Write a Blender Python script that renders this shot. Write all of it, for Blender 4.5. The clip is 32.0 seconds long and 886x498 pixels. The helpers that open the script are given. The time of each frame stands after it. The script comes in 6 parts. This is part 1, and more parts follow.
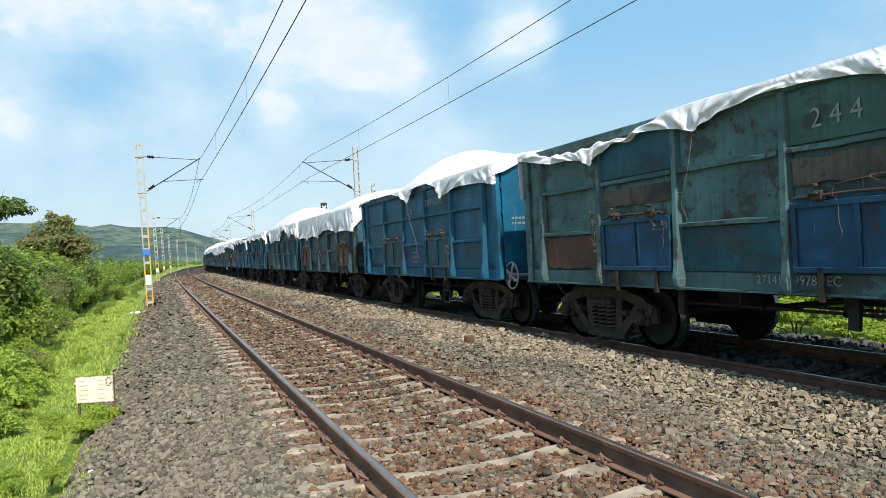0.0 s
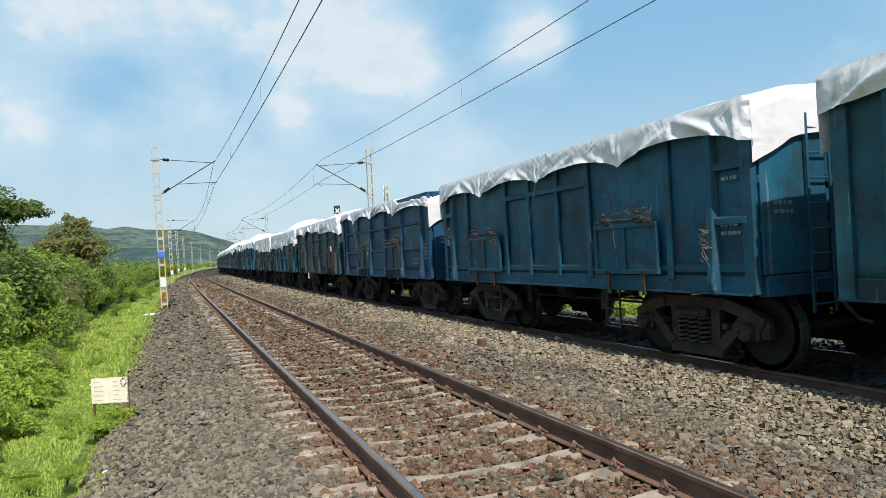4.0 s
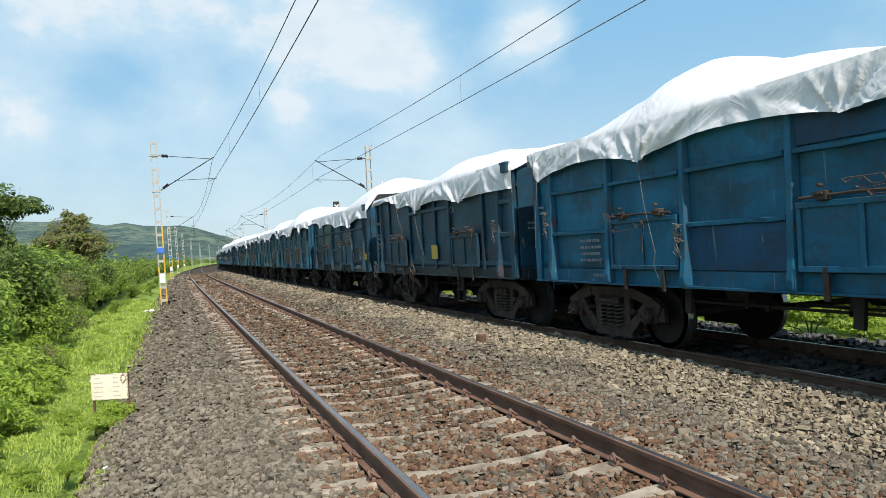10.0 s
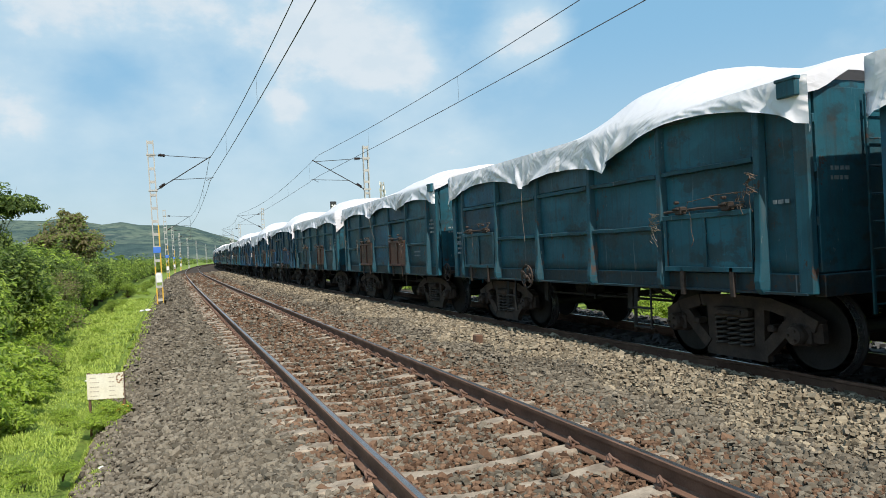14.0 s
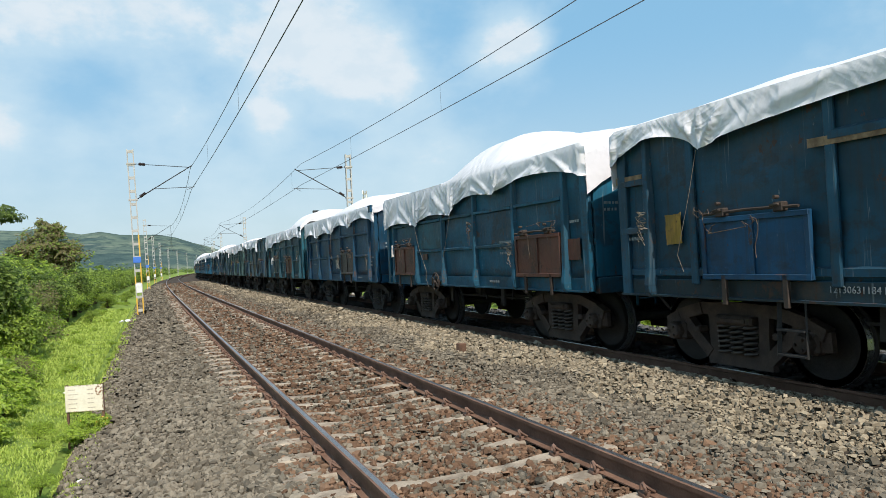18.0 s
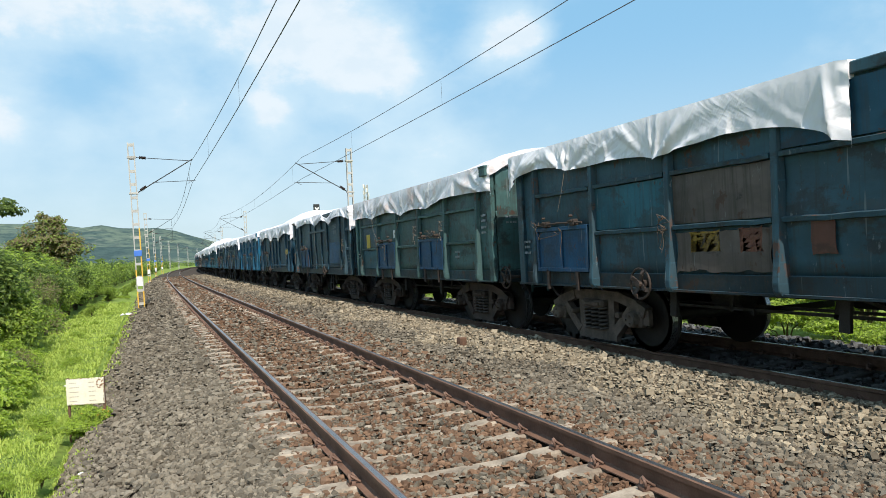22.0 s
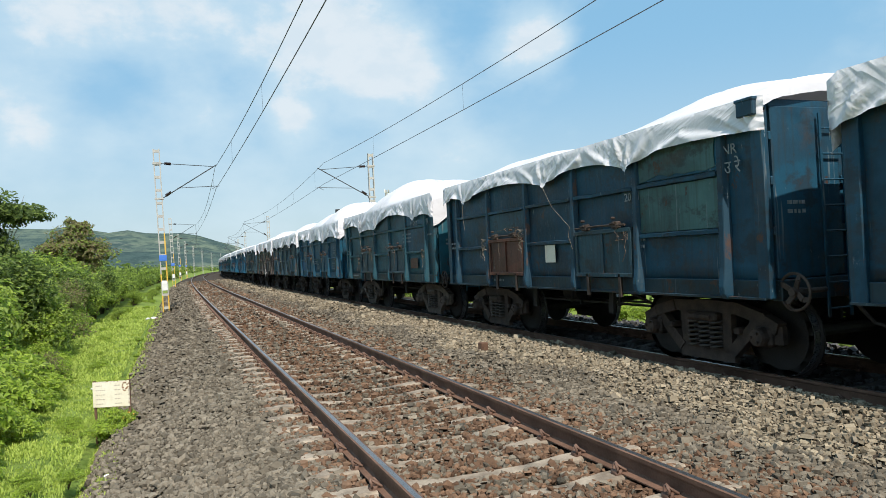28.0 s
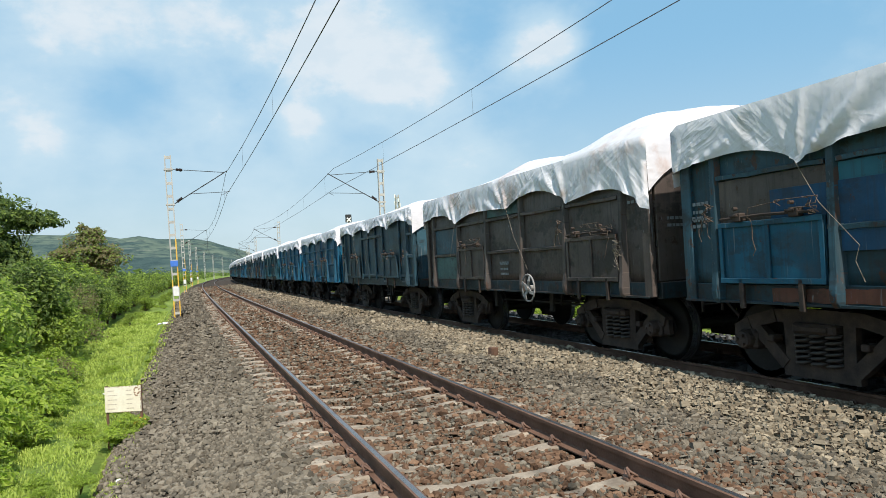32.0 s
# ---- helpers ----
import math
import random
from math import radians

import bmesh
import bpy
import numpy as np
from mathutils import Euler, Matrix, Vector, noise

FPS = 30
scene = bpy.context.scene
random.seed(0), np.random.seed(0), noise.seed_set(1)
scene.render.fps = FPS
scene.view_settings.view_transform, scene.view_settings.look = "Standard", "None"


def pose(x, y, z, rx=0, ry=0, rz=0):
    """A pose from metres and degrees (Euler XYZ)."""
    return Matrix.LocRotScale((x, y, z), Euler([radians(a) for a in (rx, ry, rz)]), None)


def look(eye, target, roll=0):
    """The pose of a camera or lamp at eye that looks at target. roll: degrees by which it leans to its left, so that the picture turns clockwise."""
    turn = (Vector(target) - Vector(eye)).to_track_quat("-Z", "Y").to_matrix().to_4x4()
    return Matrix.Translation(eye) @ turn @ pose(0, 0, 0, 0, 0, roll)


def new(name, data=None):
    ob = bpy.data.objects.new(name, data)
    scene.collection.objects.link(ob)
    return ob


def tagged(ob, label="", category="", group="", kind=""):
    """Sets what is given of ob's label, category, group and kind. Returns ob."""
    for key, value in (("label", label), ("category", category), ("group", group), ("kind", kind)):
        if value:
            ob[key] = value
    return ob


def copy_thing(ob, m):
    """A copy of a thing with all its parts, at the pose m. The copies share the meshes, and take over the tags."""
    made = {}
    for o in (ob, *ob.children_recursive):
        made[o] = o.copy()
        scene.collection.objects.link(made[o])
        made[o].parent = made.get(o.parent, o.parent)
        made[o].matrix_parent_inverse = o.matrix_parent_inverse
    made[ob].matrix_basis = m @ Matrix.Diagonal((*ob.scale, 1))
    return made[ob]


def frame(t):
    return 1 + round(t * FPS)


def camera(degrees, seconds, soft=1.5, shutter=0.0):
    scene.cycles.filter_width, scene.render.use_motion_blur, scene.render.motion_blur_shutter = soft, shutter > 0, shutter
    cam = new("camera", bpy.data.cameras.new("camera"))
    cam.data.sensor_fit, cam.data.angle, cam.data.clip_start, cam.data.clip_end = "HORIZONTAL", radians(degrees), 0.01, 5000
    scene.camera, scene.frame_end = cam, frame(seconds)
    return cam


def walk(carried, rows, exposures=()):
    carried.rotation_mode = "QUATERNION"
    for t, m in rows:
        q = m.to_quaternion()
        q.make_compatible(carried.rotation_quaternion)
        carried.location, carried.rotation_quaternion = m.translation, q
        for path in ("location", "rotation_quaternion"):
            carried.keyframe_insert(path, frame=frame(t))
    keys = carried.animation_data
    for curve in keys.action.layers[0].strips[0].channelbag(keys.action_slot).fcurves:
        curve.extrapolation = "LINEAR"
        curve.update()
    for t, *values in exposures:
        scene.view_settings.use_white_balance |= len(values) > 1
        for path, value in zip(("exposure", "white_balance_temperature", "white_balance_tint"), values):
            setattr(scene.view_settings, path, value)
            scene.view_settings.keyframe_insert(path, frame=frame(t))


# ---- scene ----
# ---- camera: stands beside the line and turns by hand ----
cam = camera(64.2, 32.0, soft=0.5)
EYE = (0.0, 0.0, 1.548)
# seconds, yaw, pitch, roll
PATH = [
    (0, -22.027, -0.063, 3.115), (0.5, -21.815, 0.114, 3.304), (1, -21.118, 0.101, 3.178),
    (1.5, -20.807, 0.314, 3.085), (2, -20.720, 0.405, 3.072), (2.5, -20.668, 0.475, 3.086),
    (3, -20.513, 0.208, 3.071), (3.5, -20.873, 0.251, 2.860), (5.5, -21.206, 0.156, 3.111),
    (6, -21.212, 0.004, 3.058), (6.5, -21.358, -0.300, 2.906), (7, -21.381, -0.375, 3.026),
    (7.5, -21.378, -0.538, 2.965), (8, -21.207, -0.391, 2.799), (8.5, -20.974, -0.336, 3.212),
    (9, -20.874, -0.231, 3.033), (9.5, -21.035, -0.184, 3.189), (10, -21.046, -0.110, 3.056),
    (10.5, -21.047, -0.027, 2.983), (11, -21.258, 0.218, 2.776), (11.5, -21.308, 0.238, 2.730),
    (12, -21.482, 0.220, 2.845), (12.5, -21.610, 0.132, 2.763), (13, -21.729, 0.133, 2.790),
    (13.5, -21.641, 0.033, 2.938), (14, -21.290, -0.094, 2.867), (14.5, -21.496, -0.246, 2.874),
    (16.5, -22.610, 0.487, 2.950), (17, -22.976, 0.361, 3.001), (17.5, -22.828, 0.355, 3.017),
    (18, -22.665, 0.524, 3.120), (18.5, -22.455, 0.475, 3.014), (19, -22.490, 0.569, 2.950),
    (19.5, -22.638, 0.592, 3.049), (20, -22.694, 0.117, 3.174), (20.5, -22.573, 0.300, 3.343),
    (21, -22.889, 0.100, 3.091), (21.5, -23.150, 0.111, 3.082), (22, -22.614, 0.049, 3.000),
    (22.5, -22.110, 0.006, 2.899), (23, -21.987, 0.347, 2.804), (23.5, -22.035, 0.543, 2.886),
    (24, -21.359, 0.235, 2.896), (24.5, -21.195, 0.679, 3.004), (25, -20.823, 0.647, 3.238),
    (25.5, -20.846, 0.635, 3.228), (27.5, -20.669, 0.563, 3.469), (28, -20.876, 0.532, 2.980),
    (28.5, -20.897, 0.757, 2.839), (29, -20.457, 0.654, 3.121), (29.5, -20.790, 0.843, 2.935),
    (30, -20.804, 0.878, 3.048), (30.5, -20.509, 0.767, 3.016), (31, -20.220, 0.684, 3.142),
    (31.5, -19.966, 0.834, 3.098), (32, -20.077, 0.972, 3.121),
]
walk(cam, [(t, pose(*EYE, 90 + pitch, roll, yaw)) for t, yaw, pitch, roll in PATH],
     exposures=[(0.0, 0.38), (1.0, 0.25), (2.0, 0.16), (3.0, 0.12), (6.0, 0.40), (7.0, 0.27), (9.0, 0.26), (10.0, 0.28), (11.0, 0.24), (13.0, 0.13), (14.0, 0.15), (17.0, 0.23), (19.0, 0.14), (20.0, 0.06), (21.0, 0.27), (22.0, 0.35), (23.0, 0.41), (24.0, 0.31), (25.0, 0.09), (28.0, 0.21), (29.0, 0.26), (30.0, 0.19), (31.0, 0.0), (32.0, 0.20)])

# ---- world, sun ----
SUN = Vector((-0.055, -0.63, 0.77)).normalized()


def build_world():
    world = bpy.data.worlds.new("sky")
    scene.world = world
    world.use_nodes = True
    nt = world.node_tree
    nt.nodes.clear()
    N = nt.nodes.new
    sky = N("ShaderNodeTexSky")
    sky.sky_type = "NISHITA"
    sky.sun_disc = False
    sky.sun_elevation = math.asin(SUN.z)
    sky.sun_rotation = math.atan2(SUN.x, SUN.y)
    sky.air_density, sky.dust_density, sky.ozone_density = 1.0, 1.4, 1.5
    tc = N("ShaderNodeTexCoord")
    nrm = N("ShaderNodeVectorMath")
    nrm.operation = "NORMALIZE"
    nt.links.new(tc.outputs["Generated"], nrm.inputs[0])
    way = nrm.outputs[0]
    sep = N("ShaderNodeSeparateXYZ")
    nt.links.new(way, sep.inputs[0])

    def m(op, a, b=None):
        n = N("ShaderNodeMath")
        n.operation = op
        for i, v in enumerate((a, b)):
            if v is None:
                continue
            if isinstance(v, (int, float)):
                n.inputs[i].default_value = v
            else:
                nt.links.new(v, n.inputs[i])
        return n.outputs[0]

    def blend(fac, a, b):
        x = N("ShaderNodeMix")
        x.data_type = "RGBA"
        for sock, v in ((x.inputs["Factor"], fac), (x.inputs["A"], a), (x.inputs["B"], b)):
            if isinstance(v, tuple):
                sock.default_value = (*v, 1)
            elif isinstance(v, float):
                sock.default_value = v
            else:
                nt.links.new(v, sock)
        return x.outputs["Result"]

    def span(v, lo, hi, top=1.0):
        r = N("ShaderNodeMapRange")
        r.interpolation_type = "SMOOTHSTEP"
        r.inputs["From Min"].default_value, r.inputs["From Max"].default_value, r.inputs["To Max"].default_value = lo, hi, top
        nt.links.new(v, r.inputs["Value"])
        return r.outputs[0]

    def fluff(scale, detail, rough, sx, sz):
        mp = N("ShaderNodeMapping")
        mp.inputs["Scale"].default_value = (sx, sx, sz)
        nt.links.new(way, mp.inputs[0])
        t = N("ShaderNodeTexNoise")
        t.inputs["Scale"].default_value, t.inputs["Detail"].default_value, t.inputs["Roughness"].default_value = scale, detail, rough
        nt.links.new(mp.outputs[0], t.inputs["Vector"])
        return m("SUBTRACT", t.outputs[0], 0.5)

    # moist tropical air: deep blue above, pale towards the horizon
    air = blend(span(sep.outputs[2], -0.02, 0.30), (6.2, 8.0, 8.85), (2.95, 6.15, 8.95))
    base = blend(0.72, sky.outputs[0], air)
    total = m("ADD", m("MULTIPLY", fluff(5.5, 5.0, 0.5, 1.0, 1.8), 0.9), m("MULTIPLY", fluff(15.0, 5.0, 0.55, 1.0, 1.6), 1.1))
    for d, spread, weight in CLOUDS:
        dot = N("ShaderNodeVectorMath")
        dot.operation = "DOT_PRODUCT"
        nt.links.new(way, dot.inputs[0])
        dot.inputs[1].default_value = Vector(d).normalized()
        fall = m("POWER", 2.718, m("MULTIPLY", m("SUBTRACT", dot.outputs["Value"], 1.0), 1.0 / (spread * spread)))
        total = m("ADD", total, m("MULTIPLY", fall, weight))
    curl = m("ADD", total, m("MULTIPLY", fluff(34.0, 7.0, 0.62, 1.0, 1.4), 0.75))
    veil = span(total, -0.5, 0.7, 0.66)
    puff = span(curl, 0.42, 0.90, 0.61)
    shade = span(fluff(22.0, 4.0, 0.55, 1.0, 1.8), -0.12, 0.12)
    col = blend(veil, base, (6.6, 8.15, 9.05))
    col = blend(puff, col, blend(shade, (7.6, 8.25, 8.8), (8.5, 8.8, 9.1)))
    bg = N("ShaderNodeBackground")
    bg.inputs["Strength"].default_value = 0.088
    out = N("ShaderNodeOutputWorld")
    nt.links.new(col, bg.inputs["Color"])
    nt.links.new(bg.outputs[0], out.inputs["Surface"])
    lamp = bpy.data.lights.new("sun", "SUN")
    lamp.energy = 5.0
    lamp.angle = radians(0.6)
    lamp.color = (1.0, 0.945, 0.85)
    ob = new("sun", lamp)
    ob.matrix_world = look(SUN * 60, (0, 0, 0))


# cloud banks: direction, spread, weight
CLOUDS = [((0.303, 0.916, 0.263), 0.040, 0.90), ((0.255, 0.932, 0.257), 0.030, 0.60), ((0.344, 0.906, 0.247), 0.022, 0.45), ((0.193, 0.937, 0.291), 0.044, 0.75),
          ((0.135, 0.952, 0.275), 0.040, 0.35), ((0.454, 0.847, 0.279), 0.036, 1.15), ((0.493, 0.823, 0.281), 0.020, 0.80), ((0.159, 0.967, 0.199), 0.026, 1.10),
          ((0.025, 0.980, 0.196), 0.034, 0.45), ((-0.170, 0.966, 0.193), 0.034, 0.75), ((-0.144, 0.974, 0.177), 0.016, 0.30), ((-0.138, 0.941, 0.309), 0.056, 0.65),
          ((-0.067, 0.949, 0.310), 0.048, 0.6), ((0.031, 0.947, 0.320), 0.048, 0.6), ((0.221, 0.917, 0.333), 0.048, 0.50), ((-0.078, 0.984, 0.162), 0.018, 0.40),
          ((0.323, 0.937, 0.135), 0.044, 0.35), ((0.382, 0.911, 0.157), 0.032, 0.30), ((0.086, 0.989, 0.118), 0.048, 0.20), ((0.507, 0.830, 0.232), 0.024, 0.20),
          ((0.386, 0.867, 0.316), 0.036, -0.50), ((-0.108, 0.963, 0.248), 0.048, -0.50), ((-0.026, 0.969, 0.246), 0.036, -0.40), ((0.650, 0.721, 0.239), 0.136, -0.70),
          ((0.572, 0.797, 0.196), 0.096, -0.40)]
build_world()


# ---- materials ----
class Mat:
    """A node material under construction."""

    def __init__(self, name):
        self.m = bpy.data.materials.new(name)
        self.m.use_nodes = True
        self.t = self.m.node_tree
        self.b = self.t.nodes["Principled BSDF"]
        self.tc = self.t.nodes.new("ShaderNodeTexCoord")
        self.vec = self.tc.outputs["Object"]

    def n(self, kind):
        return self.t.nodes.new("ShaderNode" + kind)

    def link(self, a, b):
        self.t.links.new(a, b)

    def shift(self):
        """Moves the pattern by a chance amount for each object."""
        info, add, mul = self.n("ObjectInfo"), self.n("VectorMath"), self.n("Math")
        mul.operation = "MULTIPLY"
        mul.inputs[1].default_value = 37.0
        self.link(info.outputs["Random"], mul.inputs[0])
        self.link(self.vec, add.inputs[0])
        self.link(mul.outputs[0], add.inputs[1])
        self.vec = add.outputs[0]
        return self

    def scaled(self, sx, sy, sz):
        mp = self.n("Mapping")
        mp.inputs["Scale"].default_value = (sx, sy, sz)
        self.link(self.vec, mp.inputs[0])
        return mp.outputs[0]

    def noise(self, scale, detail=5.0, rough=0.6, vec=None):
        tx = self.n("TexNoise")
        tx.inputs["Scale"].default_value = scale
        tx.inputs["Detail"].default_value = detail
        tx.inputs["Roughness"].default_value = rough
        self.link(vec or self.vec, tx.inputs["Vector"])
        return tx.outputs[0]

    def ramp(self, value, lo, hi, a=0.0, b=1.0):
        r = self.n("MapRange")
        r.inputs["From Min"].default_value, r.inputs["From Max"].default_value = lo, hi
        r.inputs["To Min"].default_value, r.inputs["To Max"].default_value = a, b
        self.link(value, r.inputs["Value"])
        return r.outputs[0]

    def mix(self, fac, a, b, blend="MIX"):
        x = self.n("Mix")
        x.data_type = "RGBA"
        x.blend_type = blend
        for sock, v in ((x.inputs["Factor"], fac), (x.inputs["A"], a), (x.inputs["B"], b)):
            if isinstance(v, (tuple, list)):
                sock.default_value = (*v, 1) if len(v) == 3 else v
            elif isinstance(v, (int, float)):
                sock.default_value = v
            else:
                self.link(v, sock)
        return x.outputs["Result"]

    def done(self, colour, rough, bump=None, height=0.3, dist=0.01, metal=0.0, spec=0.5):
        if isinstance(colour, tuple):
            self.b.inputs["Base Color"].default_value = (*colour, 1)
        else:
            self.link(colour, self.b.inputs["Base Color"])
        if isinstance(rough, (int, float)):
            self.b.inputs["Roughness"].default_value = rough
        else:
            self.link(rough, self.b.inputs["Roughness"])
        self.b.inputs["Metallic"].default_value = metal
        self.b.inputs["Specular IOR Level"].default_value = spec
        if bump is not None:
            bp = self.n("Bump")
            bp.inputs["Strength"].default_value = height
            bp.inputs["Distance"].default_value = dist
            self.link(bump, bp.inputs["Height"])
            self.link(bp.outputs[0], self.b.inputs["Normal"])
        return self.m


def plain(name, a, b, scale=6.0, rough=0.7, bump=0.3, metal=0.0, dist=0.005, fine=60.0):
    k = Mat(name).shift()
    f = k.noise(fine)
    col = k.mix(k.ramp(k.noise(scale), 0.35, 0.65), a, b)
    col = k.mix(k.ramp(f, 0.3, 0.7, 0.0, 0.35), col, tuple(v * 0.6 for v in a))
    return k.done(col, k.ramp(f, 0.2, 0.8, max(0.05, rough - 0.12), min(1, rough + 0.12)), f, bump, dist, metal)


def paint(name, c, rust=0.5, grime=0.5):
    """Old wagon paint: faded patches, vertical dirt runs, rust that breaks through, scrapes."""
    k = Mat(name).shift()
    c = tuple(v * (1.5 if rust > 1 else 1.17) for v in c)
    fade = k.ramp(k.noise(0.8, 4), 0.32, 0.68)
    col = k.mix(fade, tuple(v * 0.62 for v in c), tuple(min(1, v * 1.45 + 0.004) for v in c))
    patch = k.ramp(k.noise(1.6, 3, 0.5, k.scaled(1, 0.5, 1.2)), 0.53, 0.57, 0, 0.45)
    col = k.mix(patch, col, tuple(v * 0.55 + 0.012 for v in c))
    bloom = k.ramp(k.noise(2.6, 8, 0.7, k.scaled(1, 0.7, 1.2)), 0.52, 0.74, 0, 0.42)
    col = k.mix(bloom, col, tuple(v * 1.25 + d * min(1.0, c[1] / 0.055) for v, d in zip(c, (0.007, 0.022, 0.028))))
    runs = k.ramp(k.noise(6.0, 6, 0.65, k.scaled(2, 2.6, 0.14)), 0.50, 0.72, 0, grime)
    col = k.mix(runs, col, (0.030, 0.024, 0.019))
    fine = k.noise(22.0, 7, 0.7)
    stain = k.ramp(k.noise(1.7, 8, 0.70, k.scaled(1, 0.8, 1.3)), 0.535, 0.59, 0, min(0.75, 0.24 + 0.6 * rust))
    col = k.mix(stain, col, (0.024, 0.020, 0.018))
    soil = k.ramp(k.noise(1.15, 7, 0.72, k.scaled(1, 0.7, 1.1)), 0.55, 0.68, 0, 0.2 + 0.5 * min(rust, 1))
    col = k.mix(soil, col, (0.072, 0.048, 0.034))
    scratch = k.ramp(k.noise(8.0, 7, 0.75, k.scaled(1, 1.9, 0.4)), 0.655, 0.68, 0, 0.6)
    col = k.mix(scratch, col, (0.17, 0.19, 0.20))
    chips = k.ramp(k.noise(3.3, 9, 0.74, k.scaled(1, 1, 0.75)), 0.645 - 0.07 * rust, 0.665 - 0.06 * rust, 0, 0.9)
    col = k.mix(chips, col, (0.062, 0.031, 0.021))
    pale = k.ramp(k.noise(5.0, 9, 0.76, k.scaled(1, 1.1, 0.3)), 0.648, 0.68, 0, 0.6)
    col = k.mix(pale, col, (0.25, 0.27, 0.27))
    drips = k.ramp(k.noise(9.0, 4, 0.55, k.scaled(1, 2.0, 0.07)), 0.665, 0.71, 0, 0.45)
    col = k.mix(drips, col, (0.22, 0.24, 0.245))
    if rust > 1:
        peeled = k.ramp(k.noise(1.35, 9, 0.74, k.scaled(1, 0.8, 1.0)), 0.505, 0.535, 0, 0.85)
        col = k.mix(peeled, col, k.mix(fade, (0.020, 0.017, 0.015), (0.050, 0.032, 0.024)))
    big = k.noise(3.5, 4, 0.6)
    h = k.mix(0.25, big, fine)
    return k.done(col, k.ramp(fine, 0.3, 0.7, 0.36, 0.62), h, 0.35, 0.018, spec=0.28)


def stone(name, a, b, c):
    """Loose stones: each one takes its own shade."""
    k = Mat(name)
    geo = k.n("NewGeometry")
    f = k.noise(45.0, 6)
    col = k.mix(geo.outputs["Random Per Island"], a, b)
    col = k.mix(k.ramp(k.noise(1.3, 4), 0.45, 0.65, 0, 0.35), col, c)
    col = k.mix(k.ramp(f, 0.4, 0.75, 0, 0.4), col, tuple(v * 0.5 for v in a))
    return k.done(col, 0.9, f, 0.4, 0.008, spec=0.2)


def leaf(name, a, b, trans=0.55):
    k = Mat(name)
    geo = k.n("NewGeometry")
    info = k.n("ObjectInfo")
    col = k.mix(geo.outputs["Random Per Island"], a, b)
    col = k.mix(k.ramp(k.noise(0.7, 3), 0.4, 0.65, 0, 0.5), col, tuple(v * 0.72 for v in a))
    col = k.mix(k.ramp(info.outputs["Random"], 0, 1, 0, 0.3), col, b)
    m = k.done(col, 0.55, spec=0.3)
    tr = k.n("BsdfTranslucent")
    mixs = k.n("MixShader")
    mixs.inputs[0].default_value = trans
    k.link(col, tr.inputs["Color"])
    k.link(k.b.outputs[0], mixs.inputs[1])
    k.link(tr.outputs[0], mixs.inputs[2])
    k.link(mixs.outputs[0], k.t.nodes["Material Output"].inputs["Surface"])
    return m


def ground_mat():
    k = Mat("grassy_soil")
    f = k.noise(9.0, 8, 0.7)
    col = k.mix(k.ramp(k.noise(0.35, 5), 0.35, 0.65), (0.14, 0.20, 0.04), (0.205, 0.27, 0.055))
    col = k.mix(k.ramp(f, 0.5, 0.72, 0, 0.6), col, (0.10, 0.085, 0.045))
    return k.done(col, 0.95, f, 0.6, 0.05, spec=0.1)


def bed_mat():
    k = Mat("ballast_bed")
    vo = k.n("TexVoronoi")
    vo.inputs["Scale"].default_value = 17.0
    k.link(k.vec, vo.inputs["Vector"])
    cell = k.n("SeparateColor")
    k.link(vo.outputs["Color"], cell.inputs[0])
    col = k.mix(cell.outputs[0], (0.040, 0.031, 0.024), (0.100, 0.076, 0.056))
    col = k.mix(k.ramp(k.noise(0.5, 4), 0.4, 0.65, 0, 0.7), col, (0.070, 0.048, 0.034))
    # shade in the gaps between stones, painted as a darker colour
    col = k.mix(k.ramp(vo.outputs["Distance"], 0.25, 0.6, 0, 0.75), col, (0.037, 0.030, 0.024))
    return k.done(col, 0.95, vo.outputs["Distance"], -0.9, 0.04, spec=0.15)


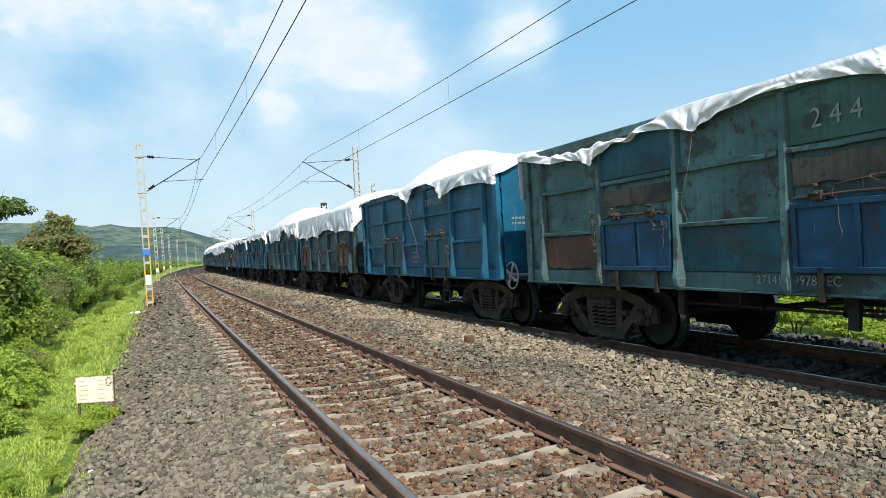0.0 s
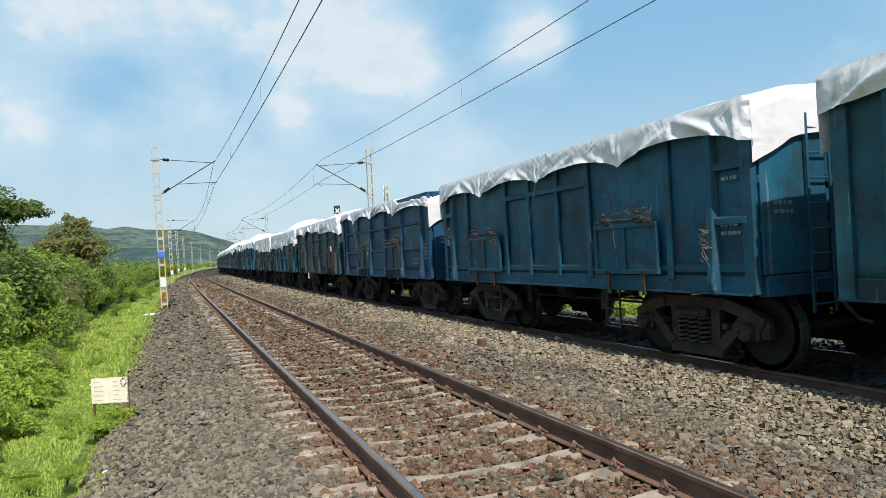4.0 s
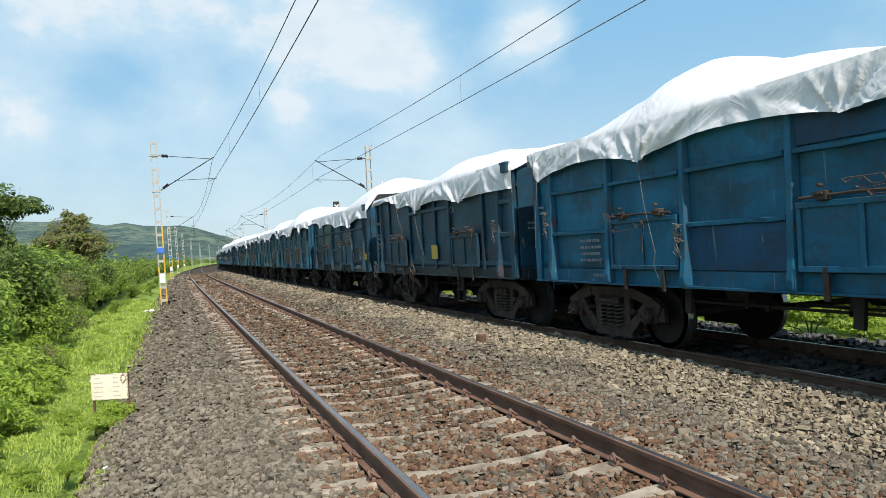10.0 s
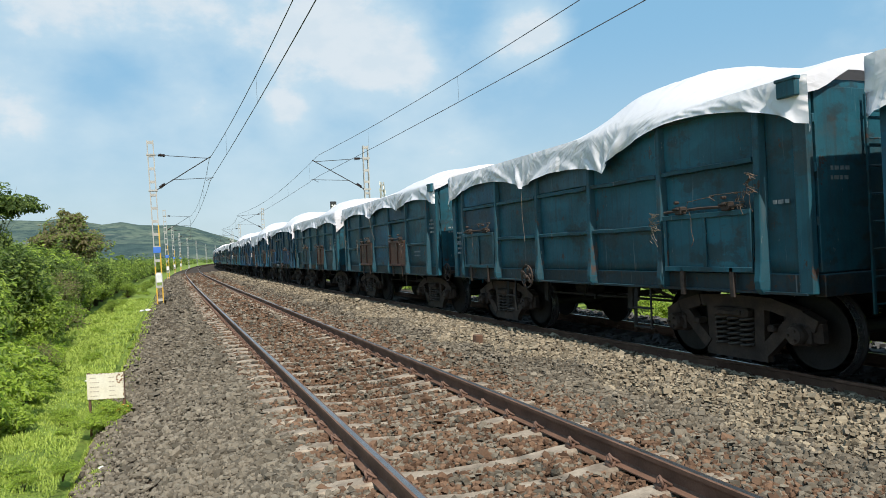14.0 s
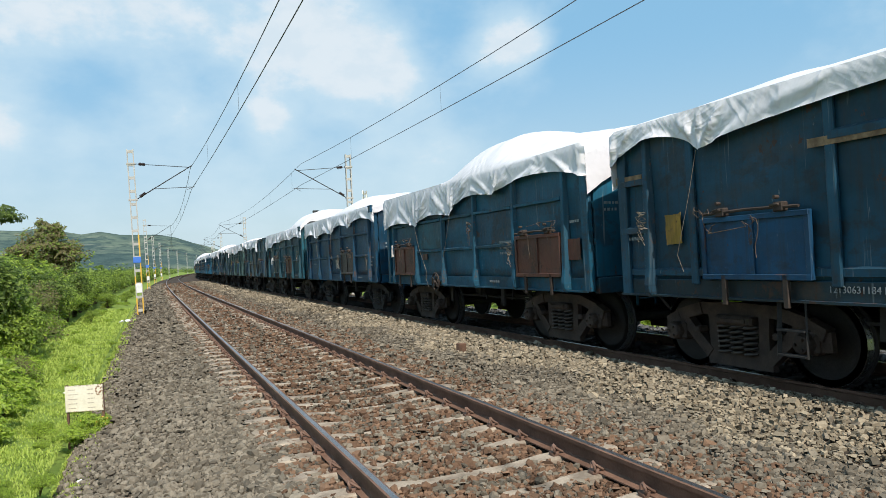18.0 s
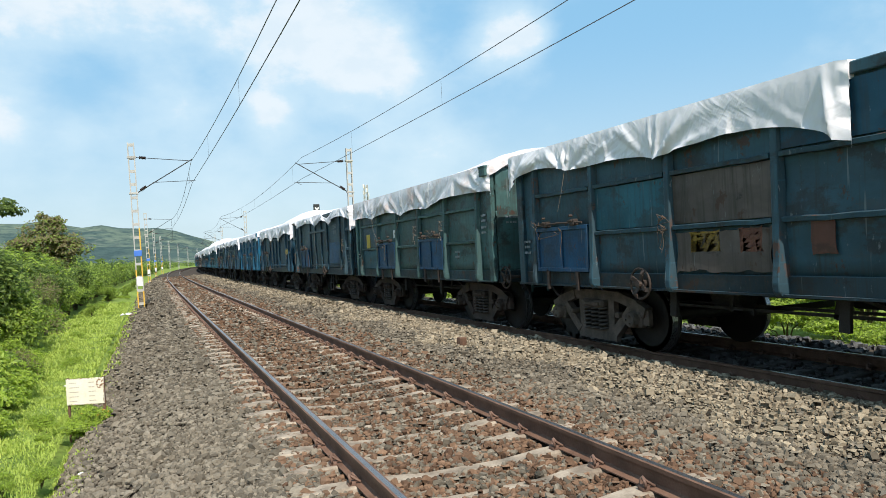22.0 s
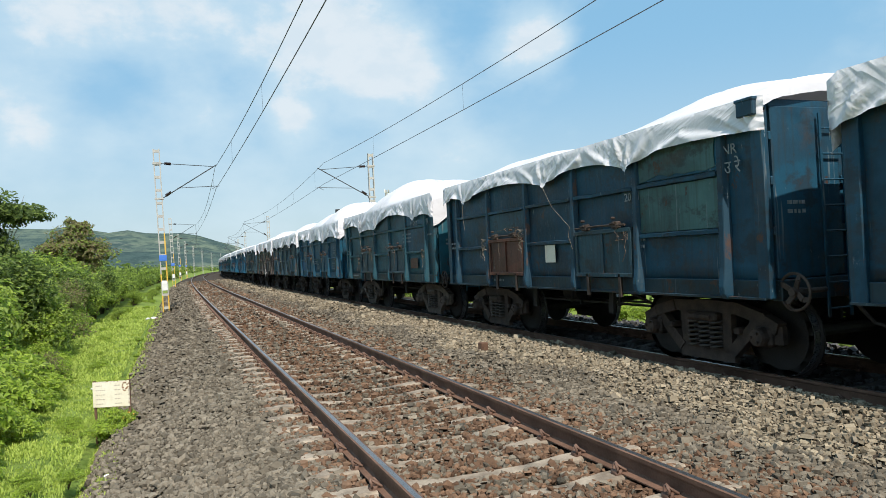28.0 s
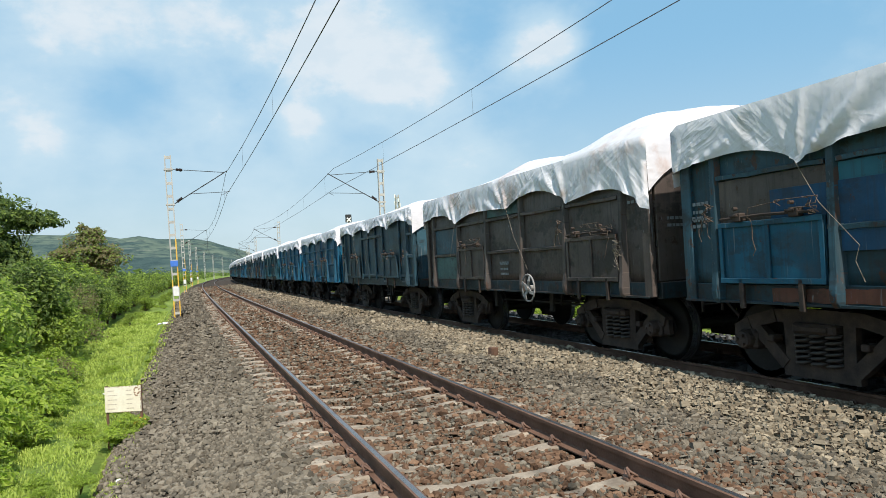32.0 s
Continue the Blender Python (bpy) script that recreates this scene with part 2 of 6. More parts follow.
def tarp_mat(name, dirt, tint):
    """Silvery white woven sheet: satin sheen, crisp creases in crossing directions, dust and stains."""
    k = Mat(name).shift()

    def crease(turn, scale, across, lo, hi):
        """Thin ridges that run along one direction, here and there."""
        mp = k.n("Mapping")
        mp.vector_type = "TEXTURE"
        mp.inputs["Rotation"].default_value = (turn, 0.15, 0.0)
        mp.inputs["Scale"].default_value = (1.2, across, 1.5)
        k.link(k.vec, mp.inputs[0])
        v = k.noise(scale, 2.5, 0.5, mp.outputs[0])
        off, size = k.n("Math"), k.n("Math")
        off.operation, size.operation = "SUBTRACT", "ABSOLUTE"
        off.inputs[1].default_value = 0.5
        k.link(v, off.inputs[0])
        k.link(off.outputs[0], size.inputs[0])
        ridge = k.ramp(size.outputs[0], 0.0, 0.13, 1.0, 0.0)
        return k.mix(k.ramp(k.noise(0.9 + 0.2 * abs(turn), 2, 0.5), lo, hi), (0.3, 0.3, 0.3), ridge)

    col = k.mix(k.ramp(k.noise(0.8, 5, 0.6), 0.45, 0.75, 0, 0.5), (0.738, 0.710, 0.736), (0.632, 0.607, 0.630))
    col = k.mix(k.ramp(k.noise(1.1, 7, 0.65), 0.60 - 0.12 * dirt, 0.70 - 0.06 * dirt, 0, 0.2 + 0.55 * dirt), col, tint)
    col = k.mix(k.ramp(k.noise(3.4, 8, 0.7, k.scaled(1, 1.4, 0.5)), 0.58, 0.72, 0, 0.16 + 0.2 * dirt), col, (0.30, 0.27, 0.24))
    sep, far = k.n("SeparateXYZ"), k.n("Math")
    far.operation = "ABSOLUTE"
    k.link(k.tc.outputs["Object"], sep.inputs[0])
    k.link(sep.outputs[0], far.inputs[0])
    hung = k.ramp(far.outputs[0], 1.35, 1.63, 0.12, 1.0)
    soft = k.noise(1.7, 3, 0.55, k.scaled(0.6, 1.3, 1.0))
    h = soft
    h = k.mix(0.30, h, crease(0.35, 1.2, 0.36, 0.42, 0.58))
    h = k.mix(0.22, h, crease(-0.75, 1.5, 0.34, 0.46, 0.62))
    h = k.mix(0.18, h, crease(1.15, 1.7, 0.30, 0.48, 0.62))
    h = k.mix(0.07, h, crease(0.6, 3.0, 0.40, 0.50, 0.66))
    h = k.mix(0.06, h, crease(-1.0, 3.1, 0.40, 0.52, 0.68))
    h = k.mix(0.05, h, k.noise(14.0, 3, 0.6, k.scaled(0.7, 1.3, 0.8)))
    h = k.mix(hung, soft, h)
    m = k.done(col, 0.38, h, 0.62, 0.09, spec=0.45)
    tr = k.n("BsdfTranslucent")
    ms = k.n("MixShader")
    ms.inputs[0].default_value = 0.05
    k.link(col, tr.inputs["Color"])
    k.link(k.b.outputs[0], ms.inputs[1])
    k.link(tr.outputs[0], ms.inputs[2])
    k.link(ms.outputs[0], k.t.nodes["Material Output"].inputs["Surface"])
    return m


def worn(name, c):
    """Edges where dust lies and paint has rubbed off in long streaks, with sunlit paleness painted in."""
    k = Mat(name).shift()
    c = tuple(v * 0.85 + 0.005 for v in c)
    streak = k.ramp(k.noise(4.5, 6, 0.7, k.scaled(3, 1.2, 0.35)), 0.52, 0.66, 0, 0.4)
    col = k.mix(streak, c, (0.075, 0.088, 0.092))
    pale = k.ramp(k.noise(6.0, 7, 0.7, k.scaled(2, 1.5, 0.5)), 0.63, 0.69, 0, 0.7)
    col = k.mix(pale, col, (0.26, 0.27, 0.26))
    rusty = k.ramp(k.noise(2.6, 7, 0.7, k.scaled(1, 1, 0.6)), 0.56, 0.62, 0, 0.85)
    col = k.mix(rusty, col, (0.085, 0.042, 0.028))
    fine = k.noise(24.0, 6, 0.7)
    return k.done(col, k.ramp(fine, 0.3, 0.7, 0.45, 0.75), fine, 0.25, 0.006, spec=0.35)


def hill_mat():
    """Scrub on far slopes: dark thickets in bands, with paler open ground between; distance haze is tinted in as
    blue-grey.
    """
    k = Mat("hazy_scrub")
    f = k.noise(0.045, 9, 0.72)
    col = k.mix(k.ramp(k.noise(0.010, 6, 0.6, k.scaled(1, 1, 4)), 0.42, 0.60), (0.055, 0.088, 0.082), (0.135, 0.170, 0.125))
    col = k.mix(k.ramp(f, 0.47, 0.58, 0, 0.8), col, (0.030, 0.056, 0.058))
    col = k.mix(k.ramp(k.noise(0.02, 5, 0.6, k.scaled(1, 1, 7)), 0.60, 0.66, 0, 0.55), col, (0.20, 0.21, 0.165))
    return k.done(col, 0.95, f, 0.8, 5.0, spec=0.1)


M = {
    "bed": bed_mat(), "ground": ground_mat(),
    "stone_grey": stone("grey_stone", (0.084, 0.070, 0.053), (0.258, 0.217, 0.166), (0.130, 0.102, 0.072)),
    "stone_pale": stone("dusty_stone", (0.150, 0.122, 0.086), (0.385, 0.316, 0.226), (0.225, 0.176, 0.120)),
    "stone_rust": stone("rusty_stone", (0.084, 0.048, 0.030), (0.232, 0.140, 0.088), (0.132, 0.070, 0.042)),
    # far track stones, with the train's shade put into their colour
    "stone_dark": stone("shaded_stone", (0.050, 0.050, 0.052), (0.140, 0.140, 0.140), (0.090, 0.085, 0.080)),
    "concrete": plain("sleeper_concrete", (0.185, 0.142, 0.104), (0.40, 0.325, 0.250), 5.0, 0.9, 0.5),
    # sleeper concrete darkened to stand for the shade below the wagons
    "concrete_dark": plain("shaded_concrete", (0.05, 0.046, 0.042), (0.10, 0.092, 0.084), 3.0, 0.9, 0.5),
    "rail_side": plain("rail_rust", (0.105, 0.052, 0.031), (0.190, 0.100, 0.064), 4.0, 0.85, 0.4),
    "rail_top": plain("rail_bright", (0.20, 0.195, 0.20), (0.30, 0.295, 0.30), 1.2, 0.30, 0.05, 0.85),
    "clip": plain("clip_rust", (0.115, 0.062, 0.043), (0.20, 0.118, 0.085), 9.0, 0.85, 0.4),
    "iron": plain("bogie_iron", (0.024, 0.0155, 0.0115), (0.068, 0.043, 0.031), 5.0, 0.75, 0.4),
    "iron_dusty": plain("dusty_iron", (0.062, 0.048, 0.038), (0.145, 0.110, 0.088), 5.0, 0.85, 0.4),
    "black": plain("underframe_black", (0.012, 0.011, 0.010), (0.028, 0.025, 0.023), 4.0, 0.8, 0.3),
    "wheel": plain("wheel_steel", (0.010, 0.008, 0.007), (0.024, 0.018, 0.015), 3.0, 0.7, 0.2, 0.2),
    "tread": plain("wheel_tread", (0.30, 0.30, 0.31), (0.40, 0.40, 0.42), 3.0, 0.3, 0.05, 0.9),
    "spring": plain("spring_steel", (0.032, 0.026, 0.022), (0.065, 0.053, 0.044), 8.0, 0.6, 0.2),
    "rope": plain("rope_fibre", (0.13, 0.105, 0.08), (0.26, 0.22, 0.17), 20.0, 0.9, 0.3),
    "timber": plain("weathered_timber", (0.13, 0.075, 0.042), (0.33, 0.22, 0.125), 7.0, 0.85, 0.4),
    "twine": plain("twine", (0.07, 0.048, 0.034), (0.15, 0.105, 0.075), 20.0, 0.9, 0.3),
    "rag": plain("white_rag", (0.55, 0.54, 0.52), (0.75, 0.74, 0.72), 12.0, 0.9, 0.3),
    "mast": plain("mast_steel", (0.36, 0.34, 0.31), (0.50, 0.475, 0.44), 3.0, 0.6, 0.15),
    "yellow": plain("yellow_paint", (0.62, 0.36, 0.04), (0.72, 0.45, 0.07), 3.0, 0.6, 0.15),
    "blue_plate": plain("blue_plate", (0.05, 0.16, 0.55), (0.09, 0.22, 0.65), 3.0, 0.4, 0.05),
    "white": plain("white_paint", (0.70, 0.69, 0.66), (0.82, 0.81, 0.79), 4.0, 0.55, 0.1),
    "letter": plain("letter_white", (0.17, 0.19, 0.20), (0.31, 0.33, 0.33), 30.0, 0.7, 0.1),
    "letter_dim": plain("letter_faded", (0.13, 0.15, 0.16), (0.28, 0.30, 0.31), 30.0, 0.7, 0.1),
    "wire": plain("wire_copper", (0.03, 0.03, 0.032), (0.05, 0.05, 0.05), 3.0, 0.5, 0.05),
    "insulator": plain("brown_glaze", (0.03, 0.02, 0.018), (0.05, 0.035, 0.03), 5.0, 0.25, 0.02),
    "sign": plain("sign_cream", (0.74, 0.66, 0.52), (0.84, 0.78, 0.66), 3.0, 0.6, 0.1),
    "paper": plain("crumpled_paper", (0.30, 0.26, 0.22), (0.48, 0.42, 0.36), 9.0, 0.9, 0.7, dist=0.02),
    "ink": plain("faded_ink", (0.42, 0.34, 0.27), (0.50, 0.42, 0.34), 30.0, 0.8, 0.1),
    "bark": plain("bark", (0.10, 0.075, 0.05), (0.17, 0.13, 0.09), 7.0, 0.9, 0.7, dist=0.02),
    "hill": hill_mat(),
    "leaf_bright": leaf("leaf_bright", (0.29, 0.41, 0.05), (0.52, 0.64, 0.11)),
    "leaf_mid": leaf("leaf_mid", (0.165, 0.240, 0.048), (0.36, 0.455, 0.11)),
    "leaf_dark": leaf("leaf_dark", (0.080, 0.128, 0.035), (0.165, 0.225, 0.070)),
    "leaf_dry": leaf("leaf_dry", (0.20, 0.175, 0.085), (0.33, 0.29, 0.14)),
    "grass": leaf("grass_blade", (0.31, 0.41, 0.065), (0.53, 0.61, 0.14), 0.45),
    "tarp_white": tarp_mat("tarpaulin_white", 0.1, (0.42, 0.40, 0.37)),
    "tarp_stained": tarp_mat("tarpaulin_stained", 0.75, (0.50, 0.30, 0.21)),
    "tarp_grey": tarp_mat("tarpaulin_grey", 0.5, (0.33, 0.31, 0.28)),
    "brass": plain("yellow_placard", (0.50, 0.33, 0.03), (0.62, 0.42, 0.05), 9.0, 0.6, 0.1),
    "hand": plain("pale_wheel", (0.22, 0.21, 0.20), (0.36, 0.34, 0.32), 9.0, 0.6, 0.1),
    "signal": plain("signal_black", (0.02, 0.02, 0.022), (0.035, 0.035, 0.035), 5.0, 0.5, 0.1),
    "flake": plain("flaking_rust", (0.20, 0.095, 0.045), (0.36, 0.20, 0.11), 20.0, 0.85, 0.3),
    "block": plain("marker_rust", (0.085, 0.045, 0.028), (0.16, 0.085, 0.052), 7.0, 0.9, 0.4),
}
TONES = {
    "bright": ((0.0042, 0.0830, 0.1520), 0.12, 0.3), "weathered": ((0.062, 0.119, 0.126), 0.7, 0.4), "blue": ((0.0055, 0.0634, 0.1080), 0.35, 0.5), "navy": ((0.0068, 0.0430, 0.0745), 0.45, 0.6), "soot": ((0.012, 0.026, 0.034), 0.95, 0.8),
    "teal": ((0.0100, 0.0650, 0.0900), 0.42, 0.45), "slate": ((0.0200, 0.0530, 0.0720), 0.6, 0.6), "green": ((0.038, 0.085, 0.083), 0.6, 0.5),
    "dirty": ((0.074, 0.056, 0.048), 0.8, 0.75), "royal": ((0.0055, 0.048, 0.108), 0.2, 0.4), "indigo": ((0.0020, 0.042, 0.086), 0.2, 0.4), "rust": ((0.098, 0.036, 0.023), 0.4, 0.5),
    "chipped": ((0.020, 0.070, 0.092), 1.3, 0.8), "mossy": ((0.024, 0.050, 0.050), 1.25, 0.9),
    "ochre": ((0.2074, 0.1220, 0.0195), 0.5, 0.55),
}
PAINT = {k: paint("paint_" + k, *v) for k, v in TONES.items()}
# copies for tops and y faces: wear, plus the sun's brightness put into the colour
WORN_LIT = {k: worn("worn_lit_" + k, v[0]) for k, v in TONES.items()}


# ---- mesh helpers ----
def mesh_of(name, bm, mats, smooth=False):
    me = bpy.data.meshes.new(name)
    bm.to_mesh(me)
    bm.free()
    for m in mats if isinstance(mats, (list, tuple)) else [mats]:
        me.materials.append(m)
    if smooth:
        me.polygons.foreach_set("use_smooth", [True] * len(me.polygons))
    return me


def put(name, me, parent=None, m=None, label=""):
    ob = new(name, me)
    if parent is not None:
        ob.parent = parent
    if m is not None:
        ob.matrix_basis = m
    if label:
        tagged(ob, label=label)
    return ob


def part(name, bm, material, parent, label="", m=None, smooth=False):
    return put(name, mesh_of(name, bm, material, smooth), parent, m, label)


def box(bm, x0, y0, z0, x1, y1, z1, bevel=0.0, mi=0):
    vs = [bm.verts.new((x, y, z)) for x in (x0, x1) for y in (y0, y1) for z in (z0, z1)]
    fs = [bm.faces.new([vs[i] for i in q]) for q in ((0, 1, 3, 2), (4, 6, 7, 5), (0, 4, 5, 1), (2, 3, 7, 6), (0, 2, 6, 4), (1, 5, 7, 3))]
    for f in fs:
        f.material_index = mi
    if bevel:
        bmesh.ops.bevel(bm, geom=list({e for f in fs for e in f.edges}), offset=bevel, segments=1, affect="EDGES")
    return vs


def bar(bm, a, b, w, d, mi=0, up=(0, 0, 1)):
    """A square bar from a to b, w across and d deep."""
    a, b = Vector(a), Vector(b)
    y = (b - a).normalized()
    x = y.cross(Vector(up))
    if x.length < 1e-4:
        x = Vector((1, 0, 0))
    x.normalize()
    z = x.cross(y)
    vs = [bm.verts.new(p + x * (sx * w / 2) + z * (sz * d / 2)) for p in (a, b) for sx, sz in ((-1, -1), (1, -1), (1, 1), (-1, 1))]
    for q in ((3, 2, 1, 0), (4, 5, 6, 7), (0, 1, 5, 4), (1, 2, 6, 5), (2, 3, 7, 6), (3, 0, 4, 7)):
        bm.faces.new([vs[i] for i in q]).material_index = mi


def tube(bm, pts, r, n=6, closed=False, mi=0):
    """A round rod along points."""
    pts = [Vector(p) for p in pts]
    rings = []
    for i, p in enumerate(pts):
        a = pts[i - 1] if i or closed else p
        b = pts[(i + 1) % len(pts)] if i < len(pts) - 1 or closed else p
        d = (b - a).normalized()
        u = d.cross(Vector((0.31, 0.17, 0.93)))
        if u.length < 1e-3:
            u = d.cross(Vector((1, 0, 0)))
        u.normalize()
        v = d.cross(u)
        rr = r[i] if isinstance(r, (list, tuple)) else r
        rings.append([bm.verts.new(p + (u * math.cos(2 * math.pi * j / n) + v * math.sin(2 * math.pi * j / n)) * rr) for j in range(n)])
    for i in range(len(rings) if closed else len(rings) - 1):
        a, b = rings[i], rings[(i + 1) % len(rings)]
        for j in range(n):
            bm.faces.new((a[j], a[(j + 1) % n], b[(j + 1) % n], b[j])).material_index = mi
    if not closed:
        bm.faces.new(rings[0][::-1]).material_index = mi
        bm.faces.new(rings[-1]).material_index = mi


def lathe(bm, profile, n=20, axis="x", centre=(0, 0, 0), mi=0):
    """Turns (offset along the axis, radius) pairs about an axis."""
    c = Vector(centre)
    rings = []
    for o, r in profile:
        ring = []
        for j in range(n):
            a = 2 * math.pi * j / n
            p = {"x": (o, r * math.cos(a), r * math.sin(a)), "y": (r * math.sin(a), o, r * math.cos(a)), "z": (r * math.cos(a), r * math.sin(a), o)}[axis]
            ring.append(bm.verts.new(c + Vector(p)))
        rings.append(ring)
    for a, b in zip(rings, rings[1:]):
        for j in range(n):
            bm.faces.new((a[j], a[(j + 1) % n], b[(j + 1) % n], b[j])).material_index = mi
    bm.faces.new(rings[0][::-1]).material_index = mi
    bm.faces.new(rings[-1]).material_index = mi


def raw(name, verts, faces, mats, index=None, smooth=False):
    """A mesh from number arrays; faces all have the same count of corners."""
    me = bpy.data.meshes.new(name)
    verts, faces = np.asarray(verts, np.float32), np.asarray(faces, np.int32)
    n = faces.shape[1]
    me.vertices.add(len(verts))
    me.vertices.foreach_set("co", verts.ravel())
    me.loops.add(faces.size)
    me.loops.foreach_set("vertex_index", faces.ravel())
    me.polygons.add(len(faces))
    me.polygons.foreach_set("loop_start", np.arange(0, faces.size, n, dtype=np.int32))
    for m in mats:
        me.materials.append(m)
    if index is not None:
        me.polygons.foreach_set("material_index", np.asarray(index, np.int32))
    me.polygons.foreach_set("use_smooth", np.full(len(faces), smooth))
    me.update(calc_edges=True)
    me.validate()
    return me


def sharpen(me, picked):
    """Marks the edges between two picked corners as sharp."""
    e = np.empty(len(me.edges) * 2, np.int32)
    me.edges.foreach_get("vertices", e)
    e = e.reshape(-1, 2)
    sharp = me.attributes.new("sharp_edge", "BOOLEAN", "EDGE")
    sharp.data.foreach_set("value", picked[e[:, 0]] & picked[e[:, 1]])


# ---- the line: straight beside the camera, then a long easing bend to the right ----
NEAR_X, FAR_X, FAR_Z = 2.273, 7.711, -0.118
GAUGE = 0.8715


def bend(y):
    u = max(0.0, y - 7.4)
    a = min(u, 120.0)
    b = u - a
    k = 0.6376e-3
    return k * a ** 3 / 720 + k * 60 * b + k * b * b / 2


def lean(y):
    return (bend(y + 0.5) - bend(y - 0.5))


def swept(name, profile, ys, x0, z0, mats, indices=None):
    """A profile of (x, z) carried along the line."""
    bm = bmesh.new()
    rows = [[bm.verts.new((x0 + bend(y) + px, y, z0 + pz)) for px, pz in profile] for y in ys]
    n = len(profile)
    for a, b in zip(rows, rows[1:]):
        for j in range(n):
            f = bm.faces.new((a[j], b[j], b[(j + 1) % n], a[(j + 1) % n]))
            f.material_index = indices[j] if indices else 0
    bm.faces.new(rows[0])
    bm.faces.new(rows[-1][::-1])
    bmesh.ops.recalc_face_normals(bm, faces=bm.faces)
    return mesh_of(name, bm, mats)


LINE_Y = [-60, -30, -10, 0, 5, 10, 15, 20, 25, 30, 36, 42, 50, 58, 66, 74, 82, 90, 100, 110, 120, 130, 140, 150, 165, 180, 200, 220, 250, 280, 320, 360]


def build_ground():
    xs = [-2500, -900, -400, -150, -70, -40, -25, -15, -10, -7, -5, -3.5, -2.4, -1.6, -1.0, 11.0, 12.5, 15, 20, 30, 50, 100, 250, 700, 2500]
    ys = [-900, -300, -100, -50, -20, -8, -3, 0] + [2 + 1.5 * i for i in range(40)] + [65, 72, 80, 90, 100, 115, 130, 150, 180, 220, 280, 360, 500, 800, 1400, 2600]
    verts, faces = [], []
    for y in ys:
        for x in xs:
            s = bend(min(y, 360)) if -150 < x < 250 else 0
            if x > -1.1 and x < 11.1:
                z = -0.80
            elif x <= -1:
                z = -0.56 - 0.05 * min(4, -1 - x) * 0.8 + (0.05 * float(noise.noise((x * 0.7, y * 0.5, 0))) if x > -40 else 0)
            else:
                z = -0.72 + 0.05 * float(noise.noise((x * 0.7, y * 0.5, 9)))
            verts.append((x + s, y, z))
    n = len(xs)
    for i in range(len(ys) - 1):
        for j in range(n - 1):
            faces.append((i * n + j, i * n + j + 1, (i + 1) * n + j + 1, (i + 1) * n + j))
    ob = new("ground", raw("ground", verts, faces, [M["ground"]], smooth=True))
    tagged(ob, "green grassy ground beside the railway line", "ground", kind="structure")
    # ballast bed under both tracks
    prof = [(-1.15, -0.85), (-0.72, -0.53), (0.35, -0.26), (0.75, -0.215), (3.85, -0.215), (4.6, -0.20), (5.5, -0.175), (6.15, -0.13), (6.60, -0.25), (6.76, -0.37), (9.0, -0.37), (9.4, -0.27), (10.1, -0.29), (11.1, -0.75), (11.3, -0.95)]
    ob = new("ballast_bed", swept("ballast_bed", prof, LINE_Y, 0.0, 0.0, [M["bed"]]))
    tagged(ob, "bed of crushed grey stone carrying two railway tracks", "ballast", kind="structure")


def bed_z(x):
    xs = [-1.15, -0.72, 0.35, 0.75, 3.85, 4.6, 5.5, 6.15, 6.60, 6.76, 9.0, 9.4, 10.1, 11.1, 11.3]
    zs = [-0.85, -0.53, -0.26, -0.215, -0.215, -0.20, -0.175, -0.13, -0.25, -0.37, -0.37, -0.27, -0.29, -0.75, -0.95]
    return np.interp(x, xs, zs)


# rail section, crown at 0
RAIL = [(-0.036, -0.004), (-0.028, 0.0), (-0.021, 0.0012), (0.021, 0.0012), (0.028, 0.0), (0.036, -0.004), (0.036, -0.034), (0.012, -0.046), (0.009, -0.13), (0.03, -0.147), (0.07, -0.158), (0.07, -0.168), (-0.07, -0.168), (-0.07, -0.158), (-0.03, -0.147), (-0.009, -0.13), (-0.012, -0.046), (-0.036, -0.034)]
RAIL_I = [0, 0, 1, 0, 0] + [0] * 13
SLEEPER = 0.585


def sleeper_mesh(mat):
    bm = bmesh.new()
    secs = [(-1.37, 0.125, 0.0), (-1.15, 0.135, 0.012), (-0.7, 0.13, 0.0), (-0.35, 0.11, -0.03), (0.35, 0.11, -0.03), (0.7, 0.13, 0.0), (1.15, 0.135, 0.012), (1.37, 0.125, 0.0)]
    rows = []
    for x, w, dz in secs:
        rows.append([bm.verts.new(p) for p in ((x, -w, -0.2), (x, -w * 0.72, dz - 0.014), (x, -w * 0.6, dz), (x, w * 0.6, dz), (x, w * 0.72, dz - 0.014), (x, w, -0.2))])
    for a, b in zip(rows, rows[1:]):
        for j in range(5):
            bm.faces.new((a[j], b[j], b[j + 1], a[j + 1]))
    bm.faces.new(rows[0])
    bm.faces.new(rows[-1][::-1])
    bmesh.ops.recalc_face_normals(bm, faces=bm.faces)
    return mesh_of("sleeper", bm, mat)


def clip_mesh():
    """A spring clip: a bent round rod, looped upright beside the rail foot, and its cast shoulder."""
    bm = bmesh.new()
    pts = [(-0.035, -0.045, 0.012), (-0.02, -0.03, 0.022)]
    for i in range(12):
        a = -2.3 + i / 11 * 5.0
        pts.append((0.035 + 0.022 * math.sin(a * 0.5), 0.046 * math.sin(a), 0.040 - 0.040 * math.cos(a)))
    pts += [(-0.01, 0.03, 0.03), (-0.035, 0.04, 0.014)]
    tube(bm, pts, 0.0115, 5)
    box(bm, 0.0, -0.035, -0.02, 0.06, 0.035, 0.02, 0.006)
    return mesh_of("clip", bm, M["clip"], True)


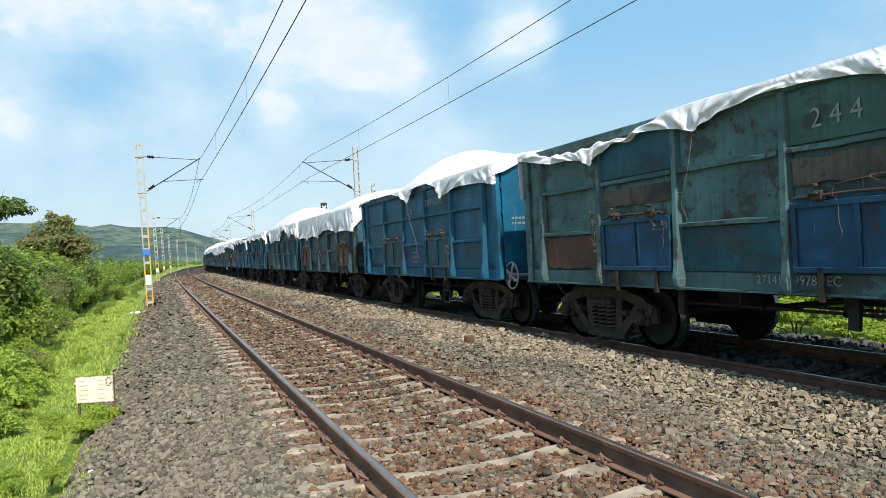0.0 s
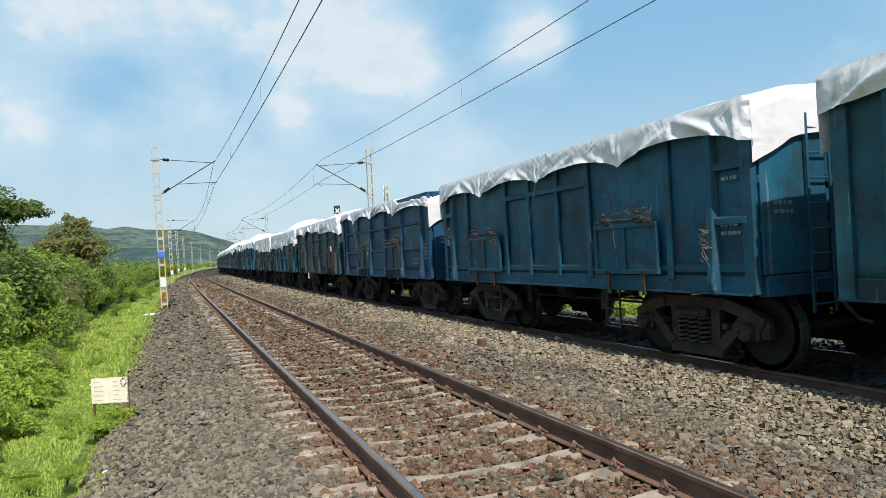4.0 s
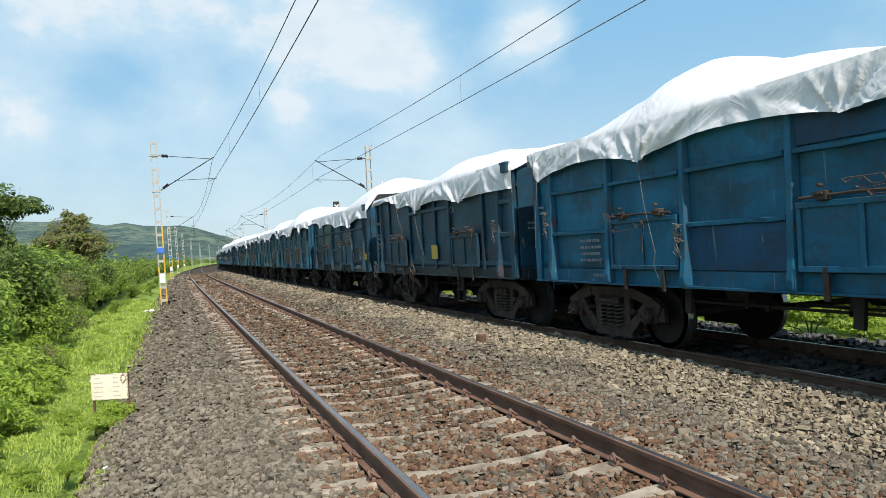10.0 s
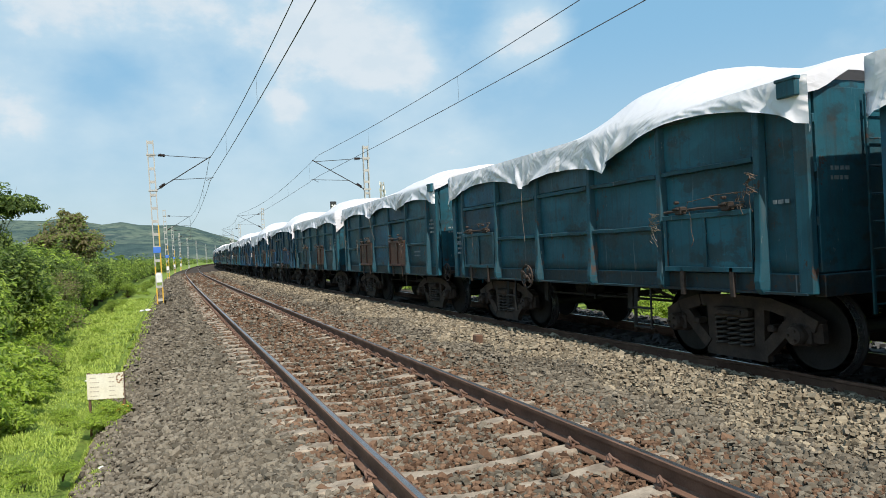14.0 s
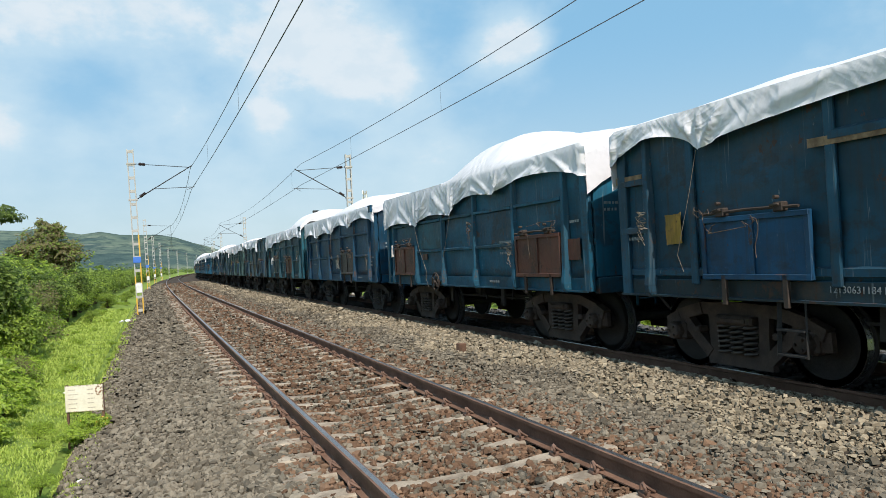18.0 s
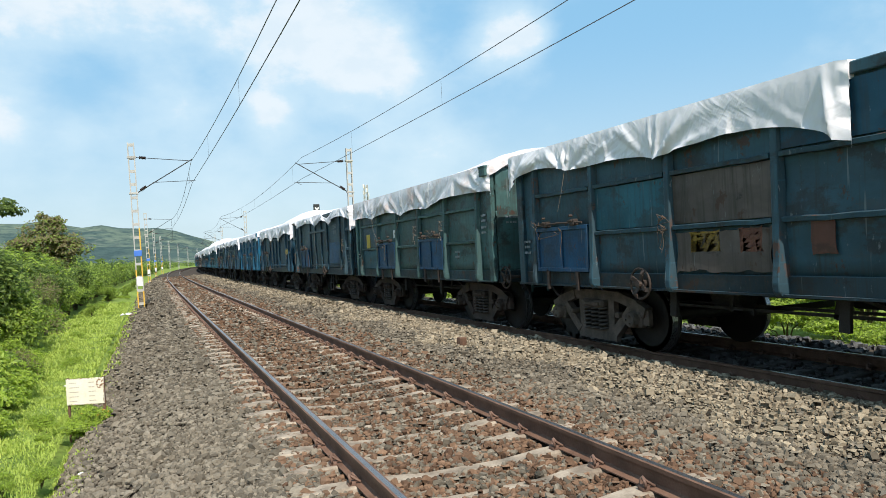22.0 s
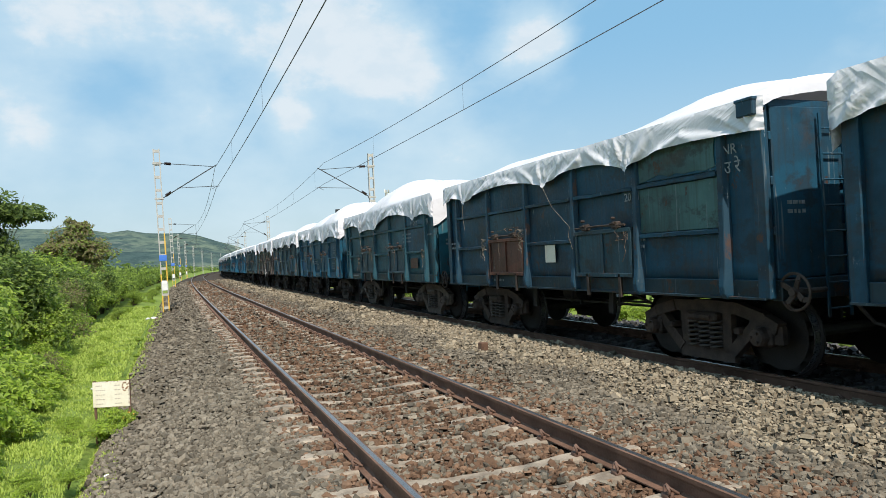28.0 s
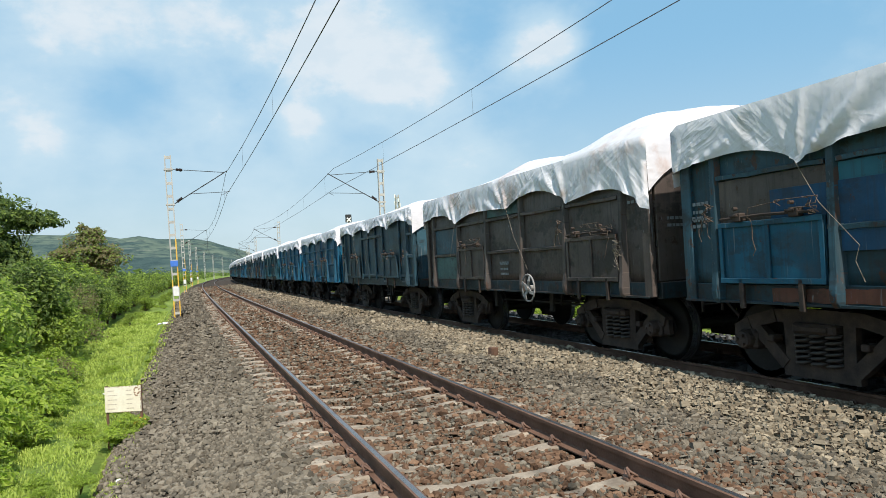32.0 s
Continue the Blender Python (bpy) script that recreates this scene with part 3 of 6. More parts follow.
def build_track(x0, z0, near):
    for side in (-1, 1):
        ob = new("rail", swept("rail", RAIL, LINE_Y, x0 + side * GAUGE, z0, [M["rail_side"], M["rail_top"]], RAIL_I))
        tagged(ob, "long steel rail with a bright worn head and rusty web" if near else "dark rusty steel rail in the shadow of the wagons", "rail", "rails of the " + ("near" if near else "far") + " track", "structure")
    sm, cm = SLEEPER_MESH, CLIP_MESH
    y0 = 4.58 - SLEEPER * 20
    count = 166 if near else 86
    for i in range(count):
        y = y0 + i * SLEEPER
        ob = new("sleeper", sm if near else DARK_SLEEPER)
        ob.matrix_basis = pose(x0 + bend(y), y, z0 - 0.172, 0, 0, -math.degrees(math.atan(lean(y))) + 0.5 * math.sin(i * 2.3))
        tagged(ob, "pale weathered concrete railway sleeper bedded in stone" if near else "concrete sleeper under the far rails, darkened for the train's shade", "sleeper", "sleepers under the rails", "thing")
        if 2 < y < (34 if near else 14):
            for s in (-1, 1):
                for inner in (-1, 1):
                    put("clip", cm, ob, pose(s * GAUGE + inner * 0.062, 0.02 * inner, 0.016, 0, 0, 0 if inner > 0 else 180))


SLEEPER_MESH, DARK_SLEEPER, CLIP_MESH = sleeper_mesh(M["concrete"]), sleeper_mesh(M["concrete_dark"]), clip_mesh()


def stones(name, n, xr, yr, size, pick, rng, mats, keep=None, lift=0.35, power=1.0, lumps=False):
    """Broken stones strewn over the bed, each an uneven many-sided lump."""
    if lumps:
        phi = (1 + 5 ** 0.5) / 2
        ico = np.array([(-1, phi, 0), (1, phi, 0), (-1, -phi, 0), (1, -phi, 0), (0, -1, phi), (0, 1, phi), (0, -1, -phi), (0, 1, -phi), (phi, 0, -1), (phi, 0, 1), (-phi, 0, -1), (-phi, 0, 1)]) / math.hypot(1, phi)
        tri = np.array([(0, 11, 5), (0, 5, 1), (0, 1, 7), (0, 7, 10), (0, 10, 11), (1, 5, 9), (5, 11, 4), (11, 10, 2), (10, 7, 6), (7, 1, 8), (3, 9, 4), (3, 4, 2), (3, 2, 6), (3, 6, 8), (3, 8, 9), (4, 9, 5), (2, 4, 11), (6, 2, 10), (8, 6, 7), (9, 8, 1)])
    else:
        ico = np.array([(1, 1, 1), (-1, 1, 1), (-1, -1, 1), (1, -1, 1), (1, 1, -1), (-1, 1, -1), (-1, -1, -1), (1, -1, -1)]) / 1.5
        tri = np.array([(0, 1, 2), (0, 2, 3), (0, 3, 7), (0, 7, 4), (1, 0, 4), (1, 4, 5), (2, 1, 5), (2, 5, 6), (3, 2, 6), (3, 6, 7)])
    nv, nf = len(ico), len(tri)
    x = rng.uniform(*xr, n)
    y = yr[0] + (yr[1] - yr[0]) * rng.random(n) ** power
    if keep is not None:
        k = keep(x, y, rng)
        x, y = x[k], y[k]
    n = len(x)
    r = size * np.exp(rng.normal(0, 0.32, n))
    v = ico[None] * rng.uniform(0.62, 1.3, (n, nv, 3)) * (r[:, None, None] * rng.uniform((0.8, 0.65, 0.6), (1.4, 1.1, 1.0), (n, 3))[:, None, :])
    ang = rng.uniform(-math.pi, math.pi, (n, 3)) * (1, 0.6, 0.6)
    cz, sz = np.cos(ang[:, 0]), np.sin(ang[:, 0])
    cx, sx = np.cos(ang[:, 1]), np.sin(ang[:, 1])
    zero, one = np.zeros(n), np.ones(n)
    rz = np.stack([cz, -sz, zero, sz, cz, zero, zero, zero, one], 1).reshape(n, 3, 3)
    rx = np.stack([one, zero, zero, zero, cx, -sx, zero, sx, cx], 1).reshape(n, 3, 3)
    v = np.einsum("nij,nkj->nki", rz @ rx, v)
    b = np.array([bend(t) for t in y])
    z = bed_z(x) + r * lift + rng.uniform(-0.35, 1.0, n) * np.minimum(r, 0.03) * 0.95
    v += np.stack([x + b, y, z], 1)[:, None, :]
    faces = (np.arange(n)[:, None, None] * nv + tri[None]).reshape(-1, 3)
    idx = np.repeat(pick(x, y, rng), nf)
    return raw(name, v.reshape(-1, 3), faces, mats, idx)


def build_stones():
    rng = np.random.default_rng(11)
    mats = [M["stone_grey"], M["stone_pale"], M["stone_rust"], M["stone_dark"]]

    def pick(x, y, rng):
        """Grey at the shoulder, rusty along the rails, pale fresh stone beside the far track."""
        q = rng.random(len(x))
        d = np.minimum(abs(x - NEAR_X + GAUGE), abs(x - NEAR_X - GAUGE))
        out = np.zeros(len(x), int)
        out[q < np.clip(0.95 - d * np.where(x > NEAR_X, 0.68, 1.6), np.where(abs(x - NEAR_X) < GAUGE, 0.6, 0.0), 0.9)] = 2
        wob = 0.25 * np.sin(y * 0.9) + 0.2 * np.sin(y * 2.3 + 1)
        out[(x > 4.85 + wob) & (q < np.clip((x - 4.5 - wob) * 1.3, 0, 0.92))] = 1
        # far track: shade of the wagons painted in as darker stone
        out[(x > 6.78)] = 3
        return out

    def keep(x, y, rng):
        """Sleeper tops stay mostly bare; rails stay free."""
        q = rng.random(len(x))
        y0 = 4.58 - SLEEPER * 4
        d = abs((y - y0 + SLEEPER / 2) % SLEEPER - SLEEPER / 2)
        u = abs(x - NEAR_X)
        wear = 0.5 + 0.5 * np.sin(np.round((y - y0) / SLEEPER) * 2.7 + u * 1.5)
        far = np.clip((y - 6) * 0.0035, 0, 0.045)
        k = ~((d < 0.07 + 0.02 * wear + far) & (u < GAUGE) & (q < 0.90 + 0.09 * wear))
        k &= ~((d < 0.075) & (u >= GAUGE + 0.1) & (u < 1.26 + 0.1 * wear) & (q < 0.16 * wear))
        k &= ~((d < 0.13) & (abs(u - GAUGE) < 0.16))
        k &= ~(abs(u - GAUGE) < 0.088)
        uf = abs(x - FAR_X)
        k &= ~(abs(uf - GAUGE) < 0.085)
        return k

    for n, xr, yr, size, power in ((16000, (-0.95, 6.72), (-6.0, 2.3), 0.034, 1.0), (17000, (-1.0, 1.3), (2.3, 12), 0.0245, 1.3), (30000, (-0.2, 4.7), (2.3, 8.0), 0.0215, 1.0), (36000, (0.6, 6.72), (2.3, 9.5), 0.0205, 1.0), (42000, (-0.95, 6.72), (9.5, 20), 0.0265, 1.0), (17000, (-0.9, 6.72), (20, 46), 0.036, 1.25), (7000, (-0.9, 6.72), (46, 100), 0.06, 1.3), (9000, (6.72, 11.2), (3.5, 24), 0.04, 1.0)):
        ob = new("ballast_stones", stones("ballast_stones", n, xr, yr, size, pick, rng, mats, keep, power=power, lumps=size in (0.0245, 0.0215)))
        tagged(ob, "loose crushed grey and rusty ballast stones", "ballast stones", kind="stuff")


def build_near_stones(bed):
    """Stones in the foreground that can be told apart, each its own piece of the bed."""
    g = random.Random(31)
    shapes = []
    for n in range(12):
        bm = bmesh.new()
        bmesh.ops.create_icosphere(bm, subdivisions=1, radius=1.0)
        for v in bm.verts:
            v.co *= g.uniform(0.68, 1.2)
            v.co.x *= 1.25
            v.co.z *= 0.72
        shapes.append(mesh_of("stone", bm, M[("stone_grey", "stone_grey", "stone_rust")[n % 3]]))
    for i in range(300):
        x, y = g.uniform(-0.55, 1.2), 2.4 + 2.4 * g.random() ** 1.3
        r = g.uniform(0.02, 0.033)
        m = pose(x + bend(y), y, float(bed_z(x)) + r * 0.75 + 0.012, g.uniform(-35, 35), g.uniform(-35, 35), g.uniform(0, 360))
        put("stone", shapes[(g.randrange(4) * 3 + (2 if x > 0.8 and g.random() < 0.6 else g.randrange(2)))], bed, m @ Matrix.Scale(r, 4))


# ---- growth ----
def leaves(centres, normals, size, rng, bendy=0.25):
    """Folded leaves, two triangles each, at the given places."""
    n = len(centres)
    a = rng.normal(size=(n, 3))
    nn = normals / np.linalg.norm(normals, axis=1)[:, None]
    t = np.cross(nn, a)
    t /= np.linalg.norm(t, axis=1)[:, None] + 1e-9
    b = np.cross(nn, t)
    s = size * rng.uniform(0.6, 1.35, n)[:, None]
    v = np.stack([centres - t * s, centres + b * s * 0.48 + nn * s * bendy, centres + t * s, centres - b * s * 0.48 + nn * s * bendy], 1)
    f = np.arange(n)[:, None] * 4
    faces = np.concatenate([f + (0, 1, 2), f + (0, 2, 3)], 0)
    return v.reshape(-1, 3), faces


def crown_points(rng, n, lobes, shell=0.55):
    """Places on uneven lobes: (centre, radii) each, denser at the outside."""
    w = np.array([l[1][0] * l[1][1] + l[1][0] * l[1][2] for l in lobes])
    which = rng.choice(len(lobes), n, p=w / w.sum())
    c = np.array([l[0] for l in lobes])[which]
    r = np.array([l[1] for l in lobes])[which]
    d = rng.normal(size=(n, 3))
    d /= np.linalg.norm(d, axis=1)[:, None]
    d[:, 2] = np.where(d[:, 2] < -0.35, -d[:, 2] * 0.6, d[:, 2])
    bump = 1 + 0.22 * np.sin(d[:, 0] * 7 + which) * np.sin(d[:, 1] * 6 + which * 2) + 0.15 * np.sin(d[:, 2] * 9 + which)
    rad = (shell + (1 - shell) * rng.random(n) ** 0.6) * bump
    return c + d * r * rad[:, None], d + rng.normal(size=(n, 3)) * 0.55 + (0, -0.1, 0.5)


def plant(name, rng, lobes, n, size, mats, stems, label, category, base=(0, 0, 0), group=""):
    """A bush or tree: stems that taper and fork, and a crown of leaves."""
    root = new(name)
    root.location = base
    tagged(root, label, category, group)
    bm = bmesh.new()
    for c, r in lobes[:stems]:
        c = Vector(c)
        mid = Vector((c.x * 0.35, c.y * 0.35, c.z * 0.55))
        tube(bm, [(0, 0, -0.25), mid, c], [0.035 * r[2] + 0.02, 0.02 * r[2] + 0.014, 0.006], 6)
        for k in range(3):
            e = c + Vector(rng.normal(size=3)) * r[0] * 0.5
            tube(bm, [mid.lerp(c, 0.4), e], [0.012, 0.004], 4)
    part("trunk" if category == "tree" else "stem", bm, M["bark"], root, smooth=True)
    p, d = crown_points(rng, n, lobes)
    v, f = leaves(p, d, size, rng)
    put("crown" if category == "tree" else "foliage", raw("foliage", v, f, mats, np.tile(rng.integers(0, len(mats), len(f) // 2), 2)), root)
    return root


def build_growth():
    rng = np.random.default_rng(21)
    L = M["leaf_bright"], M["leaf_mid"], M["leaf_dark"], M["leaf_dry"]

    def lobes(n, w, h, seed):
        g = np.random.default_rng(seed)
        out = []
        for i in range(n):
            a, q = g.uniform(0, 6.28), g.uniform(0.1, 0.75)
            out.append(((w * q * math.cos(a), w * q * math.sin(a), h * g.uniform(0.3, 0.78)), (w * g.uniform(0.3, 0.5), w * g.uniform(0.3, 0.5), h * g.uniform(0.22, 0.36))))
        return out

    grp = "bushes beside the line"
    kinds = {
        "low": plant("bush", rng, lobes(11, 1.15, 1.15, 1), 4200, 0.06, [L[0], L[0], L[0], L[1]], 6, "low bright green bush with broad soft leaves", "bush", (-3.1, 9.6, -0.65), grp),
        "low_b": plant("bush", rng, lobes(10, 1.0, 1.0, 2), 3600, 0.055, [L[0], L[0], L[1]], 5, "low bright green leafy bush at the grass edge", "bush", (-2.75, 12.3, -0.65), grp),
        "mid": plant("bush", rng, lobes(13, 1.5, 2.5, 3), 5200, 0.07, [L[1], L[1], L[0]], 7, "dense green roadside shrub with mixed leaves", "bush", (-4.2, 17.5, -0.7), grp),
        "mid_b": plant("bush", rng, lobes(13, 1.6, 2.9, 4), 5200, 0.075, [L[1], L[2]], 7, "dense dark green shrub in full leaf", "bush", (-5.4, 20.0, -0.7), grp),
        "dry": plant("bush", rng, lobes(9, 1.0, 1.9, 5), 2600, 0.045, [L[3], L[3], L[1]], 7, "thin brownish half-dry shrub", "bush", (-3.4, 22.5, -0.7), grp),
        "far": plant("bush", rng, lobes(14, 2.2, 2.9, 6), 3600, 0.12, [L[1], L[0], L[1], L[2]], 7, "green scrub bush standing along the railway", "bush", (-6.0, 34.0, -0.7), grp),
    }
    spots = []
    g = random.Random(5)

    def edge(y):
        """Where the scrub ends and the mown strip begins."""
        return float(np.interp(y, (6, 9, 12.5, 16, 20, 25, 60, 100), (-1.9, -1.65, -1.55, -1.85, -2.2, -2.6, -2.75, -3.0))) + (bend(y) if y > 60 else 0)

    for row, (y0, y1, step, kinds_of, size) in enumerate(((5.5, 16.5, 0.85, ("low", "low_b"), 0.62), (6.0, 15.0, 1.0, ("low", "low_b", "low"), 1.12), (8.0, 16.0, 1.3, ("low", "low"), 1.25))):
        y = y0
        while y < y1:
            q = size * (0.85 + 0.3 * g.random())
            spots.append((g.choice(kinds_of), edge(y) - 1.2 * q - row * 0.3 - 0.25 * g.random(), y, q))
            y += step * (0.8 + 0.5 * g.random())
    y = 15.5
    while y < 62:
        q = (0.42 if y < 20 else 0.5) + 0.25 * g.random() + 0.002 * y
        spots.append((g.choice(("mid", "low", "low_b", "mid", "mid_b", "dry") if y < 40 else ("far", "mid", "far")), edge(y) - 1.35 * q - 0.3 * g.random(), y, q))
        y += 1.5 + y * 0.012
    spots += [("dry", -3.7, 27.0, 1.0), ("dry", -4.3, 28.6, 1.15), ("dry", -3.9, 29.8, 0.9)]
    for row, back in enumerate((1.9, 3.6, 5.6, 8.2)):
        y = 14.5 + row * 0.8
        while y < 66:
            q = 0.72 + 0.3 * g.random() + 0.05 * row
            kind = g.choice(("mid", "mid_b", "mid") if y < 34 else ("far", "mid", "far"))
            spots.append((kind, edge(y) - back - 0.9 * g.random(), y, q * (0.8 if kind == "far" else 1.0)))
            y += 2.2 + 0.03 * y + g.random()
    for y in range(62, 200, 4):
        q = 0.62 + 0.3 * g.random()
        spots.append(("far", -2.9 - 1.9 * q - 0.3 * g.random() + bend(y), y, q))
    for i in range(26):
        y = 42 + 60 * g.random()
        spots.append(("far", edge(y) - 4.5 - 14 * g.random() + (bend(y) if y <= 60 else 0), y, 1.15 + 0.4 * g.random()))
    # beyond the train
    for i in range(44):
        y = 3 + i * 0.85 + i * i * 0.02
        spots.append((g.choice(("low", "low_b", "low")), 11.9 + 0.7 * g.random() + bend(y), y, 0.5 + 0.22 * g.random()))
        spots.append((g.choice(("low", "mid", "mid")), 13.2 + 1.6 * g.random() + bend(y), y, 0.65 + 0.3 * g.random()))
    # small weeds in the mown strip and a flowering tuft at the notice board
    for i in range(20):
        y = 7 + 30 * g.random() ** 1.4
        spots.append((g.choice(("low", "low_b")), edge(y) + 0.1 + (-1.05 - edge(y)) * g.random(), y, 0.09 + 0.1 * g.random()))
    for i in range(20):
        y = 34 + 40 * g.random()
        spots.append((g.choice(("low", "low_b", "mid")), edge(y) + 0.2 + 1.1 * g.random() ** 1.6, y, 0.22 + 0.22 * g.random()))
    spots += [("low_b", -0.95, 10.40, 0.33), ("low", -0.80, 10.44, 0.29), ("low", -0.88, 10.36, 0.27)]
    for kind, x, y, s in spots:
        low = float(bed_z(x)) if x > -1.1 and s < 0.4 else -0.58
        ob = copy_thing(kinds[kind], pose(x, y, low - (0.12 if x > -1.1 else 0.3) * s if s < 0.5 else -0.75, 0, 0, 360 * g.random()))
        ob.scale = (s, s, s * (0.9 + 0.2 * g.random()))
    # trees
    plant("tree", rng, [((-0.4, 0, 3.6), (2.0, 1.8, 1.5)), ((1.1, 0.2, 3.2), (1.5, 1.5, 1.3)), ((-1.6, 0.3, 2.8), (1.4, 1.4, 1.2)), ((0.3, 0, 4.9), (1.0, 1.0, 0.9)), ((-0.2, 0, 2.2), (2.0, 1.6, 1.0)), ((-0.3, 0, 5.6), (0.35, 0.35, 0.5)), ((0.75, 0, 5.4), (0.3, 0.3, 0.4))], 13000, 0.12, [L[1], L[3], L[3]], 7, "rounded olive green tree among scrub", "tree", (-6.7, 58, -0.3))
    plant("tree", rng, [((0.2, 0, 4.2), (1.3, 1.2, 0.8)), ((1.3, 0, 4.2), (0.75, 0.7, 0.42)), ((-0.9, 0.3, 4.9), (1.4, 1.2, 0.8)), ((-0.3, 0, 3.3), (1.3, 1.1, 0.9)), ((-1.5, 0, 3.8), (1.3, 1.1, 1.0)), ((0.0, 0, 2.3), (1.3, 1.0, 0.8)), ((-1.2, 0, 2.4), (1.3, 1.1, 0.8)), ((-0.2, -0.5, 3.4), (1.1, 1.0, 0.7)), ((0.5, -0.3, 2.9), (0.9, 0.9, 0.6)), ((0.2, -0.4, 1.6), (1.4, 1.0, 0.9))], 34000, 0.075, [L[1], L[2], L[2]], 2, "spreading dark green tree at the edge of the scrub", "tree", (-5.6, 25, -0.8))
    plant("tree", rng, [((0, 0, 2.6), (1.4, 1.3, 1.1)), ((0.8, 0, 2.0), (1.1, 1.0, 0.8)), ((-0.9, 0, 2.2), (1.1, 1.0, 0.9))], 3000, 0.12, [L[1], L[2]], 3, "small grey green tree among scrub", "tree", (-11.5, 62, -0.8))
    # far woods and hedges
    pts, nor = [], []
    g2 = np.random.default_rng(8)
    for i in range(900):
        y = g2.uniform(70, 420) if i < 520 else g2.uniform(22, 130)
        side = g2.random() < 0.72 or i >= 520
        if i < 520:
            x = (-4 - abs(g2.normal(0, 40)) - (y - 70) * 0.02 if side else 18 + abs(g2.normal(0, 60))) + bend(y)
        else:
            x = -8 - max(0.0, 62 - y) * 0.12 - 24 * g2.random() + bend(y)
        h = g2.uniform(1.6, 4.0) * (1 if side else 1.2)
        c, r = np.array((x, y, -0.8 + h * 0.5)), np.array((h * 0.9, h * 0.9, h * 0.55))
        q, d = crown_points(g2, 110, [(c, r)], 0.5)
        pts.append(q)
        nor.append(d)
    v, f = leaves(np.concatenate(pts), np.concatenate(nor), 0.34, g2)
    ob = new("far_woods", raw("far_woods", v, f, [L[1], L[2]], np.tile(g2.integers(0, 2, len(f) // 2), 2)))
    tagged(ob, "far green scrub and trees along the line", "woods", kind="stuff")
    # grass blades
    g3 = np.random.default_rng(9)

    def blades(n, xr, yr, h, power=1.5):
        x = g3.uniform(*xr, n)
        y = yr[0] + (yr[1] - yr[0]) * g3.random(n) ** power
        clump = np.sin(x * 5.1 + np.sin(y * 3)) + np.sin(y * 4.3 + x * 2)
        k = (g3.random(n) < 0.55 + 0.25 * clump) & ~((x > -0.85) & (g3.random(n) < (x + 0.85) * 4))
        x, y = x[k], y[k]
        n = len(x)
        hh = h * np.exp(g3.normal(0, 0.35, n))
        a = g3.uniform(0, 6.28, n)
        lx, ly = np.cos(a), np.sin(a)
        b = np.array([bend(t) for t in y])
        z0 = np.where(x > -1.1, bed_z(x), -0.58) if xr[1] < 5 else np.full(n, -0.74)
        w = 0.0035 + 0.00055 * y
        base = np.stack([x + b, y, z0], 1)
        sidev = np.stack([-ly * w, lx * w, 0 * w], 1)
        tip = base + np.stack([lx * hh * 0.6, ly * hh * 0.6, hh], 1)
        midp = base + np.stack([lx * hh * 0.18, ly * hh * 0.18, hh * 0.6], 1)
        v = np.stack([base - sidev, base + sidev, midp + sidev * 0.7, tip, midp - sidev * 0.7], 1).reshape(-1, 3)
        i = np.arange(n)[:, None] * 5
        return v, np.concatenate([i + (0, 1, 2), i + (0, 2, 4), i + (4, 2, 3)], 0)

    # yellow flowers of the tuft
    bm = bmesh.new()
    gf = random.Random(15)
    for i in range(30):
        c = Vector((gf.gauss(-0.74, 0.1), gf.gauss(10.42, 0.06), -0.5 + 0.16 * gf.random()))
        for a in range(3):
            d = Vector((gf.gauss(0, 1), gf.gauss(0, 1), gf.gauss(0.4, 0.5))).normalized() * 0.016
            e = d.cross(Vector((0.3, -1, 0.5))).normalized() * 0.009
            bm.faces.new([bm.verts.new(p) for p in (c, c + d + e, c + d * 1.7, c + d - e)])
    ob = new("wild_flowers", mesh_of("wild_flowers", bm, M["yellow"]))
    tagged(ob, "small yellow wild flowers at the foot of the board", "flowers", kind="stuff")
    for n, xr, yr, h in ((9000, (-3.4, -0.5), (-3, 4.5), 0.05), (120000, (-3.4, -0.5), (4.5, 16), 0.03), (44000, (-3.2, -0.55), (16, 45), 0.055), (34000, (10.8, 14.5), (4, 26), 0.26)):
        v, f = blades(n, xr, yr, h)
        ob = new("grass", raw("grass", v, f, [M["grass"]]))
        tagged(ob, "short bright green grass beside the ballast", "grass", kind="stuff")


def build_hills():
    bm = bmesh.new()
    for dist, scale, seed in ((1500, 1.0, 0), (1000, 0.62, 5)):
        rows = []
        for i in range(120):
            a = -1.0 + i * 0.022
            top = float(np.interp(a, (-1.0, -0.30, -0.194, -0.16, -0.115, -0.037, 0.018, 0.068, 0.09, 0.127, 0.3, 1.6), (0.055, 0.058, 0.059, 0.0626, 0.0575, 0.0524, 0.0474, 0.0339, 0.025, 0.017, 0.010, 0.010)))
            top = max(0.008, top + 0.0035 * noise.noise((a * 14, seed, 0)) + 0.002 * noise.noise((a * 45, seed, 1)))
            row = []
            for k, (dd, hh) in enumerate(((0.75, 0.0), (0.85, 0.35), (0.94, 0.8), (1.0, 1.0), (1.15, 0.9))):
                d = dist * dd
                row.append(bm.verts.new((d * math.sin(a), d * math.cos(a), -6 + hh * (top * dist * scale + 6) * (1 + 0.10 * noise.noise((a * 30, k, seed))))))
            rows.append(row)
        for a, b in zip(rows, rows[1:]):
            for j in range(4):
                bm.faces.new((a[j], b[j], b[j + 1], a[j + 1]))
    bmesh.ops.recalc_face_normals(bm, faces=bm.faces)
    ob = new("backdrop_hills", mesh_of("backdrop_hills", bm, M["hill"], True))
    tagged(ob, "low green scrub-covered hills on the horizon", "hills", kind="structure")


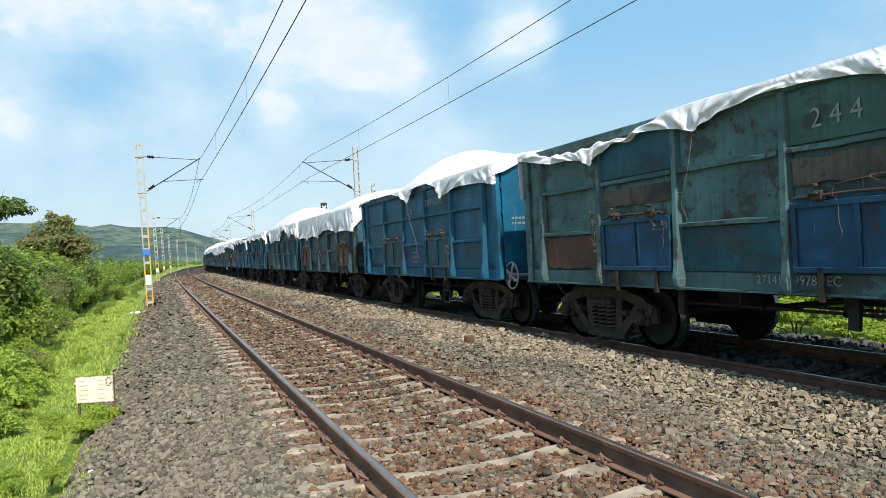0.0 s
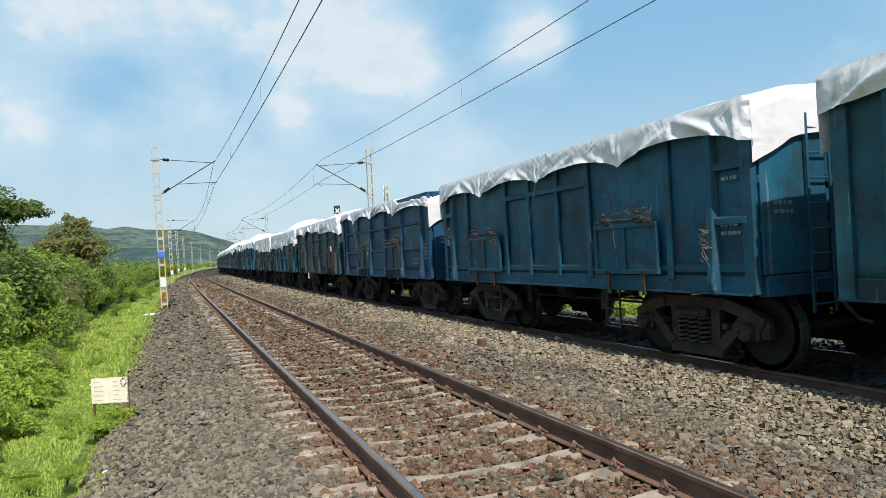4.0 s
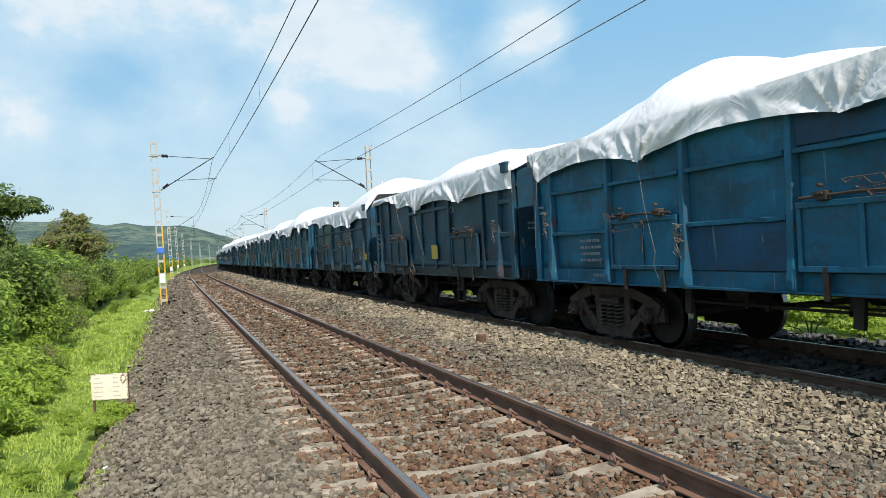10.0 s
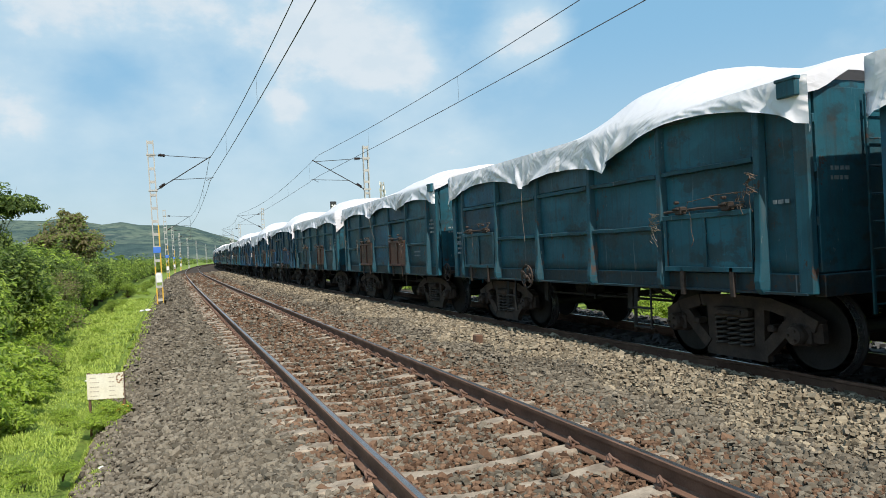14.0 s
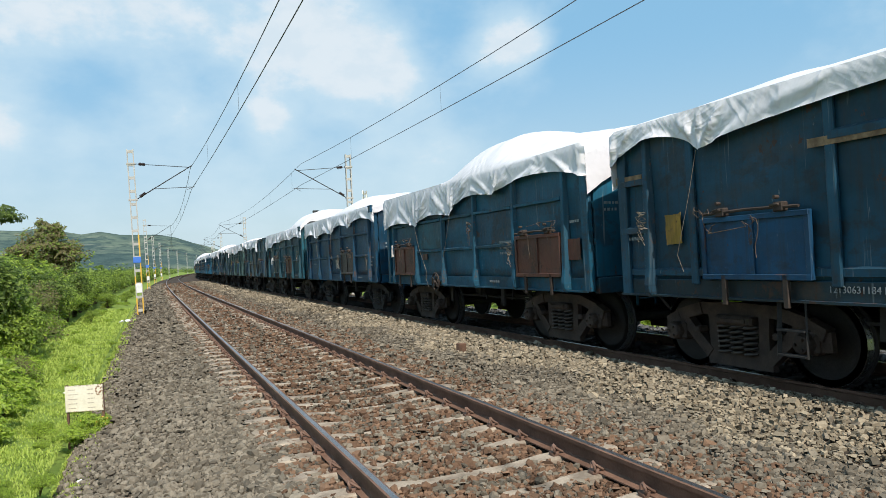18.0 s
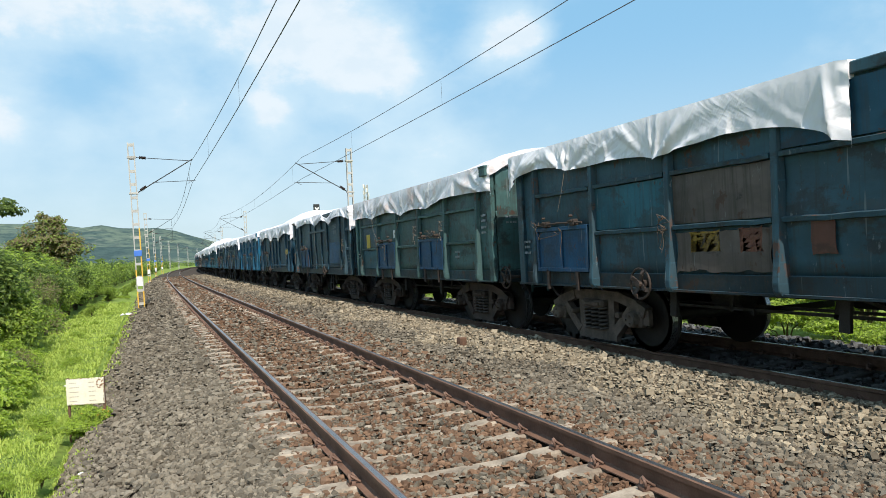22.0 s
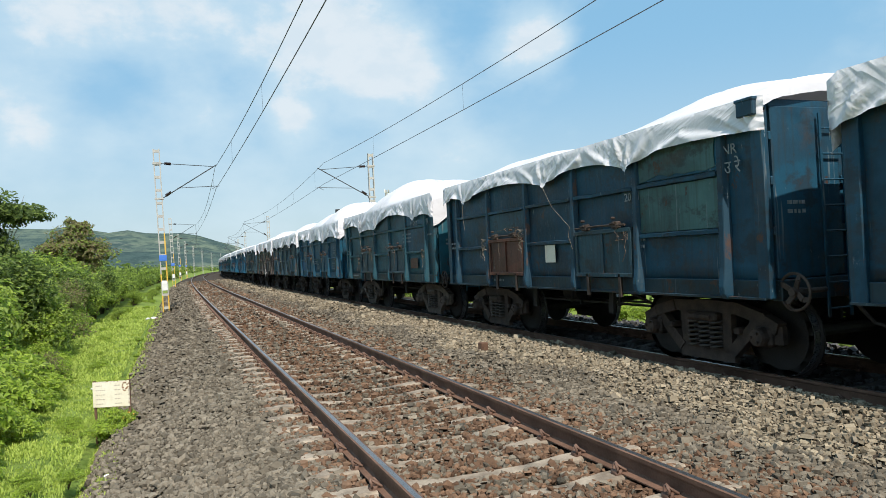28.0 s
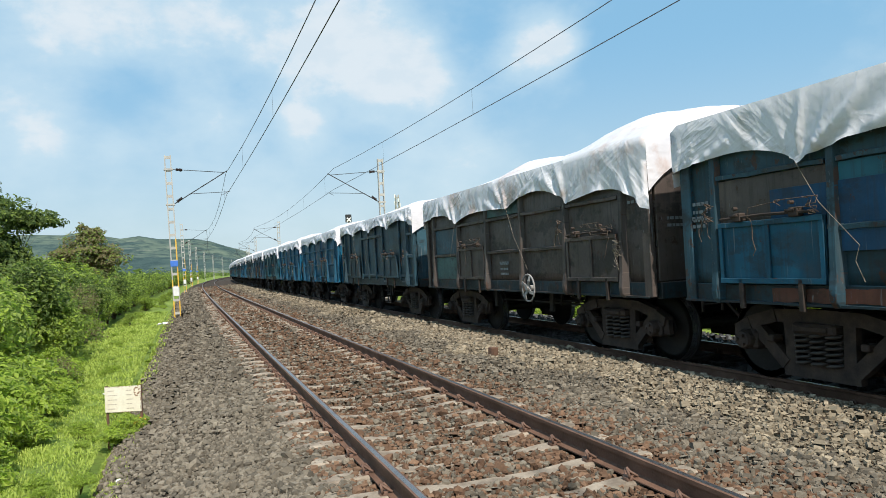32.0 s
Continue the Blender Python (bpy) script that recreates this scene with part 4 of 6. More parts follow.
# ---- wagons ----
HALF, WIDE, SILL, TOP = 4.74, 1.6, 1.2, 3.16
STAKES = [-4.15 + 1.66 * i for i in range(6)]
CACHE = {}


def shared(key, build, *args):
    if key not in CACHE:
        CACHE[key] = build(*args)
    return CACHE[key]


def wall_mesh(mat, length, seed, flat):
    """One side: a dented steel plate, 30 mm thick with its stiffening flanges, at x = 0, outside towards -x."""
    ny, nz = 60, 12
    verts, faces = [], []
    for side, x in ((0, 0.0), (1, 0.03)):
        for i in range(ny + 1):
            for j in range(nz + 1):
                y = -length + 2 * length * i / ny
                z = SILL + (TOP - SILL) * j / nz
                d = 0.030 * noise.noise((y * 1.1, z * 1.5, seed)) + 0.016 * noise.noise((y * 2.8, z * 3, seed + 7))
                edge = min(1.0, (TOP - z) * 3, (z - SILL) * 3 + 0.2)
                verts.append((x + (d if not flat else d * 0.7) * edge, y, z))
    w = nz + 1
    o = (ny + 1) * w
    for i in range(ny):
        for j in range(nz):
            a = i * w + j
            faces.append((a, a + 1, a + w + 1, a + w))
            faces.append((o + a, o + a + w, o + a + w + 1, o + a + 1))
    for i in range(ny):
        for j in (0, nz):
            a = i * w + j
            faces.append((a, a + w, o + a + w, o + a))
    for j in range(nz):
        for i in (0, ny):
            a = i * w + j
            faces.append((a, a + 1, o + a + 1, o + a))
    return raw("side_wall", verts, faces, [mat], smooth=True)


def stake_mesh(mat):
    """A pressed side stanchion, deeper towards its foot."""
    bm = bmesh.new()
    rows = []
    for z, d, w in ((TOP - 0.06, 0.06, 0.056), (2.2, 0.078, 0.058), (1.35, 0.105, 0.060), (1.13, 0.135, 0.060), (1.04, 0.125, 0.056), (0.98, 0.075, 0.048)):
        rows.append([bm.verts.new(p) for p in ((0.01, -w - 0.02, z), (-d, -w * 0.72, z), (-d, w * 0.72, z), (0.01, w + 0.02, z))])
    for a, b in zip(rows, rows[1:]):
        for j in range(4):
            bm.faces.new((a[j], a[(j + 1) % 4], b[(j + 1) % 4], b[j]))
    bm.faces.new(rows[0][::-1])
    bm.faces.new(rows[-1])
    bmesh.ops.recalc_face_normals(bm, faces=bm.faces)
    bm.faces.ensure_lookup_table()
    # faces along y: wear, with sunlight painted into its pale streaks
    for f in bm.faces:
        if abs(f.normal.y) > 0.5:
            f.material_index = 1
    bmesh.ops.bevel(bm, geom=list(bm.edges), offset=0.008, segments=1, affect="EDGES")
    return mesh_of("stake", bm, mat)


def rib_mesh(mat):
    bm = bmesh.new()
    box(bm, -0.045, -0.058, SILL - 0.05, 0.01, 0.058, TOP - 0.08, 0.014)
    return mesh_of("rib", bm, mat)


def flange_mesh(mat, a):
    """A pressed lip along a flat side, sloped on top, half a long."""
    bm = bmesh.new()
    ring = [[bm.verts.new((x, y, z)) for x, z in ((0.0, -0.05), (-0.034, -0.042), (-0.034, 0.03), (0.0, 0.055))] for y in (-a, a)]
    for j in range(4):
        f = bm.faces.new((ring[0][j], ring[0][(j + 1) % 4], ring[1][(j + 1) % 4], ring[1][j]))
        f.material_index = 1 if j == 2 else 0
    bm.faces.new(ring[0])
    bm.faces.new(ring[1][::-1])
    bmesh.ops.recalc_face_normals(bm, faces=bm.faces)
    return mesh_of("side_flange", bm, mat)


def rail_mesh(mat, seed):
    """One stiffening angle between two stanchions, a little bent."""
    bm = bmesh.new()
    g = random.Random(seed)
    n, half = 6, 0.76
    rows = []
    for i in range(n + 1):
        y, dz, dx = -half + 2 * half * i / n, g.uniform(-0.008, 0.008), g.uniform(-0.008, 0.004)
        rows.append([bm.verts.new((px + dx * (px < -0.01), y, pz + dz)) for px, pz in ((0.0, -0.035), (-0.075, -0.028), (-0.078, 0.018), (-0.066, 0.026), (0.0, 0.034))])
    for a, b in zip(rows, rows[1:]):
        for q in range(5):
            bm.faces.new((a[q], a[(q + 1) % 5], b[(q + 1) % 5], b[q]))
    bm.faces.new(rows[0][::-1])
    bm.faces.new(rows[-1])
    bmesh.ops.recalc_face_normals(bm, faces=bm.faces)
    for f in bm.faces:
        if f.normal.z > 0.5:
            f.material_index = 1
    return mesh_of("side_rail", bm, mat)


def rim_mesh(mat):
    bm = bmesh.new()
    for s in (-1, 1):
        box(bm, s * WIDE - 0.055, -HALF, TOP - 0.07, s * WIDE + 0.055, HALF, TOP + 0.05, 0.012)
    for s in (-1, 1):
        box(bm, -WIDE + 0.06, s * HALF - 0.05, TOP - 0.05, WIDE - 0.06, s * HALF + 0.05, TOP + 0.048, 0.012)
    return mesh_of("rim", bm, mat)


def sole_mesh(mat):
    bm = bmesh.new()
    for s in (-1, 1):
        box(bm, s * (WIDE - 0.03) - 0.05, -HALF, 1.0, s * (WIDE - 0.03) + 0.05, HALF, SILL + 0.01, 0.01)
        box(bm, s * (WIDE - 0.03) - (0.11 if s < 0 else -0.03), -HALF, 0.99, s * (WIDE - 0.03) + (0.11 if s > 0 else -0.03), HALF, 1.015)
    for s in (-1, 1):
        box(bm, -WIDE + 0.08, s * HALF - 0.09, 0.97, WIDE - 0.08, s * HALF + 0.05, SILL + 0.005, 0.01)
    bm.normal_update()
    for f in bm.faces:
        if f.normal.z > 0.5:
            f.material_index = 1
    return mesh_of("sole_bar", bm, mat)


def underframe_mesh():
    bm = bmesh.new()
    box(bm, -0.28, -HALF + 0.1, 0.82, 0.28, HALF - 0.1, 1.16)
    box(bm, -1.5, -HALF + 0.12, 1.12, 1.5, HALF - 0.12, SILL + 0.02)
    for y in (-3.2, 3.2, -1.6, 0, 1.6):
        box(bm, -1.5, y - 0.12, 0.96, 1.5, y + 0.12, 1.12)
    for y in (-3.2, 3.2):
        box(bm, -0.9, y - 0.18, 0.80, 0.9, y + 0.18, 0.98)
    return mesh_of("underframe", bm, M["black"])


def brake_mesh():
    bm = bmesh.new()
    lathe(bm, [(-0.3, 0.05), (-0.28, 0.17), (0.2, 0.17), (0.26, 0.1), (0.34, 0.06)], 14, "y", (-0.62, 0.9, 0.86))
    lathe(bm, [(-0.5, 0.1), (-0.46, 0.2), (0.46, 0.2), (0.5, 0.1)], 14, "y", (0.55, -0.5, 0.84))
    for x in (-0.85, -0.45):
        bar(bm, (x, -2.1, 0.72), (x, 2.1, 0.72), 0.035, 0.035)
    bar(bm, (-0.9, 0.3, 0.7), (0.5, 0.3, 0.7), 0.05, 0.08)
    for y in (-1.9, -0.9, 0.6, 1.9):
        bar(bm, (-0.85, y, 1.1), (-0.85, y + 0.08, 0.68), 0.035, 0.05)
    bar(bm, (-0.85, -1.9, 0.7), (-0.85, -0.9, 0.98), 0.03, 0.04)
    for y in (-1.3, 1.2):
        bar(bm, (-1.3, y, 1.02), (-1.3, y + 0.03, 0.62), 0.05, 0.12)
    return mesh_of("brake_gear", bm, M["black"])


def door_mesh(mat, wide):
    """The plate of a hinged side door."""
    bm = bmesh.new()
    box(bm, -0.03, -wide / 2, 1.22, 0.0, wide / 2, 1.93, 0.006)
    return mesh_of("door", bm, mat)


def door_frame_mesh(mat, wide):
    """Pressed edges and the middle stiffener of a side door."""
    bm = bmesh.new()
    w = wide / 2
    for a in (-w + 0.03, w - 0.03, 0.0):
        box(bm, -0.056, a - 0.03, 1.23, -0.029, a + 0.03, 1.92, 0.005)
    for z in (1.25, 1.90):
        box(bm, -0.062, -w, z - 0.03, -0.029, w, z + 0.03, 0.005)
    bm.normal_update()
    # tops and the side towards the sun take the copy with painted-in light
    for f in bm.faces:
        if f.normal.z > 0.5 or f.normal.y < -0.5:
            f.material_index = 1
    return mesh_of("door_frame", bm, mat)


def hinge_mesh(mat):
    bm = bmesh.new()
    box(bm, -0.062, -0.035, 0.93, -0.02, 0.035, 1.28, 0.008)
    return mesh_of("hinge", bm, mat)


def latch_mesh():
    bm = bmesh.new()
    tube(bm, [(-0.085, -0.66, 1.97), (-0.09, 0.0, 1.985), (-0.085, 0.66, 1.97)], 0.017, 6)
    for y in (-0.42, 0.38):
        box(bm, -0.11, y - 0.065, 1.93, -0.02, y + 0.065, 2.03, 0.012)
        box(bm, -0.13, y - 0.03, 1.985, -0.08, y + 0.09, 2.015, 0.008)
        lathe(bm, [(-0.03, 0.02), (0.03, 0.02)], 8, "x", (-0.12, y, 2.08))
    return mesh_of("latch", bm, M["iron"])


def tie_mesh(seed):
    """Wire and string wound on a latch."""
    bm = bmesh.new()
    g = random.Random(seed)
    pts = [(-0.13, g.choice((-0.45, 0.4)), 2.02)]
    for i in range(34):
        x, y, z = pts[-1]
        pts.append((-0.13 + g.uniform(-0.03, 0.02), max(-0.75, min(0.75, y + g.uniform(-0.09, 0.09) + (0.5 * g.choice((-1, 1)) if g.random() < 0.08 else 0))), max(1.75, min(2.12, z + g.uniform(-0.08, 0.07)))))
    for i in range(6):
        x, y, z = pts[-1]
        pts.append((x, y + g.uniform(-0.03, 0.05), z - 0.07))
    tube(bm, pts, 0.0045, 4)
    return mesh_of("string", bm, M["twine"])


def knot_mesh(seed):
    """Cord wound and knotted about a stanchion, with loose ends."""
    bm = bmesh.new()
    g = random.Random(seed)
    pts = []
    for i in range(26):
        a = i * 1.9
        pts.append((-0.03 - 0.05 * abs(math.cos(a)) + g.uniform(-0.02, 0.02), 0.085 * math.sin(a) + g.uniform(-0.03, 0.03), 0.10 * math.sin(i * 0.45) + g.uniform(-0.03, 0.03)))
    tube(bm, pts, 0.0055, 4)
    for n in range(3):
        q = [(-0.07, g.uniform(-0.08, 0.08), -0.04)]
        for i in range(5):
            x, y, z = q[-1]
            q.append((x + g.uniform(-0.012, 0.012), y + g.uniform(-0.05, 0.05), z - g.uniform(0.02, 0.09)))
        tube(bm, q, 0.004, 4)
    return mesh_of("knot", bm, M["twine"] if seed % 2 else M["rope"])


def end_mesh(mat):
    bm = bmesh.new()
    box(bm, -WIDE + 0.035, -0.03, SILL, WIDE - 0.035, 0.0, TOP, 0.0)
    return mesh_of("end_wall", bm, mat)


def end_panel_mesh(mat):
    """Flat plate that closes the outer strip of an end."""
    bm = bmesh.new()
    box(bm, -0.5, 0.002, SILL + 0.02, 0.5, 0.066, TOP - 0.035, 0.008)
    return mesh_of("end_panel", bm, mat)


def end_bar_mesh(mat):
    bm = bmesh.new()
    box(bm, -WIDE + 0.05, 0.002, -0.05, WIDE - 0.05, 0.06, 0.05, 0.01)
    return mesh_of("end_bar", bm, mat)


def end_post_mesh(mat):
    bm = bmesh.new()
    box(bm, -0.05, 0.002, SILL - 0.1, 0.05, 0.085, TOP - 0.06, 0.01)
    return mesh_of("end_post", bm, mat)


def cap_mesh(mat):
    bm = bmesh.new()
    box(bm, -0.15, -0.09, TOP - 0.13, 0.06, 0.16, TOP + 0.05, 0.012)
    box(bm, -0.16, -0.10, TOP + 0.035, 0.07, 0.17, TOP + 0.07, 0.006)
    return mesh_of("corner_cap", bm, mat)


def corner_mesh(mat):
    bm = bmesh.new()
    box(bm, -0.06, -0.12, 1.0, 0.03, 0.06, TOP - 0.02, 0.012)
    return mesh_of("corner_post", bm, mat)


def ladder_mesh(mat):
    bm = bmesh.new()
    for x in (-0.17, 0.17):
        bar(bm, (x, 0, 0.75), (x, 0, 3.05), 0.035, 0.02)
    for i in range(8):
        z = 0.85 + i * 0.29
        tube(bm, [(-0.17, 0, z), (0.17, 0, z)], 0.012, 6)
    return mesh_of("ladder", bm, mat)


def step_mesh():
    bm = bmesh.new()
    for y in (-0.16, 0.16):
        bar(bm, (0, y, 1.02), (-0.02, y * 1.1, 0.42), 0.02, 0.045)
    for z in (0.44, 0.7):
        bar(bm, (-0.01, -0.17, z), (-0.01, 0.17, z), 0.09, 0.02)
    return mesh_of("footstep", bm, M["black"])


def hand_wheel_mesh(mat, r):
    bm = bmesh.new()
    n = 20
    tube(bm, [(0, r * math.cos(2 * math.pi * i / n), r * math.sin(2 * math.pi * i / n)) for i in range(n)], 0.017, 6, True)
    for a in (0.4, 1.97, 3.54, 5.11):
        pts = [(0.0, 0.04 * math.cos(a), 0.04 * math.sin(a)), (-0.03, 0.15 * math.cos(a + 0.15), 0.15 * math.sin(a + 0.15)), (0, r * math.cos(a), r * math.sin(a))]
        for p, q in zip(pts, pts[1:]):
            bar(bm, p, q, 0.055, 0.02, up=(1, 0, 0))
    lathe(bm, [(-0.05, 0.045), (0.03, 0.055), (0.2, 0.03), (0.45, 0.03)], 10, "x")
    bar(bm, (0.12, -0.05, 0), (0.12, 0.42, -0.03), 0.05, 0.05)
    return mesh_of("hand_wheel", bm, mat, False)


def coupler_mesh():
    bm = bmesh.new()
    box(bm, -0.12, 0.0, 0.86, 0.12, 0.30, 1.10, 0.02)
    box(bm, -0.17, 0.26, 0.83, 0.15, 0.47, 1.13, 0.04)
    for x in (-0.45, 0.5):
        tube(bm, [(x, 0.02, 1.0), (x, 0.18, 0.86), (x * 0.8, 0.3, 0.66), (x * 0.7, 0.42, 0.62)], 0.022, 6)
    return mesh_of("coupler", bm, M["iron"])


def frame_mesh(mat):
    """Cast side frame of a bogie: arched top member, sloping arms round two open windows, axle boxes with round caps."""
    bm = bmesh.new()
    d = 0.15
    up = (1, 0, 0)
    for s in (-1, 1):
        bar(bm, (0, 0, 0.83), (0, s * 0.62, 0.81), d, 0.10, up=up)
        bar(bm, (0, s * 0.58, 0.815), (0, s * 1.02, 0.70), d, 0.13, up=up)
        bar(bm, (0, s * 0.98, 0.70), (0, s * 1.21, 0.60), d, 0.14, up=up)
        bar(bm, (0, s * 1.19, 0.63), (0, s * 1.20, 0.42), d, 0.07, up=up)
        bar(bm, (0, s * 0.93, 0.68), (0, s * 0.46, 0.25), d, 0.11, up=up)
        bar(bm, (0, s * 0.40, 0.79), (0, s * 0.38, 0.24), d, 0.085, up=up)
        box(bm, -0.10, s * 1.0 - 0.14, 0.38, 0.07, s * 1.0 + 0.14, 0.62, 0.035)
        lathe(bm, [(-0.17, 0.06), (-0.165, 0.10), (-0.13, 0.118), (-0.04, 0.125)], 14, "x", (-0.02, s * 1.0, 0.5))
        for a in range(3):
            lathe(bm, [(-0.03, 0.018), (0.0, 0.02)], 6, "x", (-0.185, s * 1.0 + 0.06 * math.cos(a * 2.1), 0.5 + 0.06 * math.sin(a * 2.1)))
        box(bm, -0.12, s * 0.62 - 0.05, 0.50, 0.05, s * 0.62 + 0.05, 0.58, 0.015)
    bar(bm, (0, -0.5, 0.215), (0, 0.5, 0.215), d * 1.25, 0.085, up=up)
    box(bm, -0.13, -0.29, 0.63, 0.1, 0.29, 0.75, 0.025)
    box(bm, -0.15, -0.20, 0.66, -0.12, 0.20, 0.72, 0.01)
    return mesh_of("side_frame", bm, mat)


def spring_mesh():
    """Three coil springs side by side, stout wire wound close."""
    bm = bmesh.new()
    for y in (-0.205, 0.0, 0.205):
        n = 66
        tube(bm, [(0.075 * math.cos(i * 0.55) - 0.03, y + 0.092 * math.sin(i * 0.55), 0.27 + 0.36 * i / n) for i in range(n + 1)], 0.019, 6)
    return mesh_of("spring", bm, M["spring"], True)


def wheel_mesh():
    """Axle with two flanged wheels, turned about x."""
    bm = bmesh.new()
    for s in (-1, 1):
        lathe(bm, [(s * 0.795, 0.10), (s * 0.80, 0.40), (s * 0.80, 0.53), (s * 0.825, 0.53), (s * 0.84, 0.505)], 28, "x")
        lathe(bm, [(s * 0.84, 0.503), (s * 0.935, 0.497)], 28, "x", mi=1)
        lathe(bm, [(s * 0.936, 0.495), (s * 0.936, 0.42), (s * 0.90, 0.40), (s * 0.885, 0.18), (s * 0.96, 0.14), (s * 0.965, 0.08)], 28, "x")
        box(bm, s * 0.90 - 0.006, -0.03, 0.25, s * 0.90 + 0.006, 0.03, 0.34)
    lathe(bm, [(-1.1, 0.08), (1.1, 0.08)], 12, "x")
    return mesh_of("wheelset", bm, [M["wheel"], M["tread"]], False)


def bolster_mesh():
    bm = bmesh.new()
    box(bm, -1.05, -0.2, 0.55, 1.05, 0.2, 0.80, 0.03)
    for y in (-0.5, 0.5):
        box(bm, -0.9, y - 0.05, 0.42, 0.9, y + 0.05, 0.52)
    for s in (-1, 1):
        box(bm, s * 0.9 - 0.03, -0.33, 0.3, s * 0.9 + 0.03, 0.33, 0.7)
    return mesh_of("bolster", bm, M["black"])


def words(text, height, mat, gapped=1.0):
    """Painted lettering, lying in its own plane."""
    cu = bpy.data.curves.new("lettering", "FONT")
    cu.body, cu.size, cu.extrude, cu.resolution_u, cu.space_character = text, height * 1.4, 0.001, 2, gapped
    cu.align_x = "CENTER"
    tmp = bpy.data.objects.new("tmp", cu)
    me = bpy.data.meshes.new_from_object(tmp)
    bpy.data.objects.remove(tmp)
    bpy.data.curves.remove(cu)
    me.materials.clear()
    me.materials.append(mat)
    return me


def bars(rows, w, mat, seed=0):
    """Writing too small to read: short plain bars in rows."""
    bm = bmesh.new()
    g = random.Random(seed)
    for r in range(rows):
        x = -w / 2
        while x < w / 2 - 0.05:
            l = g.uniform(0.025, 0.08)
            box(bm, x, -r * 0.10 - 0.02, 0, min(x + l, w / 2), -r * 0.10 + 0.022, 0.004)
            x += l + g.uniform(0.012, 0.03)
    return mesh_of("lettering", bm, mat)


def on_side(y, z, x=-WIDE - 0.04):
    """Pose for writing on the side that looks to -x."""
    return Matrix(((0, 0, -1, x), (-1, 0, 0, y), (0, 1, 0, z), (0, 0, 0, 1)))


def bogie(y, iron):
    root = new("bogie")
    root.location = (0, y, 0)
    for s in (-1, 1):
        put("side_frame", shared(("frame", iron), frame_mesh, M[iron]), root, pose(s * 1.13, 0, 0, 0, 0, 0 if s < 0 else 180))
        put("spring", shared(("spring",), spring_mesh), root, pose(s * 1.13, 0, 0))
    put("bolster", shared(("bolster",), bolster_mesh), root)
    for s in (-1, 1):
        w = put("wheelset", shared(("wheel",), wheel_mesh), root, pose(0, s, 0.5))
        WHEELS[s].append(w)
    return root


def rag_mesh(seed, w, h):
    """A limp strip of cloth, gathered at its top."""
    nx, nz = 5, 9
    verts = []
    for j in range(nz + 1):
        q = j / nz
        for i in range(nx + 1):
            u = i / nx - 0.5
            verts.append((-0.03 * math.cos(u * 9 + seed) * (0.4 + q) - 0.02 * noise.noise((u * 6, q * 5, seed)), u * w * (0.35 + 0.65 * math.sqrt(q)) + 0.04 * noise.noise((q * 3, seed, 1)), -h * q * (1 + 0.2 * noise.noise((u * 4, seed, 0)))))
    k = nx + 1
    return raw("rag", verts, [(j * k + i, j * k + i + 1, (j + 1) * k + i + 1, (j + 1) * k + i) for j in range(nz) for i in range(nx)], [M["rag"]], smooth=True)


# cloth scraps tied to a wagon: along it, height, width, length
RAGS = {6: ((1.2, 1.06, 0.16, 0.3), (-3.95, 2.14, 0.14, 0.22)), 19: ((2.55, 1.98, 0.09, 0.32), (2.25, 2.04, 0.07, 0.16)), 17: ((3.95, 2.0, 0.14, 0.3),)}
WHEELS = {-1: [], 1: []}
# wagons whose near corner posts stand out of the sheet
CAPPED = (9, 10, 11, 13, 14, 18, 19, 21, 24, 26)
COLOUR_WORDS = {"weathered": "faded grey-green", "chipped": "rust-chipped blue", "mossy": "rust-chipped grey-green", "bright": "bright blue", "blue": "worn blue", "navy": "dark blue", "teal": "faded teal", "slate": "grimy slate blue", "green": "faded grey-green", "dirty": "dirty brown-grey", "royal": "royal blue", "indigo": "deep blue"}


def ragged(bm, a, b, g):
    """A thin sheet with frayed, rusted-away edges, half a by half b."""
    rim = []
    for (y0, z0), (y1, z1) in (((-a, -b), (a, -b)), ((a, -b), (a, b)), ((a, b), (-a, b)), ((-a, b), (-a, -b))):
        n = max(4, int(math.hypot(y1 - y0, z1 - z0) / 0.055))
        deep = g.uniform(0.04, 0.22) * min(a, b)
        for i in range(n):
            f = i / n
            bite = deep * max(0.0, 0.45 + 1.1 * noise.noise((f * n * 0.23, a * 7 + z0, deep * 40))) + g.uniform(0, 0.012)
            y, z = y0 + (y1 - y0) * f, z0 + (z1 - z0) * f
            rim.append((y - bite * (y / a if abs(y1 - y0) < 0.01 else 0.0), z - bite * (z / b if abs(z1 - z0) < 0.01 else 0.0)))
    front = [bm.verts.new((-0.006, y, z)) for y, z in rim]
    back = [bm.verts.new((0.0, y, z)) for y, z in rim]
    bm.faces.new(front)
    for i in range(len(rim)):
        bm.faces.new((front[i], back[i], back[(i + 1) % len(rim)], front[(i + 1) % len(rim)]))
    bmesh.ops.recalc_face_normals(bm, faces=bm.faces)


